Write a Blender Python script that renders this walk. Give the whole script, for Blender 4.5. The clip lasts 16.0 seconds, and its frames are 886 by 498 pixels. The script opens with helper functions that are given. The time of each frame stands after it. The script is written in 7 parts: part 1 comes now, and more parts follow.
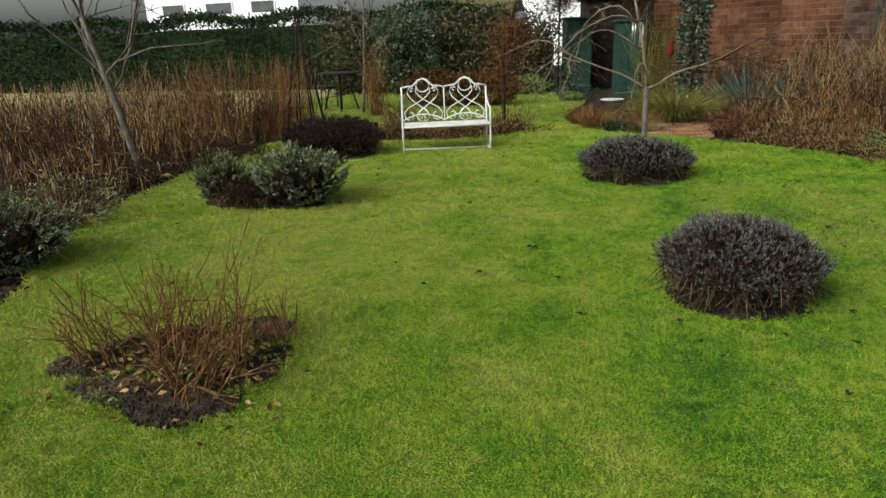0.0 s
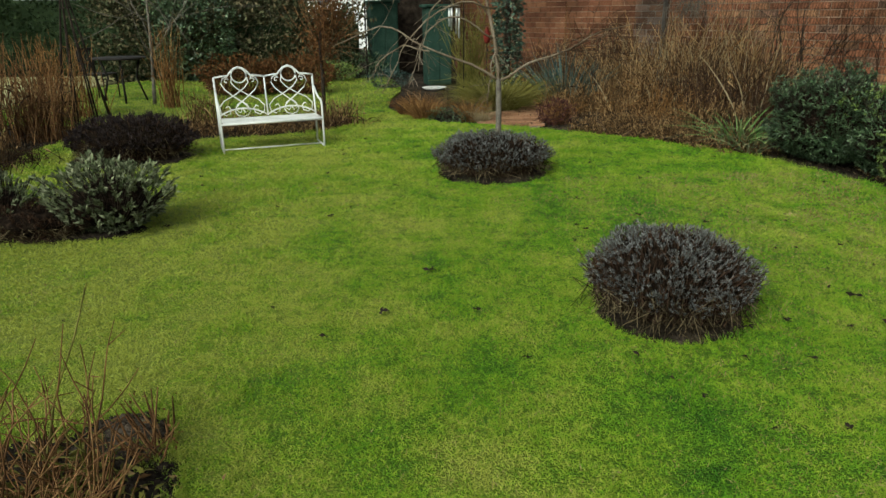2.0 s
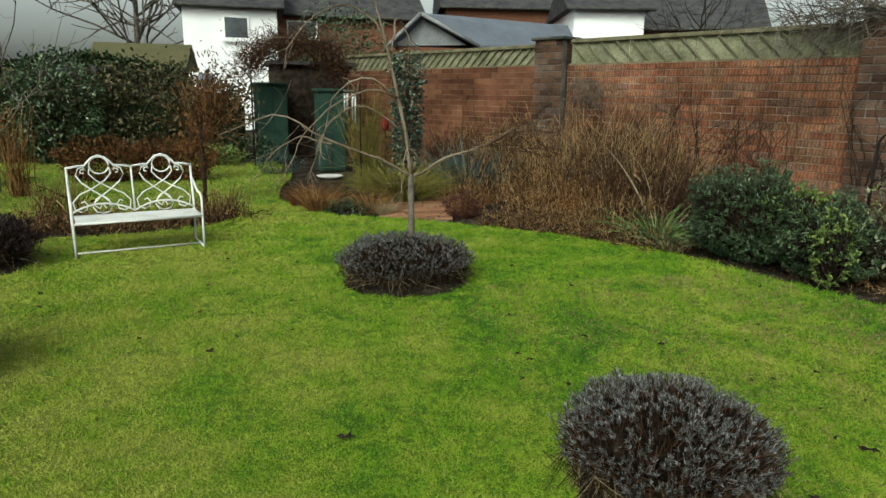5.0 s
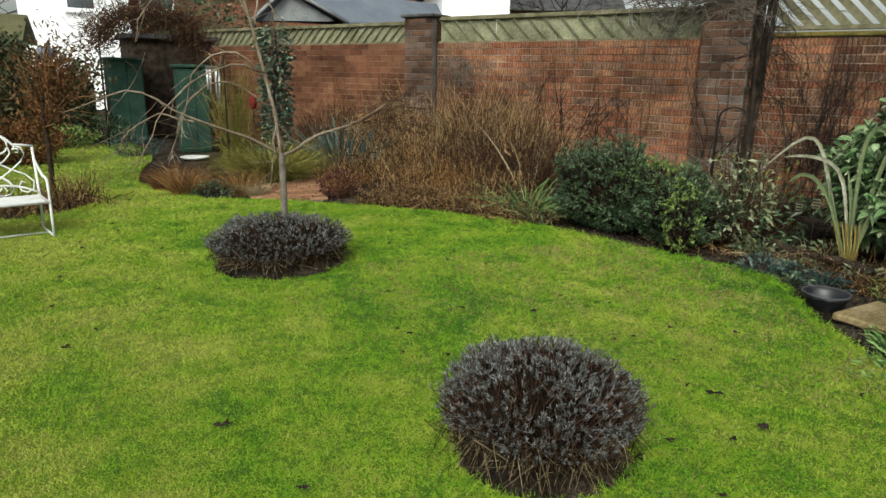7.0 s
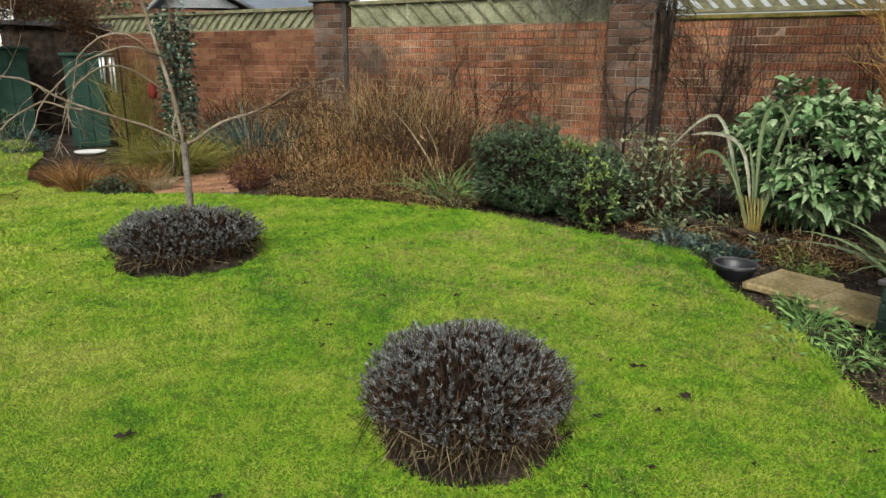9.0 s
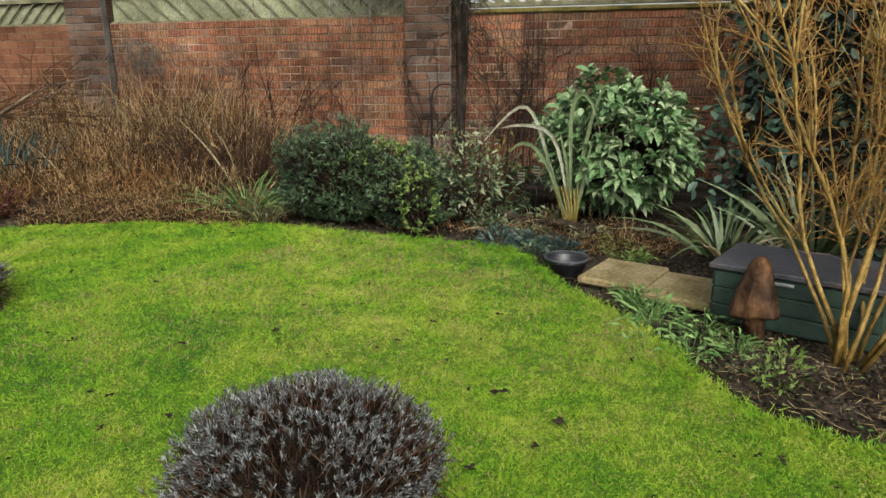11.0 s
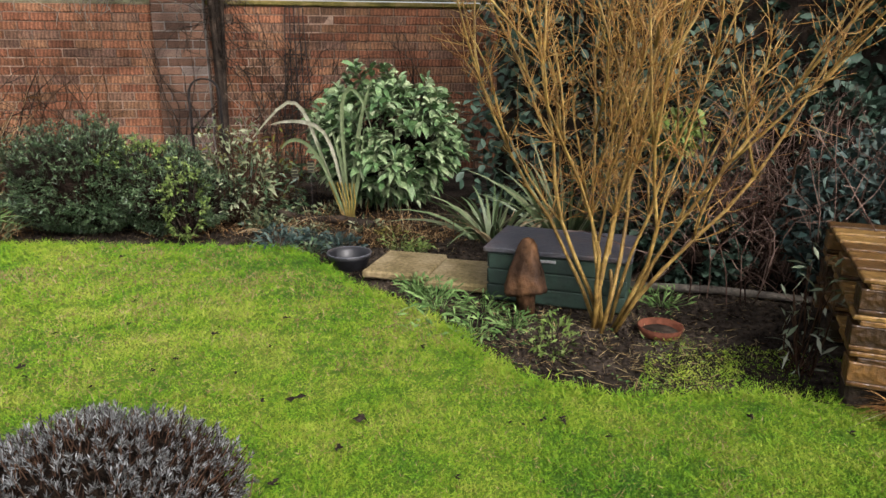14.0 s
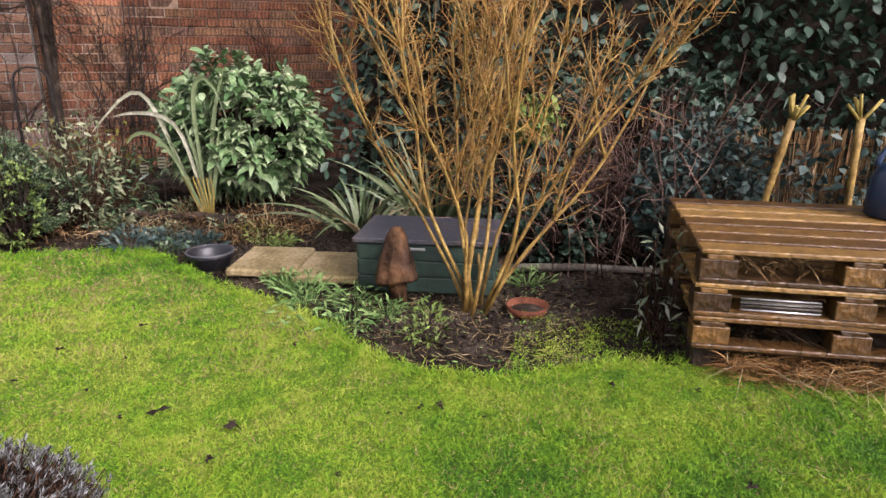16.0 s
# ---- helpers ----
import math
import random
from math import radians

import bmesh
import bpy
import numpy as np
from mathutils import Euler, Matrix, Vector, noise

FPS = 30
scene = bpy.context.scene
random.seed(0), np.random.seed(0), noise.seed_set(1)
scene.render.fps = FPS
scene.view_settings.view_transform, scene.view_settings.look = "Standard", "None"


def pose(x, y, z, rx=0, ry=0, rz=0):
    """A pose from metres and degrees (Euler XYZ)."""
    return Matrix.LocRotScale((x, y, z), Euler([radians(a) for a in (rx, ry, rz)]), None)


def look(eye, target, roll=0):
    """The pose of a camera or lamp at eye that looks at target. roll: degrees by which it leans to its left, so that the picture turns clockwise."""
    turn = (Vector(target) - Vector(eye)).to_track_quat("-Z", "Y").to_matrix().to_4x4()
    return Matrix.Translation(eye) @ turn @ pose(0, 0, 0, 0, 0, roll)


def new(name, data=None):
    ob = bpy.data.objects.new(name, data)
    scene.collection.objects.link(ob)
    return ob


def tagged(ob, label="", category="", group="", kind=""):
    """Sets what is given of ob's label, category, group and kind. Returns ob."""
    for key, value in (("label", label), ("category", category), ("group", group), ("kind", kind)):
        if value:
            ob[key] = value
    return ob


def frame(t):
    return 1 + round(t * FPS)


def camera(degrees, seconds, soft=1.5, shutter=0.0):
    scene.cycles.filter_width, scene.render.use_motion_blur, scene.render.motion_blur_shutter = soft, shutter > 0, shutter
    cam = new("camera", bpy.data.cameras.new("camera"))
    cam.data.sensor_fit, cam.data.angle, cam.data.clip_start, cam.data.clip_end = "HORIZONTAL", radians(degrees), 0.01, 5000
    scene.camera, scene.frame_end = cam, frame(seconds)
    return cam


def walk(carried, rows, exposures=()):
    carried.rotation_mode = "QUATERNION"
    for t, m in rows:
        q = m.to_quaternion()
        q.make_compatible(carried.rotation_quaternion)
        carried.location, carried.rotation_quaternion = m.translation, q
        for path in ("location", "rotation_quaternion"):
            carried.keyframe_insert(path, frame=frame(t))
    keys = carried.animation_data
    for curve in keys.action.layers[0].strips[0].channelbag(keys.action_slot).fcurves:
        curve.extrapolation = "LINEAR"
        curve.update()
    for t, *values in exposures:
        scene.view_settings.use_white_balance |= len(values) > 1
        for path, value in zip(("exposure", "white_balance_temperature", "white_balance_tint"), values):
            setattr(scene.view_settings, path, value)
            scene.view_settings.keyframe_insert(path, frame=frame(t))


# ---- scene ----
cam = camera(68.0, 16.0, soft=1.5)
PATH = [
    (0, (0.262, 0.249, 1.337), (-0.28, 2.073, 0.721), -2.0),
    (0.5, (0.089, 0.403, 1.301), (-0.432, 2.195, 0.583), 0.2),
    (1, (-0.055, 0.575, 1.352), (-0.404, 2.405, 0.625), 2.4),
    (1.5, (-0.249, 0.757, 1.351), (-0.364, 2.639, 0.684), 0.3),
    (2, (-0.371, 0.864, 1.374), (-0.308, 2.745, 0.698), -0.6),
    (2.5, (-0.396, 1.191, 1.332), (-0.195, 3.093, 0.745), 0.1),
    (3, (-0.399, 1.385, 1.371), (-0.088, 3.26, 0.75), 0.7),
    (5.3, (-0.475, 1.759, 1.421), (-0.036, 3.66, 0.98), 1.3),
    (5.5, (-0.478, 1.75, 1.418), (0.004, 3.638, 0.97), 1.4),
    (6, (-0.475, 1.752, 1.411), (0.105, 3.604, 0.938), 1.6),
    (6.5, (-0.467, 1.753, 1.402), (0.202, 3.571, 0.907), 1.5),
    (7, (-0.453, 1.742, 1.401), (0.296, 3.527, 0.898), 1.3),
    (7.5, (-0.446, 1.709, 1.399), (0.354, 3.472, 0.896), 1.1),
    (8, (-0.438, 1.722, 1.395), (0.429, 3.451, 0.884), 1.4),
    (10.3, (-0.201, 2.117, 1.263), (1.006, 3.62, 0.73), 1.1),
    (10.5, (-0.158, 2.174, 1.259), (1.12, 3.618, 0.732), 1.7),
    (11, (-0.135, 2.32, 1.279), (1.278, 3.637, 0.758), -0.5),
    (11.5, (-0.114, 2.385, 1.261), (1.407, 3.585, 0.763), -0.2),
    (12, (-0.127, 2.415, 1.268), (1.486, 3.478, 0.752), 0.7),
    (12.5, (-0.134, 2.412, 1.28), (1.529, 3.385, 0.746), -0.3),
    (13, (-0.162, 2.377, 1.293), (1.546, 3.272, 0.763), -0.4),
    (13.5, (-0.118, 2.386, 1.289), (1.627, 3.204, 0.751), -0.3),
    (14, (-0.118, 2.377, 1.27), (1.657, 3.129, 0.736), 0.1),
    (14.5, (-0.112, 2.378, 1.283), (1.704, 3.013, 0.734), 0.4),
    (15, (-0.131, 2.392, 1.29), (1.714, 2.934, 0.739), 0.6),
    (15.5, (-0.108, 2.382, 1.285), (1.763, 2.817, 0.728), 0.5),
    (16, (-0.093, 2.378, 1.271), (1.788, 2.752, 0.704), 0.2),
]
EXPOSURES = [(0, 0.56, 6500, 1), (3, 0.38, 6500, -9), (5.5, 0.52, 6500, -5), (8, 0.85, 6500, 2), (11, 0.95, 6500, 4), (12.5, 0.90, 6450, 9), (14, 1.10, 6400, 14), (16, 1.40, 6350, 24)]
walk(cam, [(t, look(eye, target, roll)) for t, eye, target, roll in PATH], EXPOSURES)

# ---- light: an overcast winter day ----
SUN_EL, SUN_AZ = 38.0, 215.0
world = bpy.data.worlds.new("overcast_sky")
scene.world = world
world.use_nodes = True
wn = world.node_tree
wn.nodes.clear()
sky = wn.nodes.new("ShaderNodeTexSky")
sky.sky_type = "NISHITA"
sky.sun_disc = False
sky.sun_elevation = radians(SUN_EL)
sky.sun_rotation = radians(SUN_AZ)
sky.air_density, sky.dust_density, sky.ozone_density = 1.0, 6.0, 1.0
hsv = wn.nodes.new("ShaderNodeHueSaturation")
hsv.inputs["Saturation"].default_value = 0.25
bg = wn.nodes.new("ShaderNodeBackground")
bg.inputs["Strength"].default_value = 0.15
wo = wn.nodes.new("ShaderNodeOutputWorld")
wn.links.new(sky.outputs[0], hsv.inputs["Color"])
wn.links.new(hsv.outputs[0], bg.inputs["Color"])
wn.links.new(bg.outputs[0], wo.inputs["Surface"])
sun_data = bpy.data.lights.new("sun", "SUN")
sun_data.energy, sun_data.angle, sun_data.color = 1.3, radians(25), (1.0, 0.97, 0.92)
sun = new("sun", sun_data)
az = radians(SUN_AZ)
sun.matrix_world = look((0, 0, 30), (0 - 30 * math.sin(az), 0 - 30 * math.cos(az), 30 - 30 * math.tan(radians(SUN_EL))))


# ---- materials ----
def mat(name, cols, rough=0.8, scale=6.0, by="noise", bump=0.0, bump_scale=40.0, metal=0.0, fine=0.25, spec=0.06):
    """A node material: a ramp of base colours driven by noise, by the mesh island or by the object, a finer grain and bump."""
    m = bpy.data.materials.new(name)
    m.use_nodes = True
    nt = m.node_tree
    b = nt.nodes["Principled BSDF"]
    b.inputs["Roughness"].default_value = rough
    b.inputs["Metallic"].default_value = metal
    b.inputs["Specular IOR Level"].default_value = spec
    tc = nt.nodes.new("ShaderNodeTexCoord")
    coord = nt.nodes.new("ShaderNodeNewGeometry").outputs["Position"] if by in ("island", "world") else tc.outputs["Object"]
    big = nt.nodes.new("ShaderNodeTexNoise")
    big.inputs["Scale"].default_value = scale
    big.inputs["Detail"].default_value = 5
    nt.links.new(coord, big.inputs["Vector"])
    drive = big.outputs["Fac"]
    if by in ("island", "object"):
        src = (nt.nodes.new("ShaderNodeNewGeometry").outputs["Random Per Island"] if by == "island"
               else nt.nodes.new("ShaderNodeObjectInfo").outputs["Random"])
        mx = nt.nodes.new("ShaderNodeMath")
        mx.operation = "MULTIPLY_ADD"
        mx.inputs[1].default_value = 0.7
        sc = nt.nodes.new("ShaderNodeMath")
        sc.operation = "MULTIPLY"
        sc.inputs[1].default_value = 0.35
        nt.links.new(big.outputs["Fac"], sc.inputs[0])
        nt.links.new(src, mx.inputs[0])
        nt.links.new(sc.outputs[0], mx.inputs[2])
        drive = mx.outputs[0]
    ramp = nt.nodes.new("ShaderNodeValToRGB")
    el = ramp.color_ramp.elements
    lo, hi = (0.12, 0.88) if by in ("island", "object") else (0.3, 0.7)
    for i, c in enumerate(cols):
        p = lo + (hi - lo) * i / max(1, len(cols) - 1)
        e = el[i] if i < 2 else el.new(p)
        e.position = p
        e.color = (*c, 1)
    nt.links.new(drive, ramp.inputs["Fac"])
    fn = nt.nodes.new("ShaderNodeTexNoise")
    fn.inputs["Scale"].default_value = bump_scale
    fn.inputs["Detail"].default_value = 4
    nt.links.new(coord, fn.inputs["Vector"])
    mr = nt.nodes.new("ShaderNodeMapRange")
    mr.inputs["To Min"].default_value, mr.inputs["To Max"].default_value = 1 - fine, 1 + fine
    mr.inputs["From Min"].default_value, mr.inputs["From Max"].default_value = 0.3, 0.7
    nt.links.new(fn.outputs["Fac"], mr.inputs["Value"])
    mul = nt.nodes.new("ShaderNodeVectorMath")
    mul.operation = "MULTIPLY"
    nt.links.new(ramp.outputs["Color"], mul.inputs[0])
    nt.links.new(mr.outputs["Result"], mul.inputs[1])
    nt.links.new(mul.outputs["Vector"], b.inputs["Base Color"])
    if bump:
        bp = nt.nodes.new("ShaderNodeBump")
        bp.inputs["Strength"].default_value = bump
        bp.inputs["Distance"].default_value = 0.02
        nt.links.new(fn.outputs["Fac"], bp.inputs["Height"])
        nt.links.new(bp.outputs["Normal"], b.inputs["Normal"])
    return m


M_soil = mat("soil", [(0.0080, 0.0060, 0.0045), (0.0210, 0.0158, 0.0118), (0.0560, 0.0430, 0.0320)], 0.95, 3.0, "world", 1.0, 30, fine=0.5)


def lawn_mat(name, cols, dark=1.0, bump=0.0, island=0.25):
    """Turf: green and yellow-moss patches at three scales, with a share for each blade."""
    m = bpy.data.materials.new(name)
    m.use_nodes = True
    nt = m.node_tree
    b = nt.nodes["Principled BSDF"]
    b.inputs["Roughness"].default_value = 0.75
    b.inputs["Specular IOR Level"].default_value = 0.14
    geo = nt.nodes.new("ShaderNodeNewGeometry")
    total = None
    for sc, wt in ((0.7, 0.62), (2.6, 0.72), (12.0, 0.42), (60.0, 0.66)):
        n = nt.nodes.new("ShaderNodeTexNoise")
        n.inputs["Scale"].default_value = sc
        n.inputs["Detail"].default_value = 3
        nt.links.new(geo.outputs["Position"], n.inputs["Vector"])
        k = nt.nodes.new("ShaderNodeMath")
        k.operation = "MULTIPLY_ADD"
        k.inputs[1].default_value = wt
        nt.links.new(n.outputs["Fac"], k.inputs[0])
        if total:
            nt.links.new(total, k.inputs[2])
        else:
            k.inputs[2].default_value = -0.66
        total = k.outputs[0]
    k = nt.nodes.new("ShaderNodeMath")
    k.operation = "MULTIPLY_ADD"
    k.inputs[1].default_value = island
    nt.links.new(geo.outputs["Random Per Island"], k.inputs[0])
    nt.links.new(total, k.inputs[2])
    # moss grows on the side away from the beds by the wall, thick green grass near them
    axes = nt.nodes.new("ShaderNodeSeparateXYZ")
    nt.links.new(geo.outputs["Position"], axes.inputs[0])
    side = nt.nodes.new("ShaderNodeMapRange")
    side.interpolation_type = "SMOOTHSTEP"
    side.inputs["From Min"].default_value, side.inputs["From Max"].default_value = -1.9, 0.9
    side.inputs["To Min"].default_value, side.inputs["To Max"].default_value = 0.15, -0.03
    nt.links.new(axes.outputs["X"], side.inputs["Value"])
    both = nt.nodes.new("ShaderNodeMath")
    nt.links.new(k.outputs[0], both.inputs[0])
    nt.links.new(side.outputs["Result"], both.inputs[1])
    k = both
    ramp = nt.nodes.new("ShaderNodeValToRGB")
    el = ramp.color_ramp.elements
    for i, c in enumerate(cols):
        p = 0.28 + 0.5 * i / (len(cols) - 1)
        e = el[i] if i < 2 else el.new(p)
        e.position = p
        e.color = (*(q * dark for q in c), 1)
    nt.links.new(k.outputs[0], ramp.inputs["Fac"])
    nt.links.new(ramp.outputs["Color"], b.inputs["Base Color"])
    if bump:
        fn = nt.nodes.new("ShaderNodeTexNoise")
        fn.inputs["Scale"].default_value = 90
        nt.links.new(geo.outputs["Position"], fn.inputs["Vector"])
        bp = nt.nodes.new("ShaderNodeBump")
        bp.inputs["Strength"].default_value = bump
        bp.inputs["Distance"].default_value = 0.02
        nt.links.new(fn.outputs["Fac"], bp.inputs["Height"])
        nt.links.new(bp.outputs["Normal"], b.inputs["Normal"])
    return m


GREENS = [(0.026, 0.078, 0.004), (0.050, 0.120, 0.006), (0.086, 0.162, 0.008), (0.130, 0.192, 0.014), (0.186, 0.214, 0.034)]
# turf under the blades is darkened: shade of the gaps put into its colour
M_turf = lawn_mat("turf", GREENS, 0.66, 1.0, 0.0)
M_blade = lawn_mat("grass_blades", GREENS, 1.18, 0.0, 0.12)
M_thatch = mat("dead_grass_litter", [(0.096, 0.066, 0.03), (0.18, 0.132, 0.06), (0.252, 0.198, 0.108)], 0.9, 4, "island", 0, 30)
M_leaflitter = mat("leaf_litter", [(0.0090, 0.0062, 0.0040), (0.0270, 0.0170, 0.0095), (0.0700, 0.0460, 0.0260)], 0.85, 4, "island", 0, 30)
M_brick = mat("rustic_brick", [(0.130, 0.056, 0.034), (0.182, 0.077, 0.043), (0.215, 0.096, 0.052), (0.212, 0.116, 0.064), (0.140, 0.082, 0.060)], 0.92, 3.0, "object", 0.8, 60, fine=0.4)
M_brick_far = mat("far_brick", [(0.072, 0.029, 0.017), (0.108, 0.045, 0.025), (0.136, 0.065, 0.036)], 0.92, 3.0, "island", 0.6, 60, fine=0.3)
M_mortar = mat("mortar", [(0.115, 0.075, 0.053), (0.165, 0.115, 0.084), (0.220, 0.165, 0.128)], 0.95, 5, "noise", 0.6, 70)
# grey-brown pillar brick, darkened further: the climbers' shadow is put into its colour
M_pillar = mat("grey_shaded_pillar_brick", [(0.0403, 0.0247, 0.0181), (0.0756, 0.0418, 0.0276), (0.106, 0.0589, 0.038), (0.0857, 0.0684, 0.0588)], 0.92, 3.0, "object", 0.8, 60, fine=0.3)
M_joint = mat("pale_mortar", [(0.0825, 0.0743, 0.066), (0.149, 0.136, 0.124)], 0.95, 5, "noise", 0.6, 70)
M_paver = mat("paver_brick", [(0.12, 0.06, 0.033), (0.198, 0.102, 0.057), (0.24, 0.138, 0.084)], 0.85, 4, "object", 0.5, 50)
M_trellis = mat("mossy_timber", [(0.062, 0.058, 0.033), (0.105, 0.097, 0.058), (0.150, 0.137, 0.092)], 0.9, 5, "noise", 0.5, 60)
M_infill = mat("weathered_board", [(0.11, 0.117, 0.0694), (0.159, 0.16, 0.1), (0.193, 0.19, 0.128)], 0.9, 2.5, "noise", 0.3, 40)
M_cap = mat("coping", [(0.024, 0.024, 0.024), (0.048, 0.048, 0.0432), (0.072, 0.072, 0.0624)], 0.9, 5, "noise", 0.4, 40)
M_moss = mat("mossy_coping", [(0.045, 0.040, 0.012), (0.095, 0.078, 0.022), (0.140, 0.105, 0.050)], 0.95, 5, "noise", 0.6, 50)
M_white = mat("white_painted_iron", [(0.383, 0.383, 0.37), (0.497, 0.497, 0.485), (0.523, 0.523, 0.51)], 0.45, 8, "noise", 0.1, 60, fine=0.06, spec=0.5)
M_render = mat("white_render", [(0.648, 0.657, 0.666), (0.738, 0.738, 0.738)], 0.9, 0.8, "noise", 0.1, 20, fine=0.04)
M_roof = mat("dark_roof_tile", [(0.021, 0.021, 0.024), (0.042, 0.042, 0.045), (0.06, 0.057, 0.054)], 0.8, 3, "noise", 0.3, 20)
M_slate = mat("grey_sheet_roof", [(0.09, 0.102, 0.126), (0.12, 0.135, 0.162)], 0.6, 1.2, "noise", 0.05, 10, fine=0.05)
M_gableboard = mat("grey_gable_board", [(0.132, 0.138, 0.144), (0.192, 0.198, 0.198)], 0.8, 3, "noise", 0.1, 20)
M_redwall = mat("house_brick", [(0.096, 0.0432, 0.0264), (0.134, 0.0624, 0.0384)], 0.9, 9, "noise", 0.5, 30, fine=0.2)
M_glass = mat("window_glass", [(0.02, 0.025, 0.03), (0.05, 0.06, 0.07)], 0.05, 2, "noise", 0, 5, fine=0.0, spec=0.6)
M_shed = mat("green_painted_wood", [(0.0105, 0.0245, 0.0185), (0.0165, 0.0355, 0.0265), (0.0230, 0.0450, 0.0340)], 0.7, 4, "noise", 0.25, 40)
M_boxgreen = mat("dark_green_paint", [(0.00714, 0.0179, 0.0131), (0.0131, 0.0298, 0.0202), (0.0208, 0.0416, 0.0298)], 0.55, 6, "noise", 0.2, 30, spec=0.5)
M_boxlid = mat("felt_lid", [(0.028, 0.028, 0.036), (0.048, 0.048, 0.056), (0.068, 0.048, 0.044)], 0.45, 6, "noise", 0.3, 40, spec=0.5)
M_black = mat("black_plastic", [(0.00432, 0.00432, 0.00504), (0.0108, 0.0108, 0.0126)], 0.45, 10, "noise", 0.1, 40, spec=0.5)
M_iron = mat("black_iron", [(0.01, 0.01, 0.01), (0.025, 0.02, 0.018)], 0.6, 10, "noise", 0.2, 60)
M_terra = mat("terracotta", [(0.070, 0.026, 0.015), (0.125, 0.045, 0.026)], 0.75, 8, "noise", 0.2, 50)
M_stone = mat("mossy_slab", [(0.0972, 0.078, 0.0328), (0.179, 0.137, 0.0702), (0.239, 0.189, 0.108)], 0.85, 5, "noise", 0.5, 40)
M_pale = mat("pale_stone", [(0.36, 0.352, 0.336), (0.496, 0.488, 0.48)], 0.8, 6, "noise", 0.2, 40)
M_pallet = mat("wet_pallet_wood", [(0.024, 0.010, 0.003), (0.090, 0.045, 0.012), (0.225, 0.132, 0.040)], 0.34, 7, "object", 0.5, 35, fine=0.4, spec=0.5)
# darker than the deck's wood; for runners, blocks and base boards
M_palletdark = mat("darker_wet_pallet_wood", [(0.014, 0.007, 0.003), (0.050, 0.024, 0.007), (0.145, 0.074, 0.020)], 0.34, 7, "object", 0.5, 35, fine=0.45, spec=0.5)
M_stump = mat("carved_wood", [(0.014, 0.008, 0.005), (0.040, 0.022, 0.013), (0.085, 0.043, 0.020), (0.190, 0.105, 0.050)], 0.6, 5, "noise", 1.0, 18, fine=0.5)
M_cane = mat("reed_cane", [(0.096, 0.051, 0.021), (0.18, 0.108, 0.048), (0.228, 0.156, 0.078)], 0.7, 5, "island", 0.2, 40)
M_can = mat("blue_plastic", [(0.007, 0.0196, 0.049), (0.0126, 0.0315, 0.07)], 0.35, 5, "noise", 0.05, 30, fine=0.08, spec=0.5)
M_barkgrey = mat("grey_bark", [(0.0425, 0.0361, 0.0298), (0.085, 0.0744, 0.0616), (0.128, 0.115, 0.0935)], 0.9, 9, "noise", 0.6, 50)
M_barkpale = mat("pale_twig", [(0.0968, 0.084, 0.066), (0.158, 0.146, 0.123), (0.202, 0.19, 0.167)], 0.85, 6, "noise", 0.4, 50)
M_barkbranch = mat("brown_branch", [(0.0675, 0.0486, 0.0324), (0.128, 0.0985, 0.0702), (0.203, 0.169, 0.131)], 0.85, 6, "noise", 0.4, 50)
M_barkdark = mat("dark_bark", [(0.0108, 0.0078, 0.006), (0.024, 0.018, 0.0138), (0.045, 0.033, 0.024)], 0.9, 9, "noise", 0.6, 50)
M_twigbrown = mat("brown_twig", [(0.0201, 0.0107, 0.00669), (0.0401, 0.0217, 0.0127), (0.0669, 0.0401, 0.0251)], 0.85, 4, "island", 0.2, 40)
M_twigred = mat("red_brown_twig", [(0.0584, 0.0285, 0.0139), (0.117, 0.0588, 0.0248), (0.172, 0.101, 0.0449)], 0.85, 4, "island", 0.2, 40)
M_twigpale = mat("pale_red_twig", [(0.022, 0.012, 0.009), (0.070, 0.040, 0.030), (0.190, 0.130, 0.104)], 0.85, 4, "island", 0.2, 40)
M_willow = mat("golden_willow_bark", [(0.085, 0.048, 0.011), (0.175, 0.106, 0.024), (0.280, 0.190, 0.056)], 0.55, 9, "noise", 0.5, 45, fine=0.4, spec=0.3)
M_willowtwig = mat("orange_willow_twig", [(0.110, 0.044, 0.009), (0.230, 0.112, 0.020), (0.330, 0.215, 0.070)], 0.6, 6, "island", 0, 40, spec=0.3)
M_straw = mat("dry_stalk", [(0.015, 0.008, 0.004), (0.045, 0.024, 0.010), (0.125, 0.072, 0.030), (0.300, 0.200, 0.100)], 0.85, 4, "island", 0, 30)
M_paleStraw = mat("pale_straw", [(0.137, 0.0979, 0.049), (0.205, 0.156, 0.0881), (0.254, 0.21, 0.137)], 0.85, 4, "island", 0, 30)
M_lav = mat("lavender_leaf", [(0.016, 0.015, 0.014), (0.036, 0.035, 0.033), (0.068, 0.068, 0.066), (0.120, 0.123, 0.122), (0.205, 0.212, 0.215)], 0.75, 14, "island", 0, 30, fine=0.4, spec=0.1)
M_lavstem = mat("lavender_stem", [(0.009, 0.0055, 0.004), (0.030, 0.017, 0.011), (0.085, 0.050, 0.033)], 0.9, 4, "island", 0, 30, spec=0.02)
# near-black: the shade between a bush's inner twigs is put into this colour
M_bushshade = mat("bush_inner_shade", [(0.004, 0.003, 0.0022), (0.010, 0.0068, 0.005), (0.022, 0.0145, 0.010)], 0.95, 30, "noise", 1.0, 90, fine=0.5, spec=0.02)
M_lavtwig = mat("olive_brown_twig", [(0.005, 0.0035, 0.002), (0.016, 0.011, 0.006), (0.060, 0.045, 0.025), (0.190, 0.150, 0.090)], 0.9, 4, "island", 0, 30, spec=0.02)
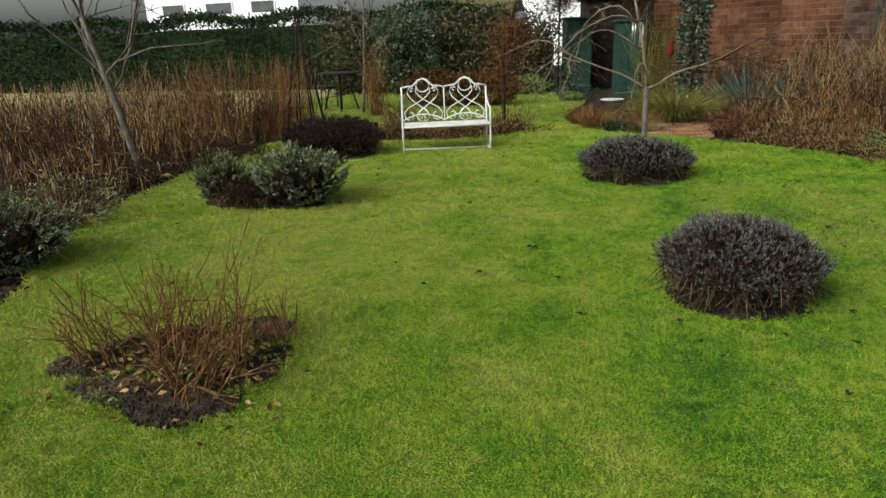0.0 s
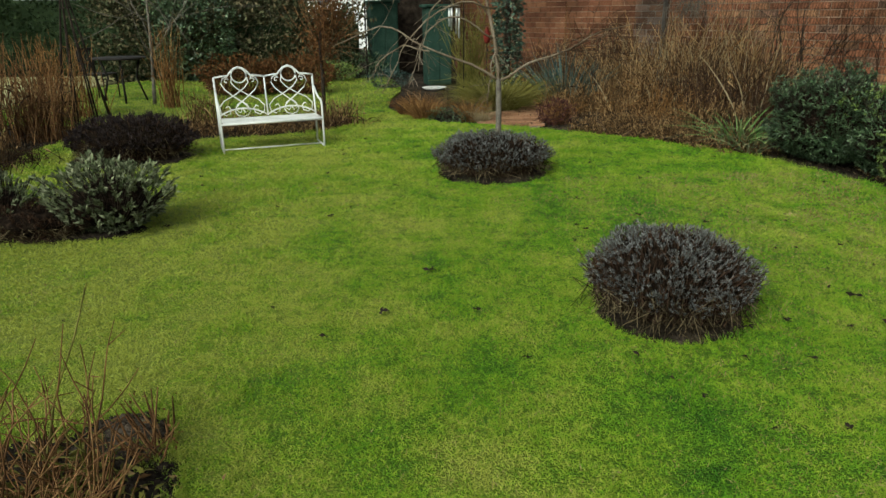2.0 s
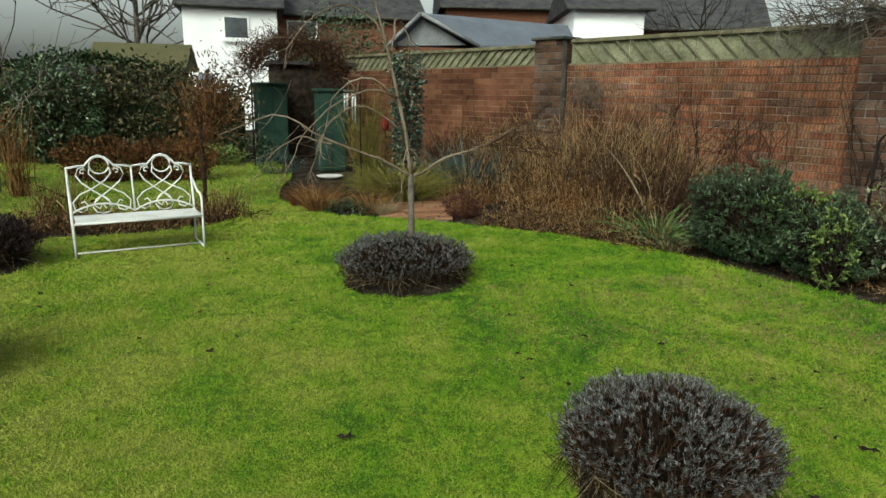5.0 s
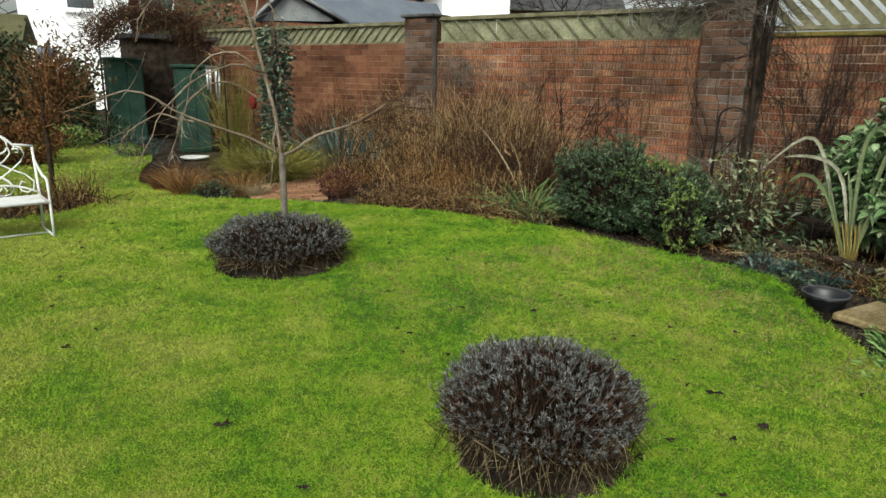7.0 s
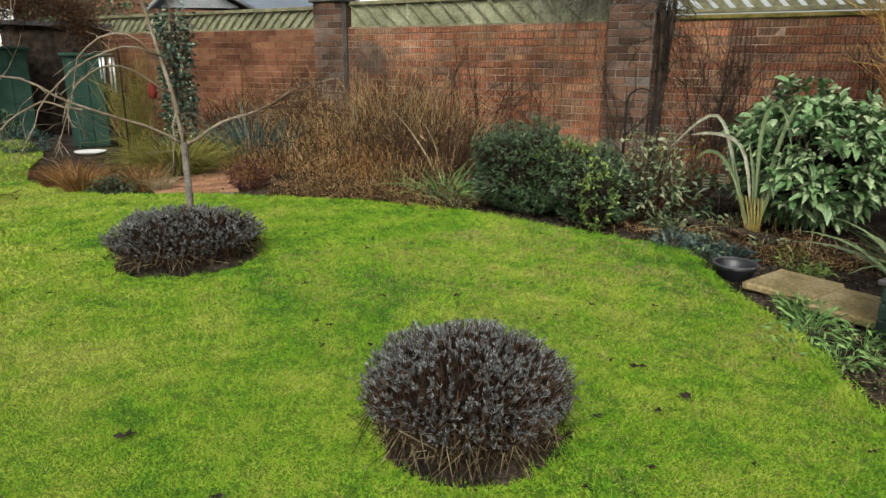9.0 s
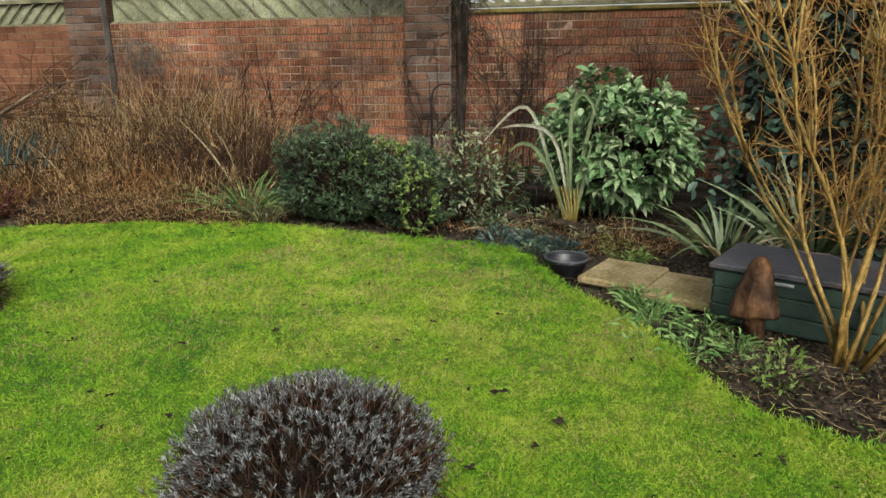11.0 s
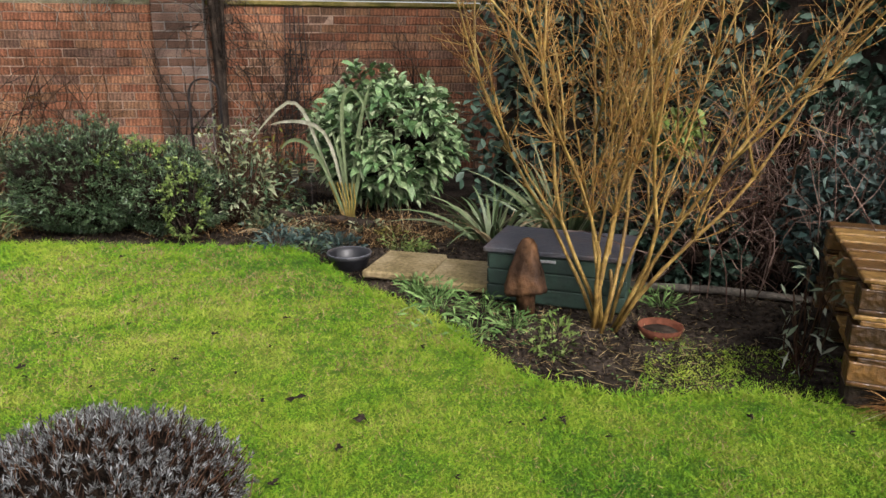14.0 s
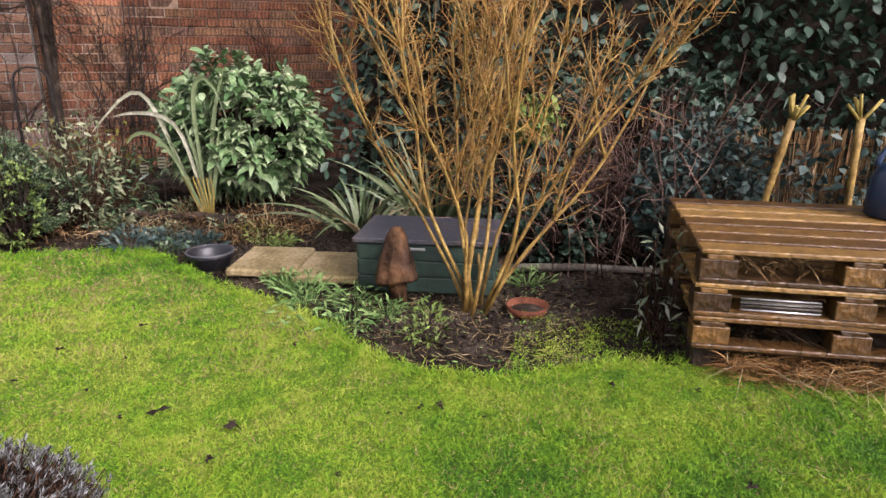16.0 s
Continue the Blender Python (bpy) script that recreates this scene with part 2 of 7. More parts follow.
M_purplegrey = mat("purplish_dead_leaf", [(0.008, 0.006, 0.006), (0.020, 0.014, 0.014), (0.052, 0.040, 0.042)], 0.85, 12, "island", 0, 30, fine=0.35)
M_sage = mat("grey_sage_leaf", [(0.034, 0.043, 0.020), (0.078, 0.094, 0.048), (0.135, 0.150, 0.085), (0.205, 0.215, 0.140)], 0.85, 4, "island", 0, 30)
M_ever = mat("evergreen_leaf", [(0.007, 0.017, 0.006), (0.018, 0.038, 0.014), (0.042, 0.074, 0.030), (0.090, 0.125, 0.062)], 0.42, 6, "island", 0, 30, spec=0.35)
M_lime = mat("lime_leaf", [(0.0455, 0.078, 0.013), (0.0975, 0.143, 0.0292), (0.143, 0.182, 0.0585)], 0.55, 4, "island", 0, 30, spec=0.2)
M_auc = mat("spotted_laurel_leaf", [(0.036, 0.080, 0.027), (0.074, 0.135, 0.050), (0.130, 0.190, 0.085), (0.230, 0.270, 0.155)], 0.42, 16, "island", 0.1, 60, fine=0.4, spec=0.25)
M_ivy = mat("ivy_leaf", [(0.008, 0.019, 0.011), (0.021, 0.043, 0.027), (0.050, 0.078, 0.056)], 0.5, 4, "island", 0, 30, spec=0.25)
M_variegated = mat("cream_edged_leaf", [(0.06, 0.08, 0.045), (0.16, 0.18, 0.12), (0.26, 0.27, 0.2)], 0.5, 6, "island", 0, 30)
M_bluegreen = mat("blue_green_leaf", [(0.0112, 0.0252, 0.0224), (0.0252, 0.0448, 0.0392), (0.056, 0.0784, 0.0672)], 0.45, 4, "island", 0, 30, spec=0.2)
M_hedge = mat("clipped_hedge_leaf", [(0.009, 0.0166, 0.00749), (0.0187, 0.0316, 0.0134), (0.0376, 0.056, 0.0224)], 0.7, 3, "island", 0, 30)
M_hedgebrown = mat("olive_brown_hedge_leaf", [(0.014, 0.016, 0.008), (0.036, 0.042, 0.020), (0.075, 0.070, 0.036), (0.110, 0.085, 0.050)], 0.75, 2, "island", 0, 30)
M_strap = mat("strap_leaf", [(0.040, 0.066, 0.024), (0.085, 0.118, 0.050), (0.175, 0.190, 0.105)], 0.45, 3, "island", 0, 30, spec=0.3)
M_paleleaf = mat("bleached_leaf", [(0.150, 0.150, 0.095), (0.230, 0.225, 0.160), (0.310, 0.300, 0.235)], 0.5, 8, "noise", 0.1, 40)
M_strapbase = mat("yellow_leaf_base", [(0.155, 0.113, 0.0268), (0.214, 0.167, 0.0536)], 0.5, 5, "noise", 0, 30)
M_golden = mat("golden_dry_grass", [(0.0602, 0.0272, 0.0085), (0.129, 0.0656, 0.0221), (0.215, 0.124, 0.0493)], 0.8, 4, "island", 0, 30)
M_carex = mat("olive_grass", [(0.0517, 0.0514, 0.0099), (0.103, 0.0946, 0.0198), (0.155, 0.14, 0.0446)], 0.7, 3, "island", 0, 30)
M_copper = mat("copper_dead_leaf", [(0.036, 0.0144, 0.00576), (0.072, 0.0306, 0.0108), (0.108, 0.054, 0.0198)], 0.8, 4, "island", 0, 30)
M_purple = mat("dark_red_leaf", [(0.021, 0.0072, 0.0084), (0.045, 0.015, 0.015), (0.078, 0.036, 0.027)], 0.7, 4, "island", 0, 30)
M_red = mat("red_ornament", [(0.0732, 0.0084, 0.0063), (0.101, 0.0168, 0.0126)], 0.6, 6, "noise", 0, 30)
M_weed = mat("weed_leaf", [(0.0365, 0.0772, 0.0204), (0.0731, 0.13, 0.0365), (0.139, 0.204, 0.0731)], 0.6, 4, "island", 0, 30)
M_metal = mat("bright_tube", [(0.5, 0.5, 0.5), (0.65, 0.65, 0.65)], 0.3, 6, "noise", 0, 30, metal=0.7)
M_field = mat("dry_meadow", [(0.150, 0.135, 0.060), (0.235, 0.215, 0.105), (0.290, 0.265, 0.150)], 0.95, 0.8, "world", 0.5, 20)


def rustic(m):
    """Vertical drag marks of rustic bricks, in relief and tone."""
    nt = m.node_tree
    b = nt.nodes["Principled BSDF"]
    tc = nt.nodes.new("ShaderNodeTexCoord")
    w = nt.nodes.new("ShaderNodeTexWave")
    w.bands_direction = "X"
    w.inputs["Scale"].default_value = 7.0
    w.inputs["Distortion"].default_value = 5.0
    w.inputs["Detail"].default_value = 3
    w.inputs["Detail Scale"].default_value = 2.0
    nt.links.new(tc.outputs["Object"], w.inputs["Vector"])
    old = b.inputs["Base Color"].links[0].from_socket
    mr = nt.nodes.new("ShaderNodeMapRange")
    mr.inputs["To Min"].default_value, mr.inputs["To Max"].default_value = 0.66, 1.14
    nt.links.new(w.outputs["Fac"], mr.inputs["Value"])
    mul = nt.nodes.new("ShaderNodeVectorMath")
    mul.operation = "MULTIPLY"
    nt.links.new(old, mul.inputs[0])
    nt.links.new(mr.outputs["Result"], mul.inputs[1])
    nt.links.new(mul.outputs["Vector"], b.inputs["Base Color"])


def stained(m, size, lo):
    """Large irregular soot and damp stains, fixed to the place."""
    nt = m.node_tree
    b = nt.nodes["Principled BSDF"]
    g0 = nt.nodes.new("ShaderNodeNewGeometry")
    n = nt.nodes.new("ShaderNodeTexNoise")
    n.inputs["Scale"].default_value = size
    n.inputs["Detail"].default_value = 6
    n.inputs["Roughness"].default_value = 0.65
    nt.links.new(g0.outputs["Position"], n.inputs["Vector"])
    mr = nt.nodes.new("ShaderNodeMapRange")
    mr.inputs["From Min"].default_value, mr.inputs["From Max"].default_value = 0.38, 0.62
    mr.inputs["To Min"].default_value, mr.inputs["To Max"].default_value = lo, 1.12
    nt.links.new(n.outputs["Fac"], mr.inputs["Value"])
    old = b.inputs["Base Color"].links[0].from_socket
    mul = nt.nodes.new("ShaderNodeVectorMath")
    mul.operation = "MULTIPLY"
    nt.links.new(old, mul.inputs[0])
    nt.links.new(mr.outputs["Result"], mul.inputs[1])
    nt.links.new(mul.outputs["Vector"], b.inputs["Base Color"])


rustic(M_brick)
stained(M_brick, 1.1, 0.42)
stained(M_brick, 5.0, 0.7)
stained(M_brick_far, 1.1, 0.42)
stained(M_mortar, 1.3, 0.4)
stained(M_pillar, 1.2, 0.4)
stained(M_joint, 1.2, 0.35)
stained(M_infill, 1.6, 0.6)
rng = np.random.default_rng(7)


# ---- builders ----
class Geo:
    """Collects vertices and faces, then becomes one mesh."""

    def __init__(self):
        self.v, self.f, self.n, self.smooth = [], [], 0, []

    def add(self, verts, faces, smooth=False):
        verts = np.asarray(verts, float).reshape(-1, 3)
        for f in faces:
            self.f.append([i + self.n for i in f])
            self.smooth.append(smooth)
        self.v.append(verts)
        self.n += len(verts)
        return self

    def box(self, x0, y0, z0, x1, y1, z1, bevel=0.0):
        if bevel <= 0:
            v = [(x, y, z) for z in (z0, z1) for y in (y0, y1) for x in (x0, x1)]
            return self.add(v, [(0, 2, 3, 1), (4, 5, 7, 6), (0, 1, 5, 4), (2, 6, 7, 3), (0, 4, 6, 2), (1, 3, 7, 5)])
        bm = bmesh.new()
        bmesh.ops.create_cube(bm, size=1)
        for q in bm.verts:
            q.co = Vector((x0 if q.co.x < 0 else x1, y0 if q.co.y < 0 else y1, z0 if q.co.z < 0 else z1))
        bmesh.ops.bevel(bm, geom=bm.edges[:], offset=bevel, segments=1, affect="EDGES")
        bm.verts.index_update()
        self.add([q.co[:] for q in bm.verts], [[q.index for q in f.verts] for f in bm.faces])
        bm.free()
        return self

    def tube(self, pts, r0, r1=None, sides=5, closed=False):
        p = np.asarray(pts, float)
        r1 = r0 if r1 is None else r1
        k = len(p)
        t = np.gradient(p, axis=0) if k > 2 else np.repeat([p[-1] - p[0]], k, 0)
        if closed:
            t = np.roll(p, -1, 0) - np.roll(p, 1, 0)
        t /= np.linalg.norm(t, axis=1)[:, None] + 1e-9
        ref = np.array([0.31, 0.17, 0.94]) if abs(t[0][2]) < 0.8 else np.array([0.97, 0.2, 0.1])
        a = np.cross(t, ref)
        a /= np.linalg.norm(a, axis=1)[:, None] + 1e-9
        b = np.cross(t, a)
        rr = np.linspace(r0, r1, k)
        rings = []
        for j in range(sides):
            an = 2 * math.pi * j / sides
            rings.append(p + (a * math.cos(an) + b * math.sin(an)) * rr[:, None])
        v = np.stack(rings, 1).reshape(-1, 3)
        f = []
        for i in range(k if closed else k - 1):
            i2 = (i + 1) % k
            for j in range(sides):
                j2 = (j + 1) % sides
                f.append((i * sides + j, i * sides + j2, i2 * sides + j2, i2 * sides + j))
        if not closed:
            f.append(list(range(sides))[::-1])
            f.append([(k - 1) * sides + j for j in range(sides)])
        return self.add(v, f, True)

    def lathe(self, profile, segs=20, cx=0.0, cy=0.0):
        v, f = [], []
        for r, z in profile:
            for j in range(segs):
                an = 2 * math.pi * j / segs
                v.append((cx + r * math.cos(an), cy + r * math.sin(an), z))
        for i in range(len(profile) - 1):
            for j in range(segs):
                j2 = (j + 1) % segs
                f.append((i * segs + j, i * segs + j2, (i + 1) * segs + j2, (i + 1) * segs + j))
        f.append(list(range(segs))[::-1])
        f.append([(len(profile) - 1) * segs + j for j in range(segs)])
        return self.add(v, f, True)

    def prism(self, poly, z0, z1):
        k = len(poly)
        v = [(x, y, z0) for x, y in poly] + [(x, y, z1) for x, y in poly]
        return self.add(v, [list(range(k))[::-1], list(range(k, 2 * k))] + [(i, (i + 1) % k, k + (i + 1) % k, k + i) for i in range(k)])

    def mesh(self, name, material):
        me = bpy.data.meshes.new(name)
        v = np.concatenate(self.v) if self.v else np.zeros((0, 3))
        me.from_pydata(v.tolist(), [], self.f)
        me.polygons.foreach_set("use_smooth", self.smooth)
        me.materials.append(material)
        me.update()
        return me


def quick_mesh(name, verts, faces, material):
    """A mesh from arrays whose faces all have the same number of corners."""
    me = bpy.data.meshes.new(name)
    verts, faces = np.asarray(verts, np.float32), np.asarray(faces, np.int32)
    n, k = faces.shape
    me.vertices.add(len(verts))
    me.vertices.foreach_set("co", verts.ravel())
    me.loops.add(n * k)
    me.loops.foreach_set("vertex_index", faces.ravel())
    me.polygons.add(n)
    me.polygons.foreach_set("loop_start", np.arange(0, n * k, k, dtype=np.int32))
    me.update(calc_edges=True)
    me.materials.append(material)
    return me


def unit(a):
    return a / (np.linalg.norm(a, axis=-1, keepdims=True) + 1e-9)


def leaves(name, P, D, L, W, material, fold=0.25, droop=0.0):
    """Many leaves: each a folded blade of four triangles from P along D, with length L and width W."""
    n = len(P)
    P, D = np.asarray(P, float), unit(np.asarray(D, float))
    L, W = np.broadcast_to(L, n)[:, None], np.broadcast_to(W, n)[:, None]
    R = unit(np.cross(D, unit(rng.normal(size=(n, 3)) * 0.7 + [0, 0, 1.0])))
    N = np.cross(R, D)
    sag = np.array([0, 0, -1.0]) * L * droop
    mid = P + D * L * 0.5 + sag * 0.3
    v = np.stack([P, mid - R * W / 2 + N * W * fold, mid, mid + R * W / 2 + N * W * fold, P + D * L + sag], 1).reshape(-1, 3)
    base = (np.arange(n) * 5)[:, None, None]
    f = (base + np.array([[0, 2, 1], [0, 3, 2], [1, 2, 4], [2, 3, 4]])[None]).reshape(-1, 3)
    return quick_mesh(name, v, f, material)


def broad_leaves(name, P, D, L, W, material, fold=0.15, droop=0.1):
    """Broad oval leaves, each of ten triangles, folded along the midrib and arching at the tip."""
    n = len(P)
    P, D = np.asarray(P, float), unit(np.asarray(D, float))
    L, W = np.broadcast_to(L, n)[:, None], np.broadcast_to(W, n)[:, None]
    R = unit(np.cross(D, unit(rng.normal(size=(n, 3)) * 0.45 + [0, 0, 1.0])))
    N = np.cross(R, D)
    down = np.array([0, 0, -1.0])
    rows = [P]
    for s, w in ((0.3, 0.85), (0.6, 1.0), (0.85, 0.55)):
        c = P + D * L * s + down * L * droop * s * s
        rows += [c - R * W / 2 * w + N * W * fold * w, c, c + R * W / 2 * w + N * W * fold * w]
    rows.append(P + D * L + down * L * droop * 1.3)
    v = np.stack(rows, 1).reshape(-1, 3)
    tri = [(0, 2, 1), (0, 3, 2), (10, 7, 8), (10, 8, 9)]
    for a in (1, 4):
        for q in (0, 1):
            tri += [(a + q, a + q + 1, a + q + 4), (a + q, a + q + 4, a + q + 3)]
    base = (np.arange(n) * 11)[:, None, None]
    return quick_mesh(name, v, (base + np.array(tri)[None]).reshape(-1, 3), material)


def blades(name, P, D, L, W, material, bend=0.5, segs=3):
    """Strap leaves or stalks as tapering ribbons that arch over."""
    n = len(P)
    P, D = np.asarray(P, float), unit(np.asarray(D, float))
    L, W, bend = (np.broadcast_to(q, n)[:, None] for q in (L, W, bend))
    R = unit(np.cross(D, unit(rng.normal(size=(n, 3)) + [0.01, 0, 0])))
    out = unit(D * [1, 1, 0] + rng.normal(size=(n, 3)) * [0.05, 0.05, 0] + 1e-6)
    rows = []
    for i in range(segs + 1):
        s = i / segs
        c = P + D * L * s + (out * 0.35 - np.array([0, 0, 0.65])) * L * bend * s * s
        w = W * (1 - 0.92 * s * s) / 2
        rows += [c - R * w, c + R * w]
    v = np.stack(rows, 1).reshape(-1, 3)
    k = 2 * (segs + 1)
    base = (np.arange(n) * k)[:, None, None]
    q = np.array([[2 * i, 2 * i + 1, 2 * i + 3, 2 * i + 2] for i in range(segs)])
    return quick_mesh(name, v, (base + q[None]).reshape(-1, 4), material)


def sticks(name, P, Q, r0, r1, material):
    """Thin three-sided tapering stems from P to Q."""
    n = len(P)
    P, Q = np.asarray(P, float), np.asarray(Q, float)
    r0, r1 = np.broadcast_to(r0, n)[:, None], np.broadcast_to(r1, n)[:, None]
    T = unit(Q - P)
    A = unit(np.cross(T, rng.normal(size=(n, 3))))
    B = np.cross(T, A)
    ring = [(math.cos(2 * math.pi * j / 3), math.sin(2 * math.pi * j / 3)) for j in range(3)]
    v = np.stack([P + (A * c + B * s) * r0 for c, s in ring] + [Q + (A * c + B * s) * r1 for c, s in ring], 1).reshape(-1, 3)
    base = (np.arange(n) * 6)[:, None, None]
    f = np.array([[0, 1, 4, 3], [1, 2, 5, 4], [2, 0, 3, 5]])
    return quick_mesh(name, v, (base + f[None]).reshape(-1, 4), material)


def twigs(P, D, L, steps, wander, fork, rise=0.0, shrink=0.86):
    """Grows stems from P along D: returns the segments' ends and their place from foot to tip (0 to 1)."""
    P, D, L = np.asarray(P, float), unit(np.asarray(D, float)), np.broadcast_to(L, len(P)).astype(float)
    A, B, S = [], [], []
    for i in range(steps):
        D = unit(D + rng.normal(size=D.shape) * wander + [0, 0, rise])
        Q = P + D * (L / steps)[:, None]
        A.append(P), B.append(Q), S.append(np.full(len(P), i / steps))
        P = Q
        if fork and i < steps - 1:
            pick = rng.random(len(P)) < fork
            side = unit(D[pick] + rng.normal(size=(pick.sum(), 3)) * 0.65)
            P, D, L = np.concatenate([P, P[pick]]), np.concatenate([D, side]), np.concatenate([L, L[pick] * shrink])
    return np.concatenate(A), np.concatenate(B), np.concatenate(S)


def thing(name, x, y, z, label, category, group="", rz=0.0, kind=""):
    e = new(name)
    e.empty_display_size = 0.1
    e.matrix_world = pose(x, y, z, 0, 0, rz)
    return tagged(e, label, category, group, kind)


TINY = ("foliage", "stem_growth", "stalk_growth", "twig_growth", "dead_leaf_cover", "dead_twig_cover", "leaf_growth", "branch_growth", "cane_growth", "straw_fill", "reddish_twig_growth", "dead_top_growth", "yellow_leaf_cover", "tall_cane_growth", "crown", "ivy", "pale_ivy", "climber")


def part(name, me, parent, label="", kind=""):
    o = new(name, me)
    o.parent = parent
    if label:
        o["label"] = label
    if kind or name in TINY:
        o["kind"] = kind or "stuff"
    return o


def setting(name, me, label, category="structure"):
    return tagged(new(name, me), label, category, kind="structure")


def dome(n, rx, ry, h, base=0.55, shell=0.0, lumps=0.07):
    """Points and outward normals on a bush's skin that narrows towards the ground."""
    u = rng.normal(size=(n, 3))
    u = unit(u)
    c = 0.48
    P = np.stack([u[:, 0] * rx, u[:, 1] * ry, h * c + u[:, 2] * h * np.where(u[:, 2] > 0, 1 - c, c * 0.95)], 1)
    low = np.clip(-u[:, 2], 0, 1)[:, None]
    P[:, :2] *= 1 - (1 - base) * low * 0.5
    lump = 1 + lumps * (np.sin(u[:, 0:1] * 6 + 1 + rx * 9) * np.cos(u[:, 1:2] * 5 + h * 7) + 0.6 * np.sin(u[:, 2:3] * 7 + ry * 11 + u[:, 0:1] * 4)) + rng.normal(size=(n, 1)) * 0.03
    P[:, :2] *= lump
    P[:, 2:] *= 0.5 + 0.5 * lump
    if shell:
        P *= 1 - shell * rng.random((n, 1)) ** 1.5
    return P, unit(u * [1 / rx, 1 / ry, 1 / h])


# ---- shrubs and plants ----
def shade_lump(name, rx, ry, h, material, low=0.0):
    """An uneven near-black lump that stands in for the shade inside a bush."""
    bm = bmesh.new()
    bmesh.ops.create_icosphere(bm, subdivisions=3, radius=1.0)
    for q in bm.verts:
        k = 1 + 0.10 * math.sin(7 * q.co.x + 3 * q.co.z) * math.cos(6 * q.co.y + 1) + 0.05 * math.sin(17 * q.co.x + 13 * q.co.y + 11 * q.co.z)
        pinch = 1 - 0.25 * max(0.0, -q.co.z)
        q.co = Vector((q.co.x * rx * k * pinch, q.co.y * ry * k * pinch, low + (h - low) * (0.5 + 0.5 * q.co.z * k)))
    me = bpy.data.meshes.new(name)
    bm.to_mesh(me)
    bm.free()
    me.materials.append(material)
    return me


def sprigs(P, U, k, l, w, tilt=(0.25, 0.95)):
    """Whorls of k narrow leaves round shoot tips P that point along U: feet, directions, lengths and widths."""
    n = len(P)
    a = unit(np.cross(U, unit(rng.normal(size=(n, 3)))))
    b = np.cross(U, a)
    A, B, C = np.repeat(a, k, 0), np.repeat(b, k, 0), np.repeat(U, k, 0)
    t = rng.random(n * k) * 2 * math.pi
    f = tilt[0] + (tilt[1] - tilt[0]) * rng.random((n * k, 1))
    D = C + (A * np.cos(t)[:, None] + B * np.sin(t)[:, None]) * f
    F = np.repeat(P, k, 0) - C * (l * 0.8 * rng.random((n * k, 1)))
    return F, D, l * (0.55 + 0.65 * rng.random(n * k)), w * (0.8 + 0.4 * rng.random(n * k))


def lavender(x, y, rx, ry, h, n, label, lf=0.032, m_leaf=None, name="lavender_bush", bare=0.0):
    e = thing(name, x, y, 0, label, "lavender bush", "clipped lavender bushes")
    part("woody_core", shade_lump("woody_core", rx * 0.80, ry * 0.80, h * 0.86, M_bushshade, 0.02), e, "near-black lump for the shaded woody inside of the bush")
    P, N = dome(n, rx, ry, h, 0.75, 0.12, 0.07)
    low = np.clip((P[:, 2] / h - 0.22) / 0.30, 0, 1)
    patch = np.sin(P[:, 0] * 13 + 1.3) * np.sin(P[:, 1] * 11 + 0.4) + 0.5 * np.sin(P[:, 2] * 19 + P[:, 0] * 7)
    gone = np.exp(-((P[:, 0] + 0.35 * rx) ** 2 + (P[:, 1] + 0.45 * ry) ** 2) / (0.30 * rx) ** 2) * bare
    keep = rng.random(n) < low * np.clip(0.85 - 0.35 * patch, 0.25, 1) * (1 - 0.85 * gone)
    up = unit(N * 0.75 + [0, 0, 0.6] + rng.normal(size=N.shape) * 0.22)
    tips, axis = P[keep], up[keep]
    part("foliage", leaves("foliage", *sprigs(tips, axis, 13, lf, lf * 0.15), m_leaf or M_lav, 0.2), e, "silver-grey narrow leaves in whorls")
    foot = P * [0.45, 0.45, 0.25] + rng.normal(size=P.shape) * [0.04, 0.04, 0.02]
    mid = P - up * 0.09 + rng.normal(size=P.shape) * 0.012
    part("stem_growth", sticks("stem_growth", np.concatenate([foot, mid]), np.concatenate([mid, P]), 0.0022, 0.0015, M_lavstem), e, "brown woody stems")
    d = int(220 + n * 0.10)
    t = rng.random(d) * 2 * math.pi
    o = np.stack([np.cos(t) * rx, np.sin(t) * ry], 1)
    r1, r2, r3 = 0.35 + 0.2 * rng.random(d), 0.72 + 0.2 * rng.random(d), 0.84 + 0.2 * rng.random(d)
    w = rng.normal(size=(3, d, 2)) * 0.035
    z2 = h * (0.15 + 0.4 * rng.random(d))
    A = np.concatenate([o * r1[:, None] + w[0], (0.02 + 0.1 * rng.random(d))[:, None]], 1)
    B = np.concatenate([o * r2[:, None] + w[1], z2[:, None]], 1)
    C = np.concatenate([o * r3[:, None] + w[2], (0.01 + z2 * 0.8 * rng.random(d))[:, None]], 1)
    part("dead_twig_cover", sticks("dead_twig_cover", np.concatenate([A, B]), np.concatenate([B, C]), 0.0020, 0.0012, M_lavtwig), e, "bare olive-brown lower twigs")
    return e


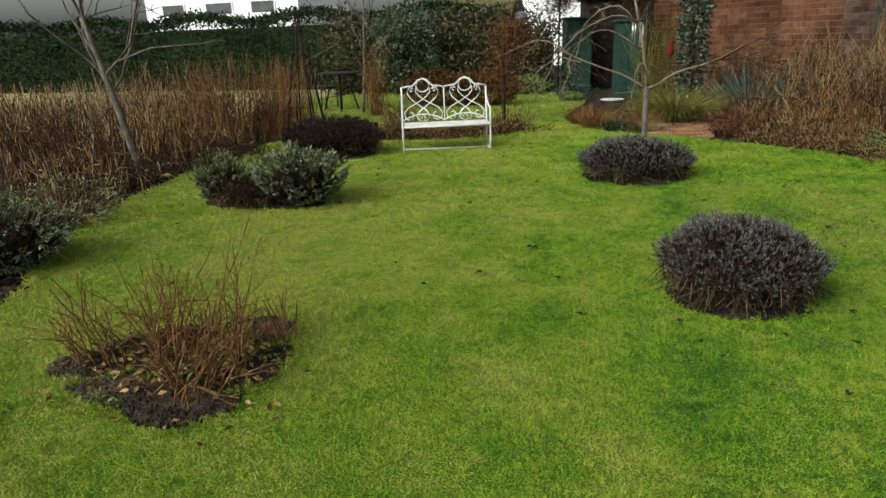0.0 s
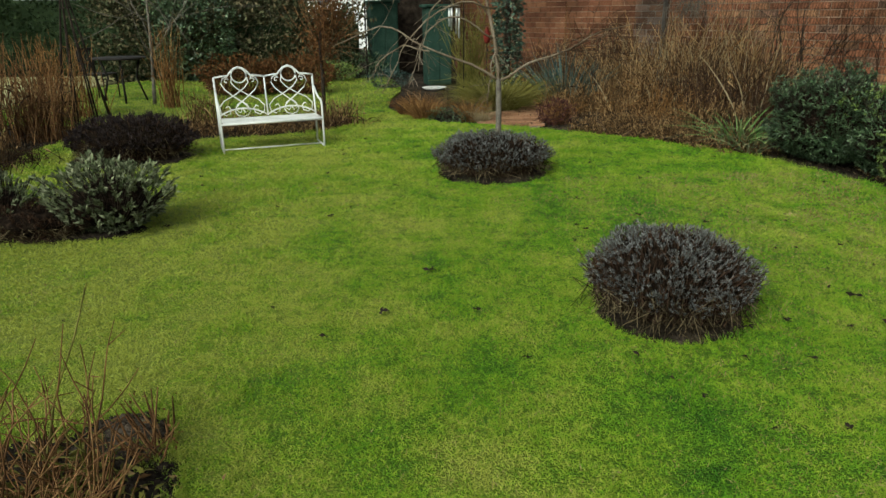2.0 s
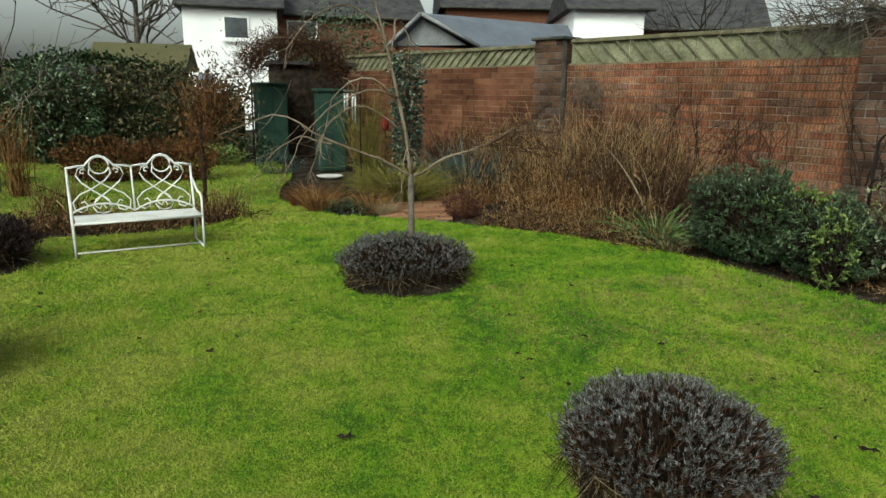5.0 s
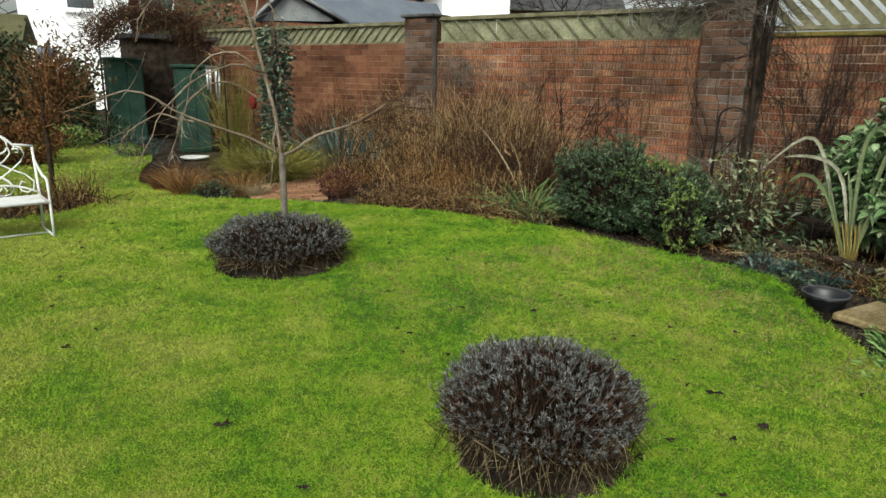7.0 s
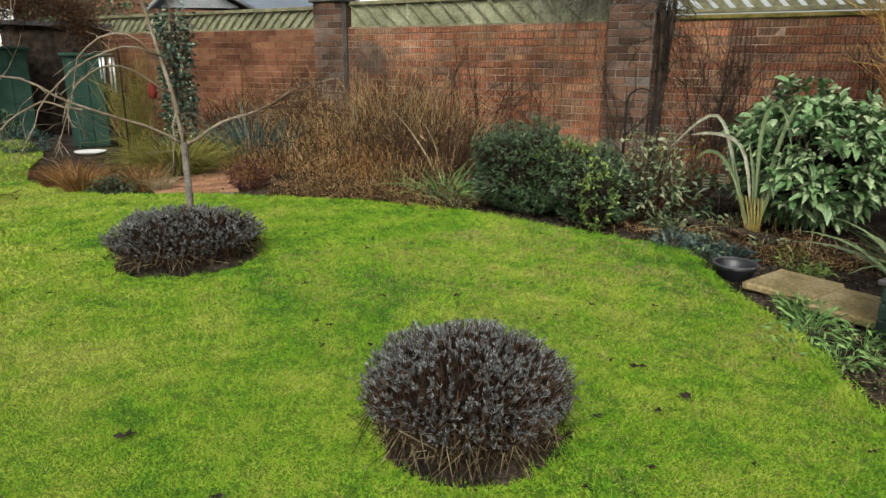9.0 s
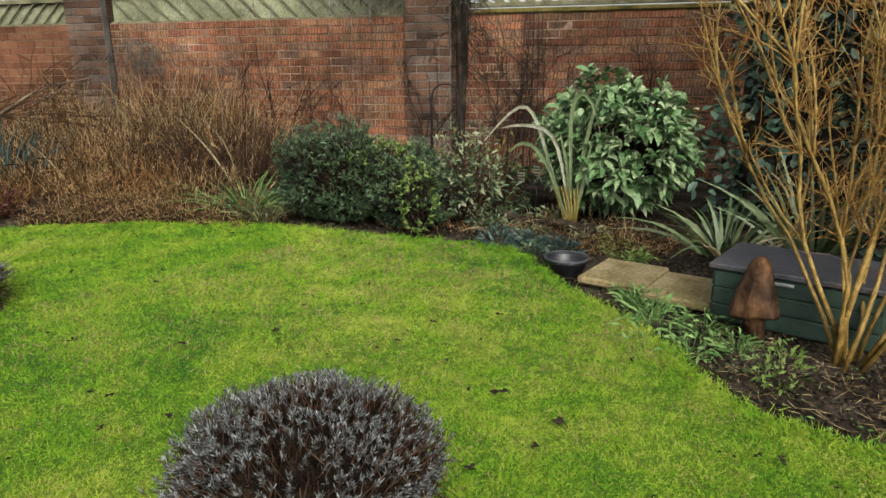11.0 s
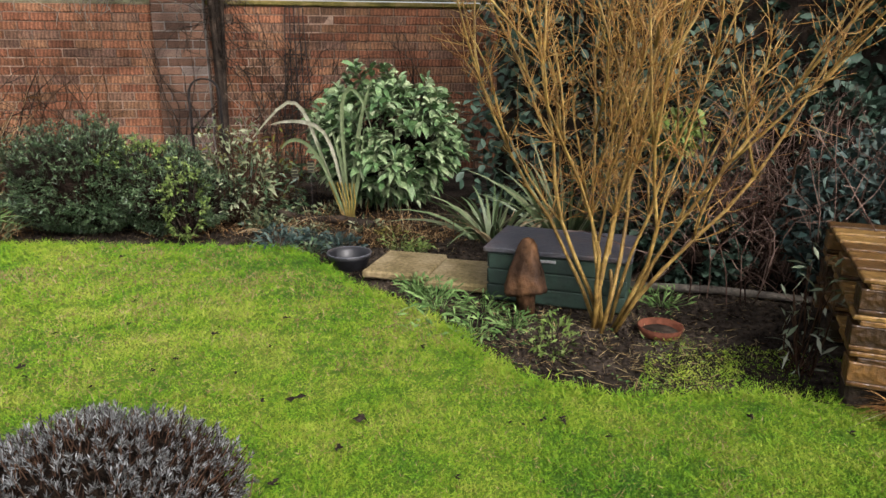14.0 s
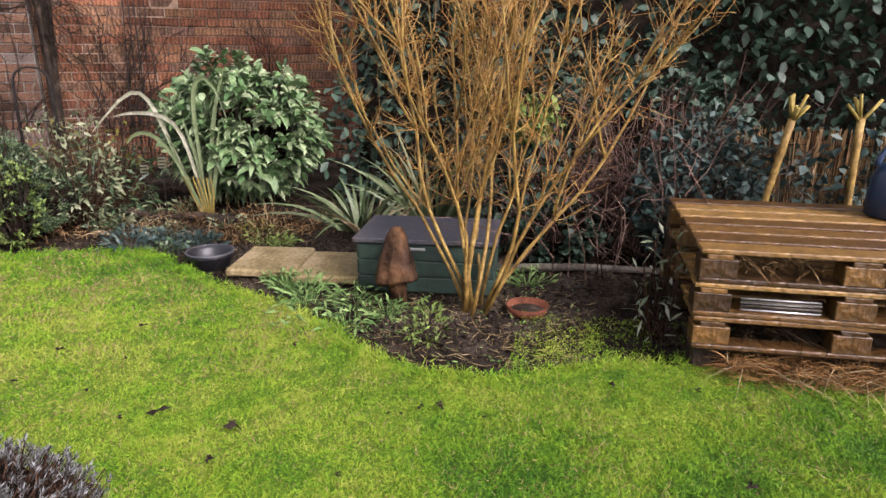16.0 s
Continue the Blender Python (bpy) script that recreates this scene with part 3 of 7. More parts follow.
def whorl_bush(name, x, y, z, rx, ry, h, n, k, leaf, width, material, label, category="bush", tilt=(0.5, 1.3), lumps=0.2, broad=False, droop=0.15, core=0.74, out=0.8, lift=0.5):
    """A leafy bush whose leaves stand in whorls at the shoot tips, over a near-black shade lump."""
    e = thing(name, x, y, z, label, category)
    part("woody_core", shade_lump("woody_core", rx * core, ry * core, h * (core + 0.08), M_bushshade, 0.02), e, "near-black lump for the shaded inside of the bush")
    P, N = dome(n, rx, ry, h, 0.8, 0.18, lumps)
    U = unit(N * out + [0, 0, lift] + rng.normal(size=N.shape) * 0.3)
    F, D, L, W = sprigs(P, U, k, leaf, width, tilt)
    part("foliage", (broad_leaves if broad else leaves)("foliage", F, D, L, W, material, 0.14, droop), e)
    part("stem_growth", sticks("stem_growth", P * [0.6, 0.6, 0.55], P, 0.004, 0.0022, M_barkdark), e)
    return e


def shrub(name, x, y, z, rx, ry, h, n, leaf, width, material, label, category="shrub", stems=120, m_stem=None, base=0.75, spread=0.7, shell=0.35, droop=0.15, group="", lift=0.35, fold=0.25, broad=False, lumps=0.15):
    e = thing(name, x, y, z, label, category, group)
    P, N = dome(n, rx, ry, h, base, shell, lumps)
    D = N * 0.8 + [0, 0, lift] + rng.normal(size=P.shape) * spread
    part("foliage", (broad_leaves if broad else leaves)("foliage", P, D, leaf * (0.6 + 0.7 * rng.random(n)), width * (0.7 + 0.5 * rng.random(n)), material, fold, droop), e)
    if stems:
        Q, _ = dome(stems, rx * 0.95, ry * 0.95, h * 0.95, base, 0.1)
        F = Q * [0.2, 0.2, 0] + rng.normal(size=Q.shape) * [0.03, 0.03, 0]
        mid = (F + Q) / 2 * [1.1, 1.1, 0.9]
        part("stem_growth", sticks("stem_growth", np.concatenate([F, mid]), np.concatenate([mid, Q]), 0.005, 0.002, m_stem or M_barkdark), e)
    return e


def stalk_clump(name, x, y, rx, ry, h, n, material, label, lean=0.25, width=0.007, bend=0.15, group="", heads=None, fork=0.0, category="dry stalks", z=-0.03, wander=0.13):
    """A stand of dead stalks, with bent leaves hanging from them."""
    e = thing(name, x, y, z, label, category, group)
    P = np.stack([rng.normal(size=n) * rx * 0.5, rng.normal(size=n) * ry * 0.5, np.zeros(n)], 1)
    D = np.stack([rng.normal(size=n) * lean, rng.normal(size=n) * lean, np.ones(n)], 1)
    L = h * (0.45 + 0.6 * rng.random(n))
    A, B, S = twigs(P, D, L, 5, wander, fork)
    part("stalk_growth", sticks("stalk_growth", A, B, width * 0.75 * (1 - 0.6 * S), width * 0.75 * (0.85 - 0.6 * S), material), e)
    k = int(n * 0.5)
    i = rng.integers(0, len(A), k)
    D2 = rng.normal(size=(k, 3)) * [1, 1, 0.5] + [0, 0, 0.2]
    part("dead_leaf_cover", blades("dead_leaf_cover", A[i], D2, 0.10 + 0.20 * rng.random(k) * min(1.3, h), 0.010 + 0.010 * rng.random(k), heads or material, 0.8, 3), e)
    return e


def grass_tuft(name, x, y, r, h, n, material, label, width=0.008, bend=0.7, category="ornamental grass", z=-0.03, lean=0.7, group=""):
    e = thing(name, x, y, z, label, category, group)
    t = rng.random(n) * 2 * math.pi
    s = np.sqrt(rng.random(n))
    P = np.stack([np.cos(t) * s * r * 0.35, np.sin(t) * s * r * 0.35, np.zeros(n)], 1)
    D = np.stack([np.cos(t) * s * lean + rng.normal(size=n) * 0.12, np.sin(t) * s * lean + rng.normal(size=n) * 0.12, np.ones(n)], 1)
    part("leaf_growth", blades("leaf_growth", P, D, h * (0.6 + 0.7 * rng.random(n)), width, material, bend * (0.4 + 0.8 * rng.random(n)), 5), e)
    return e


def rosette(x, y, r, n, material, label, width=0.03, z=0.0, lift=0.6):
    """A low mound of small leaves on short stalks."""
    e = thing("weed_plant", x, y, z, label, "small plant", "small plants in the bed")
    n = int(n * 4.0)
    t = rng.random(n) * 2 * math.pi
    q = np.sqrt(rng.random(n)) * r
    P = np.stack([np.cos(t) * q, np.sin(t) * q, 0.01 + (0.02 + 0.55 * r) * rng.random(n) * (1 - 0.6 * q / r)], 1)
    D = np.stack([np.cos(t) * 0.8, np.sin(t) * 0.8, np.full(n, lift)], 1) + rng.normal(size=(n, 3)) * 0.45
    part("leaf_growth", leaves("leaf_growth", P, D, r * (0.30 + 0.35 * rng.random(n)), width * 0.5, material, 0.2, 0.3), e)
    part("stalk_growth", sticks("stalk_growth", P * [0.4, 0.4, 0], P, 0.002, 0.0015, material), e)
    return e


# ---- ground, lawn and beds ----
g = Geo()
g.box(-300, -200, -0.6, 300, 400, -0.03)
setting("ground", g.mesh("ground", M_soil), "bare dark soil ground of the garden beds", "ground")

LAWN = [(-3.0, -4.0), (-2.95, 1.2), (-3.04, 2.8), (-3.42, 3.4), (-3.7, 3.87), (-4.1, 4.9), (-4.39, 6.23), (-4.38, 7.1), (-4.55, 8.3), (-4.2, 8.75), (-3.0, 8.62),
        (-2.1, 8.86), (-1.5, 9.15), (-1.22, 9.5), (-1.35, 9.95), (-2.0, 10.25), (-3.2, 10.1), (-4.6, 9.9), (-6.3, 10.4), (-7.2, 13.0), (-6.4, 16.6), (-3.2, 16.8), (-1.4, 17.0),
        (-0.75, 14.5), (-0.85, 12.2), (-0.8, 10.9), (-0.5, 10.2), (-0.04, 9.62), (0.5, 9.42), (1.35, 8.85), (2.0, 8.35), (2.45, 7.85), (2.82, 7.42), (3.15, 6.6), (3.38, 5.95),
        (3.6, 5.35), (3.56, 4.95), (3.3, 4.62), (3.08, 4.25), (2.82, 3.7), (2.55, 3.35), (2.33, 3.05), (2.3, 2.78), (2.46, 2.4), (2.62, 1.9), (2.62, 0.2), (2.5, -4.0)]


def smooth_ring(pts, per=5):
    p = np.array(pts, float)
    out = []
    for i in range(len(p)):
        a, b, c, d = p[i - 1], p[i], p[(i + 1) % len(p)], p[(i + 2) % len(p)]
        for k in range(per):
            t = k / per
            out.append(0.5 * (2 * b + (c - a) * t + (2 * a - 5 * b + 4 * c - d) * t * t + (3 * b - a - 3 * c + d) * t ** 3))
    return np.array(out)


ring = smooth_ring(LAWN)
ring += rng.normal(size=ring.shape) * 0.014
lawn_bm = bmesh.new()
face = lawn_bm.faces.new([lawn_bm.verts.new((x, y, 0.0)) for x, y in ring])
skirt = bmesh.ops.extrude_face_region(lawn_bm, geom=[face])
for q in skirt["geom"]:
    if isinstance(q, bmesh.types.BMVert):
        q.co.z = -0.06
bmesh.ops.recalc_face_normals(lawn_bm, faces=lawn_bm.faces[:])
bmesh.ops.triangulate(lawn_bm, faces=lawn_bm.faces[:])
lawn_me = bpy.data.meshes.new("lawn")
lawn_bm.to_mesh(lawn_me)
lawn_bm.free()
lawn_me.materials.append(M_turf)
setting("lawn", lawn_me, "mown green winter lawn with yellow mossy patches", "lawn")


def inside(P, poly):
    x, y = P[:, 0], P[:, 1]
    hit = np.zeros(len(P), bool)
    j = len(poly) - 1
    for i in range(len(poly)):
        xi, yi, xj, yj = *poly[i], *poly[j]
        cross = ((yi > y) != (yj > y)) & (x < (xj - xi) * (y - yi) / (yj - yi + 1e-12) + xi)
        hit ^= cross
        j = i
    return hit


SOIL_SPOTS = [(-1.62, 2.45, 0.48, 0.38), (-1.40, 2.17, 0.25, 0.23), (-1.66, 2.22, 0.34, 0.20), (-1.30, 2.48, 0.17, 0.28), (-1.42, 2.76, 0.18, 0.20), (-1.98, 2.30, 0.2, 0.15), (0.80, 3.68, 0.345, 0.31), (0.27, 6.66, 0.50, 0.42), (-3.3, 7.6, 0.62, 0.5), (-2.82, 5.18, 0.60, 0.24)]


def scatter(x0, y0, x1, y1, per_m2, poly=ring, clear=True):
    n = int((x1 - x0) * (y1 - y0) * per_m2)
    P = np.stack([x0 + (x1 - x0) * rng.random(n), y0 + (y1 - y0) * rng.random(n)], 1)
    P = P[inside(P, poly)]
    if clear:
        for cx, cy, rx, ry in SOIL_SPOTS:
            P = P[((P[:, 0] - cx) / rx) ** 2 + ((P[:, 1] - cy) / ry) ** 2 > 0.92 + 0.2 * rng.random(len(P))]
    return P


def soil_spot(cx, cy, rx, ry):
    t = np.linspace(0, 2 * math.pi, 40, endpoint=False)
    w = 1 + rng.normal(size=40) * 0.04
    q = Geo()
    q.add([(cx, cy, 0.018)] + [(cx + rx * 0.8 * math.cos(a) * b, cy + ry * 0.8 * math.sin(a) * b, 0.014) for a, b in zip(t, w)]
          + [(cx + rx * math.cos(a) * b, cy + ry * math.sin(a) * b, 0.002) for a, b in zip(t, w)],
          [(0, 1 + i, 1 + (i + 1) % 40) for i in range(40)] + [(1 + i, 41 + i, 41 + (i + 1) % 40, 1 + (i + 1) % 40) for i in range(40)], True)
    setting("soil_patch", q.mesh("soil_patch", M_soil), "dark bare soil cut into the lawn round the plants", "soil")


for spot in SOIL_SPOTS:
    soil_spot(*spot)


def clumps(P, cell, key):
    """Smooth random values from 0 to 1 over the plan, with lumps about as wide as a cell."""
    table = np.random.default_rng(key).random((256, 256))
    q = P / cell
    i = np.floor(q).astype(int)
    f = q - i
    f = f * f * (3 - 2 * f)
    a, b = i % 256, (i + 1) % 256
    top = table[a[:, 0], a[:, 1]] * (1 - f[:, 0]) + table[b[:, 0], a[:, 1]] * f[:, 0]
    bot = table[a[:, 0], b[:, 1]] * (1 - f[:, 0]) + table[b[:, 0], b[:, 1]] * f[:, 0]
    return top * (1 - f[:, 1]) + bot * f[:, 1]


def turf(name, P, h, w, label, grow=True, material=M_blade):
    """Blades of grass; they are wider and longer where the lawn is seen from afar, and stand in clumps."""
    n = len(P)
    d = np.hypot(P[:, 0], P[:, 1] - 2.0)
    far = np.clip(d / 2.6, 1.0, 2.6) if grow else np.ones(n)
    P3 = np.concatenate([P, np.zeros((n, 1))], 1)
    D = unit(rng.normal(size=(n, 3)) * [0.75, 0.75, 0.1] + [0, 0, 0.62])
    tuft = clumps(P, 0.035, 1) * clumps(P, 0.09, 2) * 1.9 + 0.25 * clumps(P, 0.5, 3)
    L = (h * (0.35 + 0.55 * rng.random(n) + 1.35 * tuft) * np.sqrt(far))[:, None]
    R = unit(np.cross(D, rng.normal(size=(n, 3)))) * (w * far)[:, None] / 2
    v = np.stack([P3 - R, P3 + R, P3 + D * L], 1).reshape(-1, 3)
    o = new(name, quick_mesh(name, v, np.arange(3 * n).reshape(-1, 3), material))
    tagged(o, label, "grass", kind="stuff")


def thinned(P, near):
    """Keeps fewer blades with distance from the walk, and fewer in the bare dips."""
    d = np.hypot(P[:, 0], P[:, 1] - 2.0)
    dip = clumps(P, 0.035, 1) * 0.65 + clumps(P, 0.10, 4) * 0.35
    return P[rng.random(len(P)) < np.clip(near / np.maximum(d, near), 0, 1) ** 1.7 * np.clip((dip - 0.12) * 3.0, 0.30, 1)]


turf("grass", thinned(scatter(-4.6, 0.4, 4.0, 10.6, 33000), 2.2), 0.0118, 0.0032, "short mown grass blades of the lawn")
dry = scatter(-2.5, 0.8, 3.7, 6.5, 5200)
dry = dry[rng.random(len(dry)) < np.clip(0.10 + 0.16 * dry[:, 0], 0.08, 0.5) * clumps(dry, 0.16, 9) ** 1.5 * 2]
turf("dead_grass", dry, 0.016, 0.0036, "dead tan grass blades among the turf", True, M_thatch)
turf("grass_far", thinned(scatter(-7.3, 10.0, -0.5, 17, 8000), 2.2), 0.014, 0.005, "short grass of the far lawn")

# ---- garden wall ----
WX, WY, WANG = 6.05, 8.68, math.degrees(math.atan2(-0.854, 0.52))
COURSE, BL, DEEP = 0.10, 0.295, 0.11


def wall_at(u, off=0.0):
    """A place by the wall: u metres along it towards the far end, off metres out from its face into the garden."""
    return WX - 0.52 * u - 0.854 * off, WY + 0.854 * u - 0.52 * off


def brick_mesh(name, l, h, d, material):
    return Geo().box(0, 0, 0, l, d, h, 0.006).mesh(name, material)


B_FULL = brick_mesh("brick", BL - 0.012, COURSE - 0.012, DEEP, M_brick)
B_HALF = brick_mesh("brick_half", BL / 2 - 0.012, COURSE - 0.012, DEEP, M_brick)


P_FULL = brick_mesh("pillar_brick", BL - 0.012, COURSE - 0.012, DEEP, M_pillar)
P_HALF = brick_mesh("pillar_brick_half", BL / 2 - 0.012, COURSE - 0.012, DEEP, M_pillar)


def brick_run(parent, s0, s1, rows, y, as_objects=True, odd=0, full=B_FULL, half=B_HALF):
    """Courses of bricks in half bond along the parent's x, with their faces at y."""
    joined = Geo()
    for r in range(rows):
        s = s0
        first = (r + odd) % 2
        while s < s1 - 0.05:
            l = BL / 2 if first else BL
            first = 0
            l = min(l, s1 - s)
            me = full if l > BL * 0.9 else half
            dy = y + rng.normal() * 0.0025
            if as_objects:
                o = part("brick", me, parent)
                o.matrix_basis = Matrix.LocRotScale((s + 0.006, dy, r * COURSE + 0.006), Euler((rng.normal() * 0.004, 0, rng.normal() * 0.006)), ((l - 0.012) / (BL - 0.012 if me is full else BL / 2 - 0.012), 1, 1))
            else:
                joined.box(s + 0.006, dy, r * COURSE + 0.006, s + l - 0.006, dy + DEEP, r * COURSE + COURSE - 0.006)
            s += l
    if not as_objects:
        part("brickwork", joined.mesh("bricks", M_brick_far), parent, kind="stuff")


def wall_section(name, u0, u1, rows, label):
    """Brickwork between two places along the wall; local x runs from u1 to u0, y into the wall."""
    x, y = wall_at(u1)
    e = Geo().box(0, 0.006, 0, u1 - u0, 0.22, rows * COURSE, 0.0)
    o = setting(name, e.mesh(name, M_mortar), label, "wall")
    o.matrix_world = pose(x, y, -0.03, 0, 0, WANG)
    return o


wall_2 = wall_section("wall_2", 0.0, 4.3, 20, "weathered red rustic brick garden wall behind the bed")
wall_3 = wall_section("wall_3", -8.5, -0.6, 20, "weathered red rustic brick garden wall with mossy coping")
wall_1 = wall_section("wall_1", 4.9, 12.5, 20, "weathered red brick garden wall far end")


def pillar(name, u0, rows, label):
    x, y = wall_at(u0 + 0.6, 0.14)
    e = Geo().box(0.01, 0.01, 0, 0.59, 0.40, rows * COURSE)
    o = setting(name, e.mesh(name, M_joint), label, "brick pillar")
    o.matrix_world = pose(x, y, -0.03, 0, 0, WANG)
    part("cap_stone", Geo().box(-0.05, -0.05, rows * COURSE, 0.65, 0.45, rows * COURSE + 0.05, 0.012).mesh("cap_stone", M_cap), o, "dark flat coping slab")
    return o


pillar_1 = pillar("pillar_1", 4.3, 24, "square brick pillar in the garden wall with a dark cap")
pillar_2 = pillar("pillar_2", -0.6, 25, "square brick pillar in the garden wall overgrown by a climber")


def trellis(name, u0, u1, z0, z1, material, label, infill=True, slant=1, step=0.16, sw=0.03):
    """A timber panel on the wall's top: rails, slanted slats and, behind them, boards."""
    x, y = wall_at(u1, -0.06)
    e = thing(name, x, y, 0, label, "trellis panel", "trellis panels on the wall", rz=WANG)
    L = u1 - u0
    for nm, a, b in (("bottom_rail", z0, z0 + 0.055), ("top_rail", z1 - 0.06, z1)):
        part(nm, Geo().box(0, -0.03, a, L, 0.03, b, 0.006).mesh(nm, material), e)
    slat = Geo().add([(0, -0.012, z0 + 0.05), (sw, -0.012, z0 + 0.05), (sw + slant * (z1 - z0) * 0.75, -0.012, z1 - 0.06), (slant * (z1 - z0) * 0.75, -0.012, z1 - 0.06),
                      (0, 0.01, z0 + 0.05), (sw, 0.01, z0 + 0.05), (sw + slant * (z1 - z0) * 0.75, 0.01, z1 - 0.06), (slant * (z1 - z0) * 0.75, 0.01, z1 - 0.06)],
                     [(0, 1, 2, 3), (7, 6, 5, 4), (0, 4, 5, 1), (1, 5, 6, 2), (2, 6, 7, 3), (3, 7, 4, 0)]).mesh("slat", material)
    s = 0.02 if slant > 0 else (z1 - z0) * 0.75
    while s < L - 0.3:
        o = part("slat", slat, e)
        o.location = (s, 0, 0)
        s += step * (0.95 + 0.1 * rng.random())
    if infill:
        n = max(2, int(L / 0.9))
        for i in range(n):
            part("board", Geo().box(i * L / n + 0.004, 0.035, z0 + 0.03, (i + 1) * L / n - 0.004, 0.05, z1 - 0.03, 0.003).mesh("board", M_infill), e, "pale weathered backing board")
    return e


trellis("trellis_panel", 0.0, 4.3, 1.94, 2.38, M_trellis, "mossy timber trellis with slanted slats on the brick wall", slant=-1, step=0.27)
trellis("trellis_panel", 4.9, 12.3, 1.94, 2.33, M_trellis, "mossy timber trellis with slanted slats on the far wall", slant=1, step=0.2)
trellis("trellis_panel", -8.4, -0.6, 2.05, 2.5, M_trellis, "open slatted timber trellis above the mossy coping", infill=False, slant=-1, step=0.19, sw=0.125)
x, y = wall_at(-0.6, 0.03)
coping = setting("coping", Geo().box(-0.0, 0, 0, 7.9, 0.26, 0.06, 0.015).mesh("coping", M_moss), "mossy yellowed coping along the wall top", "coping")
coping.matrix_world = pose(x, y, 1.97, 0, 0, WANG)


# ---- bench ----
def bench():
    ang = math.degrees(math.atan2(0.343, 1.0))
    e = thing("garden_bench", -2.424, 7.77, 0, "white painted ornate iron two-seat garden bench on the lawn", "bench", rz=ang)
    W, D, SH = 1.06, 0.40, 0.305
    seat = Geo()
    n = 22
    for i in range(n):
        x0 = 0.02 + i * (W - 0.04) / n
        seat.box(x0 + 0.007, 0.01, SH, x0 + (W - 0.04) / n - 0.007, D - 0.01, SH + 0.006)
    for j in range(9):
        y0 = 0.012 + j * (D - 0.03) / 8.5
        seat.box(0.02, y0, SH + 0.001, W - 0.02, y0 + 0.024, SH + 0.008)
    part("seat", seat.mesh("seat", M_white), e, "pierced white metal seat")
    rim = Geo().tube([(0, 0, SH), (W, 0, SH), (W, D, SH), (0, D, SH)], 0.012, sides=6, closed=True)
    part("seat_frame", rim.mesh("seat_frame", M_white), e)
    for x0, s in ((0, -1), (W, 1)):
        fl = Geo().tube([(x0, 0.0, 0.005), (x0, 0.005, 0.17), (x0, 0.0, SH), (x0, 0.0, 0.445), (x0, 0.02, 0.49), (x0, 0.07, 0.51)], 0.011, sides=6)
        part("front_leg", fl.mesh("front_leg", M_white), e)
        bl = Geo().tube([(x0, D + 0.02, 0.005), (x0, D, SH), (x0, D + 0.08, 0.745)], 0.011, sides=6)
        part("back_leg", bl.mesh("back_leg", M_white), e)
        arm = Geo().tube([(x0, 0.06, 0.51), (x0, 0.15, 0.51), (x0, 0.27, 0.545), (x0, D + 0.02, 0.615)], 0.011, sides=6)
        part("armrest", arm.mesh("armrest", M_white), e)
        ft = Geo().tube([(x0, 0.0, 0.012), (x0, D + 0.02, 0.012)], 0.010, sides=6)
        part("foot_bar", ft.mesh("foot_bar", M_white), e)
    part("stretcher", Geo().tube([(0, D * 0.45, 0.012), (W, D * 0.45, 0.012)], 0.009, sides=6).mesh("stretcher", M_white), e)

    def bp(px, q, c):
        """A place on the leaning back: px across one panel, q up it, c the panel's centre."""
        return (c + px * W / 4, D + 0.08 * q, SH + 0.02 + q * 0.46)

    top = []
    for c in (W / 4, 3 * W / 4):
        for px, q in ((-1, 0.90), (-0.7, 0.93), (-0.45, 0.94), (-0.36, 1.0), (-0.2, 1.09), (0, 1.13), (0.2, 1.09), (0.36, 1.0), (0.45, 0.94), (0.7, 0.93), (1, 0.90)):
            top.append(bp(px, q, c))
    part("top_rail", Geo().tube(top, 0.011, sides=6).mesh("top_rail", M_white), e)
    part("centre_bar", Geo().tube([bp(1, 0, W / 4), bp(1, 0.9, W / 4)], 0.009, sides=6).mesh("centre_bar", M_white), e)
    for c in (W / 4, 3 * W / 4):
        sc = Geo()
        t = np.linspace(0, 2 * math.pi, 20, endpoint=False)
        sc.tube([bp(0.30 * math.sin(a), 0.94 + 0.165 * math.cos(a), c) for a in t], 0.008, sides=5, closed=True)
        for s in (-1, 1):
            curl = [(-0.52 + 0.11 * k * math.cos(a), 0.82 + 0.06 * k * math.sin(a)) for a, k in zip(np.linspace(5.5, 0.4, 9), np.linspace(0.35, 1.0, 9))]
            big = curl + [(-0.5, 0.92), (-0.66, 0.88), (-0.74, 0.76), (-0.6, 0.62), (-0.3, 0.47), (0.05, 0.32), (0.24, 0.22), (0.30, 0.12), (0.2, 0.03), (0.0, 0.0)]
            sc.tube([bp(s * a, b, c) for a, b in big], 0.007, sides=5)
            low = [(-0.30, 0.9), (-0.34, 0.78), (-0.15, 0.65), (0.25, 0.50), (0.68, 0.38), (0.90, 0.24), (0.86, 0.10), (0.68, 0.04), (0.5, 0.08), (0.46, 0.18), (0.55, 0.25), (0.66, 0.22)]
            sc.tube([bp(s * a, b, c) for a, b in low], 0.007, sides=5)
            tear = [(0.0, 0.36), (-0.2, 0.27), (-0.25, 0.16), (-0.1, 0.09), (0.0, 0.2)]
            sc.tube([bp(s * a, b, c) for a, b in tear], 0.006, sides=5)
        sc.tube([bp(a, 0.02 + 0.17 * (1 - a * a), c) for a in np.linspace(-1, 1, 11)], 0.009, sides=5)
        part("scrollwork", sc.mesh("scrollwork", M_white), e, "white wrought iron scroll panel")


bench()

# ---- lawn plants ----
lavender(0.815, 3.735, 0.39, 0.375, 0.42, 4200, "round grey lavender bush with brown woody stems on the lawn", 0.0215, bare=0.6)
lavender(0.28, 6.72, 0.52, 0.44, 0.38, 3200, "low grey lavender bush round the trunk of a small tree", 0.027, bare=0.3)
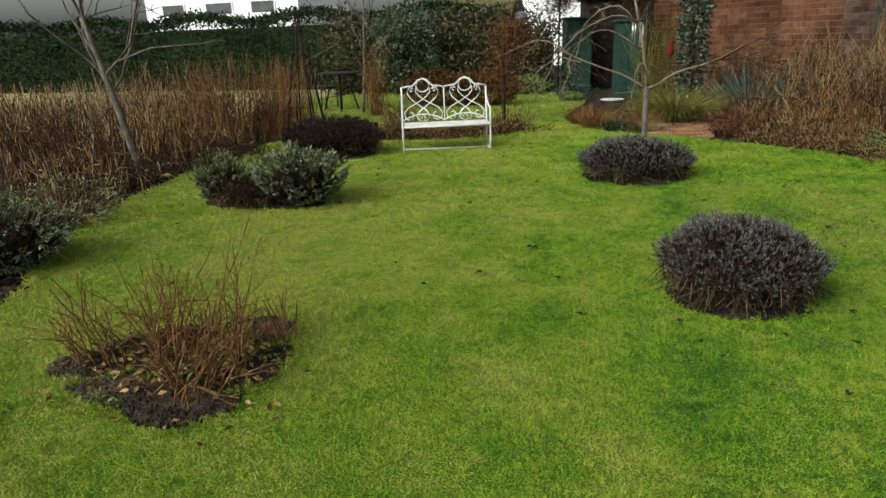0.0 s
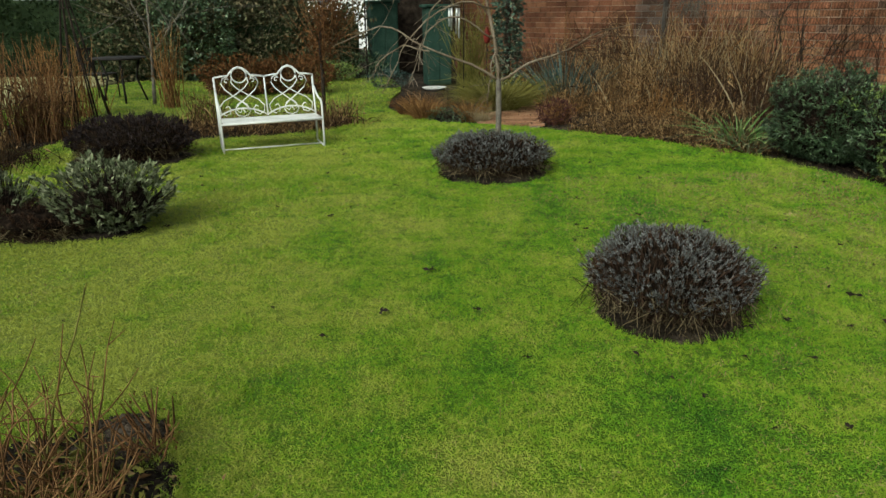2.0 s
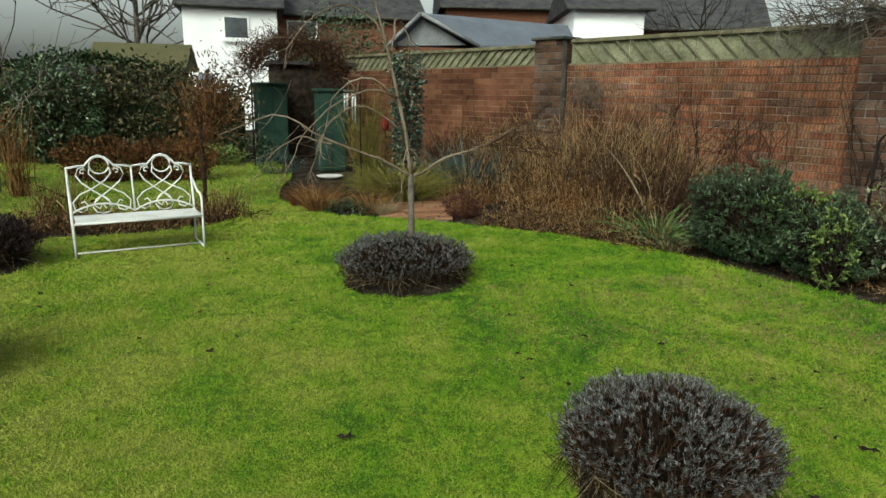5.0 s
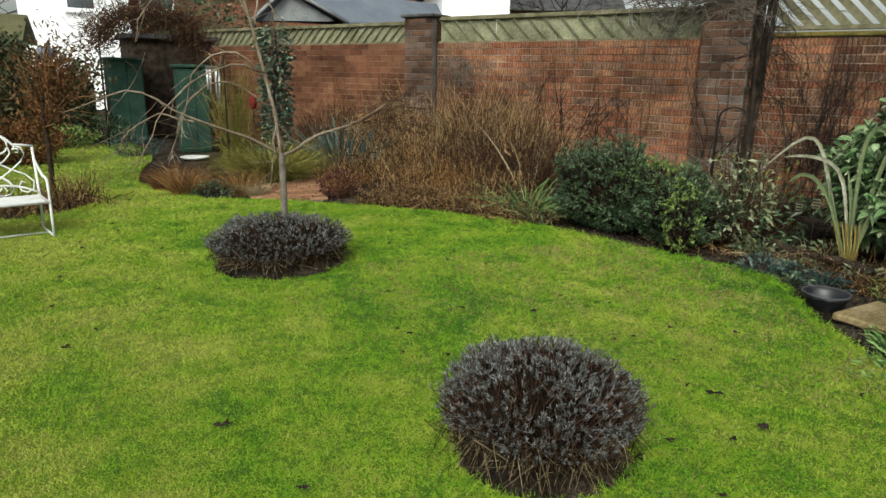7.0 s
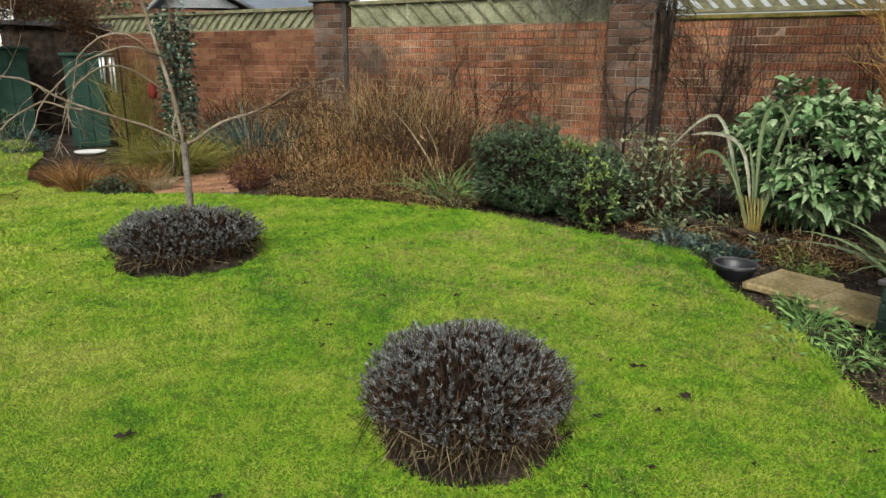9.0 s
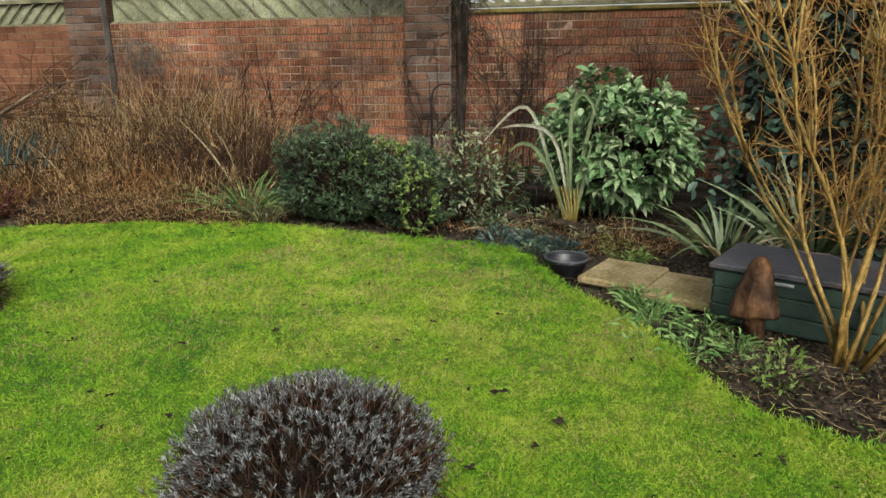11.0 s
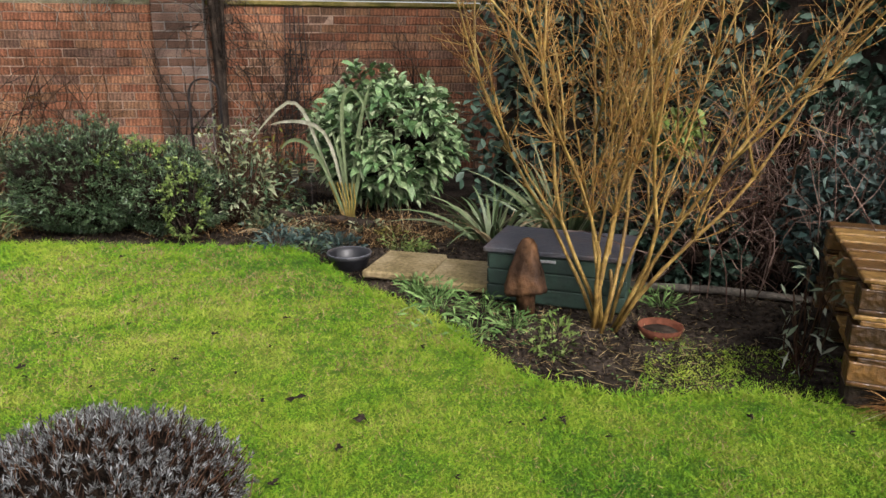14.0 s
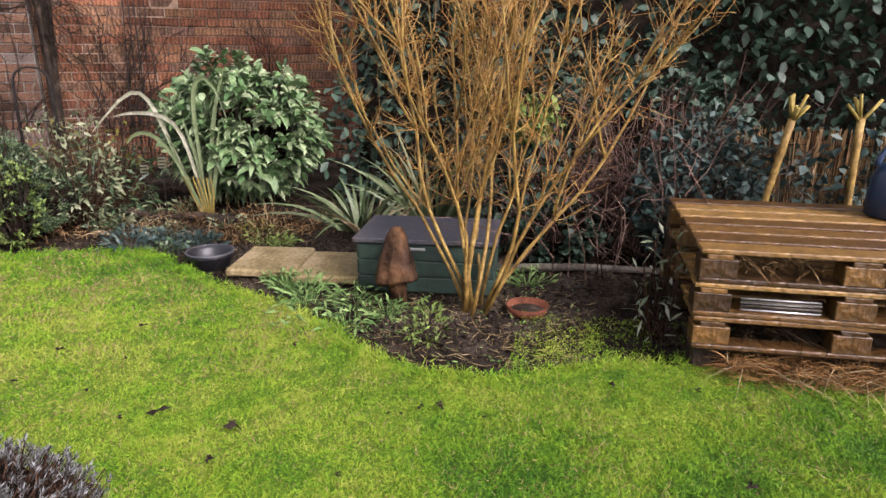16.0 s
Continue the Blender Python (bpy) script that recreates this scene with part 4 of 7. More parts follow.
lavender(-3.27, 7.62, 0.62, 0.48, 0.46, 1600, "dark purplish lavender bush beside the white bench", 0.045, M_purplegrey)
whorl_bush("sage_bush", -3.20, 5.20, 0, 0.27, 0.25, 0.42, 420, 9, 0.042, 0.011, M_sage, "grey-green feathery sage bush on the lawn", "sage bush", tilt=(0.15, 0.6), core=0.62, lift=1.0)
whorl_bush("sage_bush", -2.46, 5.22, 0, 0.37, 0.33, 0.52, 520, 9, 0.055, 0.016, M_sage, "taller grey-green broad-leaved sage bush on the lawn", "sage bush", tilt=(0.2, 0.8), core=0.62, lift=1.0)
lavender(-2.90, 5.08, 0.33, 0.22, 0.24, 500, "low dark clipped lavender between two sage bushes", 0.03, M_lavstem)


def rose_bed():
    e = thing("bare_rose_bush", -1.60, 2.38, 0.0, "bare pruned red-brown rose stems in a soil patch", "rose bush")
    n = 95
    c = np.array([(0.0, 0.0), (0.20, -0.16), (0.26, -0.02), (-0.30, -0.06), (-0.12, 0.10), (0.1, 0.2), (0.22, -0.22)])[rng.integers(0, 7, n)]
    t = rng.random(n) * 2 * math.pi
    P = np.stack([c[:, 0] + np.cos(t) * 0.12 * rng.random(n), c[:, 1] + np.sin(t) * 0.10 * rng.random(n), np.zeros(n)], 1)
    D = np.stack([c[:, 0] * 0.7 + np.cos(t) * 0.5 * rng.random(n), c[:, 1] * 0.5 + np.sin(t) * 0.4 * rng.random(n), np.ones(n)], 1)
    A, B, S = twigs(P, D, 0.22 + 0.36 * rng.random(n) ** 1.5, 7, 0.15, 0.3)
    part("cane_growth", sticks("cane_growth", A, B, 0.0048 * (1 - 0.65 * S), 0.0048 * (0.88 - 0.65 * S), M_twigred), e)
    A, B, S = twigs([(0.06, 0.16, 0), (-0.32, -0.02, 0), (0.2, 0.16, 0), (0.12, -0.12, 0)], [(-0.06, 0.1, 1), (-0.5, 0.2, 0.9), (0.1, 0, 1), (-0.5, 0.1, 1)], [0.66, 0.42, 0.34, 0.42], 7, 0.12, 0.35)
    part("tall_cane_growth", sticks("tall_cane_growth", A, B, 0.006 * (1 - 0.6 * S), 0.006 * (0.9 - 0.6 * S), M_carex), e, "olive-green upright cane")
    f = 420
    P = np.stack([rng.normal(size=f) * 0.24, rng.normal(size=f) * 0.17, 0.01 + 0.03 * rng.random(f)], 1)
    part("dead_leaf_cover", leaves("dead_leaf_cover", P, rng.normal(size=(f, 3)) * [1, 1, 0.25], 0.045, 0.02, M_straw), e)
    f = 420
    P = np.stack([0.12 + rng.normal(size=f) * 0.13, 0.10 + rng.normal(size=f) * 0.12, 0.02 + 0.04 * rng.random(f)], 1)
    part("yellow_leaf_cover", leaves("yellow_leaf_cover", P, rng.normal(size=(f, 3)) * [1, 1, 0.3], 0.045, 0.018, M_carex), e, "yellowing low leaves")


rose_bed()
shrub("twiggy_shrub", -1.28, 2.72, 0, 0.12, 0.11, 0.26, 40, 0.02, 0.008, M_copper, "small twiggy red-brown shrub at the soil patch edge", "shrub", 34, M_twigred)


# ---- the weeping tree ----
def arch_line(pts, n=14):
    p = np.array(pts, float)
    t = np.linspace(0, 1, len(p))
    s = np.linspace(0, 1, n)
    q = np.stack([np.interp(s, t, p[:, k]) for k in range(3)], 1)
    for _ in range(2):
        q[1:-1] = (q[:-2] + 2 * q[1:-1] + q[2:]) / 4
    return q


def weeping_tree():
    e = thing("weeping_tree", 0.35, 6.88, 0, "small bare weeping tree with pale arching branches", "tree")
    part("trunk", Geo().tube([(0, 0, 0), (0.0, 0, 0.4), (-0.005, 0, 0.82)], 0.030, 0.025, 8).mesh("trunk", M_barkgrey), e)
    part("leader", Geo().tube(arch_line([(-0.003, 0, 0.78), (-0.03, 0.0, 1.05), (-0.06, 0.0, 1.2), (-0.13, 0, 1.5), (-0.19, 0, 1.78), (-0.24, 0, 1.95), (-0.34, 0, 2.3)], 16), 0.019, 0.006, 7).mesh("leader", M_barkbranch), e)
    limbs = [
        [(0, 0, 0.80), (-0.25, 0, 0.97), (-0.62, 0.0, 1.06), (-0.80, 0.05, 1.17), (-1.0, 0.05, 1.32), (-1.25, 0.0, 1.18), (-1.45, 0, 1.12)],
        [(0, 0, 0.80), (0.28, -0.02, 0.97), (0.58, 0, 1.03), (0.87, 0, 1.22), (1.15, 0.05, 1.26)],
        [(-0.10, 0, 1.40), (-0.35, -0.1, 1.50), (-0.72, -0.1, 1.28), (-0.90, -0.15, 1.0), (-1.04, -0.15, 0.72)],
        [(-0.08, 0, 1.32), (-0.3, 0.1, 1.62), (-0.62, 0.1, 1.45), (-0.66, 0.1, 1.1), (-0.82, 0.1, 0.78)],
        [(-0.16, 0, 1.72), (-0.28, 0.05, 2.0), (-0.55, 0.1, 2.12), (-0.9, 0.1, 1.85), (-0.97, 0.1, 1.6)],
        [(-0.05, 0, 1.15), (-0.4, -0.15, 1.38), (-0.65, -0.2, 1.25), (-0.75, -0.2, 1.0)],
        [(0.0, 0, 0.85), (-0.06, -0.25, 1.08), (-0.12, -0.36, 0.98), (-0.15, -0.40, 0.66)],
        [(-0.16, 0, 1.75), (-0.1, 0.2, 2.05), (0.02, 0.3, 1.9), (0.02, 0.3, 1.6)],
        [(-0.62, 0, 1.06), (-0.85, 0.2, 1.12), (-1.1, 0.3, 0.95), (-1.15, 0.3, 0.8)],
    ]
    for i, l in enumerate(limbs):
        q = arch_line(l) + rng.normal(size=(14, 3)) * 0.006
        part("branch", Geo().tube(q, 0.0125 if i < 2 else 0.0085, 0.0035, 5).mesh("branch", M_barkbranch), e)
    tw = [arch_line(l)[rng.integers(4, 13)] for l in limbs for _ in range(9)]
    A, B, S = twigs(tw, rng.normal(size=(len(tw), 3)) * [1, 1, 0.4] + [0, 0, -0.35], 0.12 + 0.28 * rng.random(len(tw)), 4, 0.16, 0.2, -0.12)
    part("twig_growth", sticks("twig_growth", A, B, 0.0032, 0.0018, M_barkbranch), e)
    A, B, S = twigs([(0.62, 0.0, 1.05)] * 26, rng.normal(size=(26, 3)) * [0.5, 0.5, 0.25] + [0.8, 0, 0.15], 0.6, 5, 0.14, 0.3, -0.04)
    part("reddish_twig_growth", sticks("reddish_twig_growth", A, B, 0.0025, 0.0015, M_twigbrown), e)


weeping_tree()


def bare_tree(name, x, y, z, h, lean, r, material, label, forks=5, seed_fork=0.5, spread=0.7, first=0.35, n_limbs=7):
    e = thing(name, x, y, z, label, "tree")
    a = np.array([(0, 0, 0), (lean[0] * 0.3, lean[1] * 0.3, h * first * 0.5), (lean[0] * 0.6, lean[1] * 0.6, h * first), (lean[0], lean[1], h * 0.62)], float)
    part("trunk", Geo().tube(arch_line(a, 10), r, r * 0.55, 8).mesh("trunk", material), e)
    P = np.array([arch_line(a, 10)[5 + i % 5] for i in range(n_limbs)])
    D = rng.normal(size=(n_limbs, 3)) * [spread, spread, 0.25] + [0, 0, 0.85]
    A, B, S = twigs(P, D, h * (0.5 + 0.25 * rng.random(n_limbs)), 7, 0.13, seed_fork, 0.02)
    part("branch_growth", sticks("branch_growth", A, B, r * 0.4 * (1 - 0.85 * S), r * 0.4 * (0.88 - 0.85 * S), material), e)
    return e


bare_tree("bare_tree", -4.93, 6.2, -0.03, 2.7, (-0.42, 0.0), 0.046, M_barkgrey, "small bare leaning fruit tree in the bed", 6, 0.42, 0.55, 0.4)

# ---- far left bed, dead stalks ----
whorl_bush("heather_bush", -3.62, 3.35, -0.02, 0.42, 0.40, 0.50, 600, 10, 0.045, 0.010, M_sage, "grey-green feathery heather bush at the lawn edge", "shrub", tilt=(0.25, 1.0), core=0.6)
shrub("heather_bush", -4.15, 4.35, -0.02, 0.5, 0.42, 0.40, 1300, 0.05, 0.010, M_sage, "straggly grey-green plants at the lawn edge", "shrub", 160, M_straw, lift=0.4, spread=0.8)
for x, y, rx, ry, h, n, m, f in (
        (-4.9, 5.2, 0.7, 0.5, 1.0, 168, M_straw, M_paleStraw), (-5.6, 5.9, 0.8, 0.7, 1.15, 210, M_twigbrown, M_straw), (-5.6, 7.3, 0.7, 0.6, 1.2, 210, M_straw, M_carex),
        (-4.95, 7.6, 0.45, 0.4, 0.8, 110, M_straw, M_carex), (-5.5, 8.6, 0.6, 0.5, 1.35, 266, M_twigred, M_straw), (-4.9, 9.0, 0.4, 0.4, 1.15, 230, M_twigred, M_twigbrown),
        (-6.6, 6.8, 0.9, 0.9, 1.2, 210, M_twigbrown, M_straw), (-5.5, 10.6, 0.5, 0.4, 1.3, 224, M_golden, M_golden), (-6.6, 8.6, 0.9, 0.9, 1.3, 224, M_straw, M_twigbrown),
        (-5.9, 4.4, 0.8, 0.7, 1.0, 168, M_twigbrown, M_straw), (-4.3, 11.65, 0.16, 0.2, 1.45, 90, M_golden, M_copper), (-6.9, 10.0, 0.8, 0.7, 1.25, 168, M_straw, M_straw)):
    stalk_clump("dry_perennial", x, y, rx * 0.9, ry * 0.8, h * (0.92 if y > 8 else 0.64), int(n * 0.62), m, "stand of dead brown perennial stalks in the bed", 0.09, 0.010, group="dead perennials", heads=f, wander=0.09, fork=0.12)
stalk_clump("low_perennial", -4.5, 7.35, 0.35, 0.6, 0.32, 260, M_leaflitter, "low dead brown perennials at the lawn edge", 0.5, 0.007, group="dead perennials", heads=M_straw)
stalk_clump("low_perennial", -4.6, 6.0, 0.25, 0.6, 0.30, 220, M_leaflitter, "low dead brown perennials at the lawn edge", 0.5, 0.007, group="dead perennials", heads=M_straw)
stalk_clump("low_perennial", -4.2, 9.15, 0.5, 0.3, 0.30, 260, M_leaflitter, "low dead brown perennials behind the lavender", 0.5, 0.007, group="dead perennials", heads=M_straw)
for x, y in ((-3.3, 9.25), (-2.5, 9.35), (-1.85, 9.55)):
    stalk_clump("low_perennial", x, y, 0.6, 0.35, 0.28, 300, M_straw, "low dead perennials behind the bench", 0.6, 0.007, group="dead perennials", heads=M_leaflitter)
stalk_clump("low_perennial", -1.45, 9.65, 0.28, 0.25, 0.42, 170, M_straw, "tan dead perennial stalks at the bed corner", 0.35, 0.008, group="dead perennials", heads=M_twigbrown)
stalk_clump("low_perennial", -3.15, 9.6, 0.25, 0.2, 0.62, 120, M_straw, "upright tan grass tuft behind the bench", 0.25, 0.007, group="dead perennials")


def obelisk(x, y, h):
    e = thing("cane_wigwam", x, y, -0.03, "wigwam of dark canes tied at the top", "plant support")
    for i in range(8):
        t = i * math.pi / 4
        part("cane", Geo().tube([(math.cos(t) * 0.33, math.sin(t) * 0.33, 0), (math.cos(t) * 0.03, math.sin(t) * 0.03, h)], 0.013, 0.009, 5).mesh("cane", M_barkdark), e)
    t = np.linspace(0, 2 * math.pi, 14, endpoint=False)
    part("tie", Geo().tube([(0.065 * math.cos(a), 0.065 * math.sin(a), h * 0.88) for a in t], 0.01, sides=4, closed=True).mesh("tie", M_barkdark), e)


obelisk(-4.85, 9.95, 1.72)


def garden_table(x, y):
    e = thing("garden_table", x, y, 0, "dark metal garden table on the far lawn", "table")
    part("tabletop", Geo().lathe([(0.40, 0.70), (0.42, 0.71), (0.42, 0.725), (0.40, 0.735)], 24).mesh("tabletop", M_iron), e)
    for i in range(4):
        t = i * math.pi / 2 + 0.4
        part("leg", Geo().tube([(0.34 * math.cos(t), 0.34 * math.sin(t), 0), (0.22 * math.cos(t), 0.22 * math.sin(t), 0.4), (0.3 * math.cos(t), 0.3 * math.sin(t), 0.70)], 0.018, sides=6).mesh("leg", M_iron), e)


def garden_chair(x, y, rz):
    e = thing("garden_chair", x, y, 0, "dark metal garden chair beside the table", "chair", "garden chairs", rz)
    part("seat", Geo().box(-0.22, -0.22, 0.42, 0.22, 0.22, 0.445, 0.008).mesh("seat", M_iron), e)
    for i, (a, b) in enumerate(((-0.2, -0.2), (0.2, -0.2), (-0.2, 0.2), (0.2, 0.2))):
        part("leg", Geo().tube([(a, b, 0), (a, b, 0.42 if b < 0 else 0.85)], 0.014, sides=6).mesh("leg", M_iron), e)
    for i in range(5):
        part("back_slat", Geo().box(-0.18 + i * 0.08, 0.19, 0.47, -0.14 + i * 0.08, 0.205, 0.84).mesh("back_slat", M_iron), e)
    part("back_rail", Geo().box(-0.22, 0.185, 0.82, 0.22, 0.215, 0.87, 0.006).mesh("back_rail", M_iron), e)


garden_table(-5.38, 12.5)
garden_chair(-5.95, 12.9, 80)
bare_tree("bare_tree", -4.75, 12.1, 0, 3.1, (0.1, 0.1), 0.032, M_barkgrey, "pale bare young tree on the far lawn", 6, 0.4, 0.5, 0.3)

# ---- far planting ----
for x, y, rx in ((-3.6, 13.3, 0.8), (-2.6, 13.4, 0.7)):
    shrub("copper_hedge", x, y, -0.02, rx, 0.35, 0.72, 2400, 0.09, 0.03, M_copper, "low copper-brown hedge of dead leaves on the far lawn", "hedge", 160, M_twigred, spread=0.8, lift=0.8)
tr = thing("standard_tree", -1.78, 10.8, 0, "slim standard tree with copper-brown dead leaves", "tree")
part("trunk", Geo().tube([(0, 0, 0), (0.01, 0, 0.5), (0, 0, 1.0), (0.12, 0.1, 1.7)], 0.032, 0.018, 7).mesh("trunk", M_barkdark), tr)
P = np.stack([0.08 + rng.normal(size=1500) * 0.17, rng.normal(size=1500) * 0.17, 1.15 + rng.normal(size=1500) * 0.33], 1)
P[:, 0] += (P[:, 2] - 1.1) * 0.22
part("crown", leaves("crown", P, rng.normal(size=P.shape) + [0, 0, 0.6], 0.07, 0.02, M_copper), tr)
A, B, S = twigs([(0.02, 0, 0.75)] * 24, rng.normal(size=(24, 3)) * [0.35, 0.35, 0.2] + [0.1, 0, 1], 0.95, 6, 0.1, 0.3)
part("branch_growth", sticks("branch_growth", A, B, 0.006, 0.003, M_twigred), tr)
shrub("box_bush", -2.15, 15.8, 0, 0.45, 0.35, 0.42, 1300, 0.05, 0.03, M_lime, "low clipped green box bush beside the far lawn", "bush", 40)
shrub("box_bush", -1.7, 16.4, 0, 0.6, 0.45, 0.6, 1300, 0.06, 0.03, M_ever, "dark green bush beside the far lawn", "bush", 40)
shrub("grey_bush", -0.95, 14.2, 0, 0.42, 0.35, 0.36, 1000, 0.06, 0.015, M_bluegreen, "low grey-green bush in front of the green cabinet", "bush", 40)


def hedge(name, x0, x1, y, d, h, n, material, label, leaf=0.09, wob=0.12):
    """A thick hedge: a plain dark box as core, with a skin of leaves."""
    e = thing(name, (x0 + x1) / 2, y, -0.03, label, "hedge")
    L = (x1 - x0) / 2
    s = rng.random(n)
    P = np.stack([(rng.random(n) * 2 - 1) * L, np.where(s < 0.6, -d / 2, (rng.random(n) - 0.5) * d), np.where(s < 0.6, rng.random(n) * h, h)], 1)
    P += rng.normal(size=P.shape) * wob
    P[:, 2] = np.clip(P[:, 2] + 0.12 * np.sin(P[:, 0] * 1.7) * (P[:, 2] > h * 0.7), 0.0, None)
    part("foliage", leaves("foliage", P, rng.normal(size=P.shape) * 0.8 + [0, -0.7, 0.3], leaf * (0.6 + 0.8 * rng.random(n)), leaf * 0.6, material), e, kind="stuff")
    part("core", Geo().box(-L, -d * 0.22, 0, L, d * 0.22, h - 0.25, 0.1).mesh("core", M_hedge), e, "plain dark green box filling the hedge")
    return e


hedge("hedge", -24, -3.2, 18.6, 1.4, 2.05, 26000, M_hedge, "long clipped dark green hedge behind the garden", 0.11, 0.07)
hedge("hedge", -7.5, -1.75, 17.0, 1.0, 1.5, 15000, M_hedgebrown, "overgrown ivy-covered hedge at the end of the lawn", 0.1, 0.22)
shrub("evergreen_tree", -5.3, 16.3, -0.03, 0.95, 0.7, 2.15, 5000, 0.10, 0.05, M_ever, "tall dark evergreen shrub at the hedge end", "shrub", 80)
for x, y in ((-5.0, 16.9), (-4.0, 16.9), (-2.9, 16.8), (-6.3, 16.6)):
    bare_tree("bare_shrub", x, y, -0.02, 1.8, (0.2, 0), 0.025, M_barkpale, "thin pale bare shrub in front of the hedge", 5, 0.4, 0.8, 0.2, 5)
o = setting("meadow", Geo().box(-40, 8.6, -0.2, -7.2, 17.9, 0.0, 0.02).mesh("meadow", M_field), "dry yellow meadow beyond the bed", "meadow")
stalk_clump("dry_perennial", -9.5, 11.0, 2.5, 1.0, 0.8, 700, M_paleStraw, "pale dead stalks along the meadow edge", 0.15, 0.012, group="dead perennials")
stalk_clump("dry_perennial", -9.0, 8.0, 2.0, 1.6, 0.95, 700, M_straw, "tan dead stalks along the meadow edge", 0.15, 0.012, group="dead perennials", heads=M_paleStraw)


def cabinet(x, y, w, d, h, rz, label):
    e = thing("garden_cabinet", x, y, -0.02, label, "garden cabinet", "green garden cabinets", rz)
    part("body", Geo().box(-w / 2, -d / 2, 0, w / 2, d / 2, h, 0.012).mesh("body", M_shed), e)
    part("lid", Geo().box(-w / 2 - 0.05, -d / 2 - 0.05, h, w / 2 + 0.05, d / 2 + 0.05, h + 0.06, 0.015).mesh("lid", M_shed), e)
    for s in (-1, 1):
        part("door", Geo().box(min(0.006 * s, s * w / 2 - 0.02 * s), -d / 2 - 0.02, 0.04, max(0.006 * s, s * w / 2 - 0.02 * s), -d / 2 - 0.001, h - 0.04, 0.005).mesh("door", M_shed), e)


cabinet(-1.18, 16.9, 0.62, 0.6, 1.62, 14, "tall dark green painted garden cabinet")
cabinet(0.02, 14.9, 0.5, 0.5, 1.5, 10, "narrow dark green painted garden cabinet")
dk = thing("dark_shed", -0.3, 18.4, -0.02, "dark shed at the end of the garden", "shed", rz=8)
part("body", Geo().box(-0.9, -0.8, 0, 0.9, 0.8, 2.1, 0.02).mesh("body", M_barkdark), dk)
part("roof", Geo().prism([(-1.0, -0.95), (1.0, -0.95), (1.0, 0.95), (-1.0, 0.95)], 2.1, 2.18).mesh("roof", M_roof), dk)
wp = thing("white_post", -2.05, 17.9, -0.02, "white painted post beside the hedge", "post")
part("post", Geo().box(-0.06, -0.06, 0, 0.06, 0.06, 2.35, 0.01).mesh("post", M_render), wp)


def rose_arch(x, y, w, h, rz):
    e = thing("garden_arch", x, y, -0.02, "garden arch overgrown with brown dead climber stems", "arch", rz=rz)
    t = np.linspace(0, math.pi, 14)
    line = [(w / 2, 0, 0)] + [(w / 2 * math.cos(a), 0, h - 0.5 + 0.5 * math.sin(a)) for a in t] + [(-w / 2, 0, 0)]
    for dy in (-0.25, 0.25):
        part("hoop", Geo().tube([(p[0], dy, p[2]) for p in line], 0.014, sides=5).mesh("hoop", M_iron), e)
    i = rng.integers(1, 15, 1300)
    P = np.array(line)[i] + rng.normal(size=(1300, 3)) * [0.14, 0.28, 0.13]
    A, B, S = twigs(P, rng.normal(size=P.shape) + [0, 0, 0.2], 0.35, 4, 0.35, 0.15)
    part("climber", sticks("climber", A, B, 0.006, 0.003, M_twigbrown), e, "tangled brown climber stems")
    P = np.array(line)[i] + rng.normal(size=(1300, 3)) * [0.14, 0.3, 0.14]
    part("dead_leaf_cover", leaves("dead_leaf_cover", P, rng.normal(size=P.shape), 0.06, 0.03, M_copper), e)


rose_arch(-0.65, 16.0, 1.7, 2.45, 5)

# ---- middle bed: bird bath, grasses, patio ----
bb = thing("bird_bath", -0.12, 11.6, -0.03, "low pale stone bird bath on a brick plinth", "bird bath")
part("plinth", Geo().box(-0.24, -0.14, 0, 0.2, 0.16, 0.24, 0.012).mesh("plinth", M_barkdark), bb)
part("basin", Geo().lathe([(0.06, 0.24), (0.15, 0.262), (0.19, 0.285), (0.195, 0.295), (0.18, 0.296), (0.08, 0.28)], 20).mesh("basin", M_pale), bb)
grass_tuft("tan_grass", -0.30, 10.05, 0.36, 0.48, 520, M_golden, "tan dry ornamental grass clump at the lawn edge", 0.006, 0.7, lean=0.5)
grass_tuft("tan_grass", 0.32, 9.95, 0.32, 0.42, 380, M_golden, "tan dry ornamental grass clump at the lawn edge", 0.006, 0.7, lean=0.5)
grass_tuft("tan_grass", -0.45, 10.45, 0.5, 0.42, 420, M_copper, "red-brown dry grass clump at the lawn edge", 0.006, 0.7, lean=0.5)
grass_tuft("tan_grass", 0.48, 9.75, 0.22, 0.27, 260, M_paleStraw, "small pale dry grass tuft beside the brick paving", 0.006, 0.7, lean=0.5)
shrub("low_shrub", 0.0, 9.85, -0.03, 0.3, 0.15, 0.2, 420, 0.04, 0.02, M_ever, "low dark evergreen cover at the lawn edge", "shrub", 20)
grass_tuft("green_gold_grass", 0.85, 10.9, 0.7, 0.85, 1700, M_carex, "large arching olive-green ornamental grass clump", 0.008, 1.0, lean=0.75)
shrub("red_leaved_shrub", 1.42, 9.55, -0.03, 0.26, 0.22, 0.34, 800, 0.05, 0.018, M_purple, "small dark red winter shrub beside the brick paving", "shrub", 60, M_twigred, lift=0.8)
grass_tuft("tan_grass", 1.5, 9.7, 0.3, 0.44, 260, M_golden, "tan grass tuft behind the red shrub", 0.006, 0.5, lean=0.6)
grass_tuft("spiky_plant", 1.9, 11.2, 0.6, 0.85, 160, M_bluegreen, "dark blue-green spiky strap-leaved plant by the wall", 0.035, 0.25, lean=0.8, category="spiky plant")
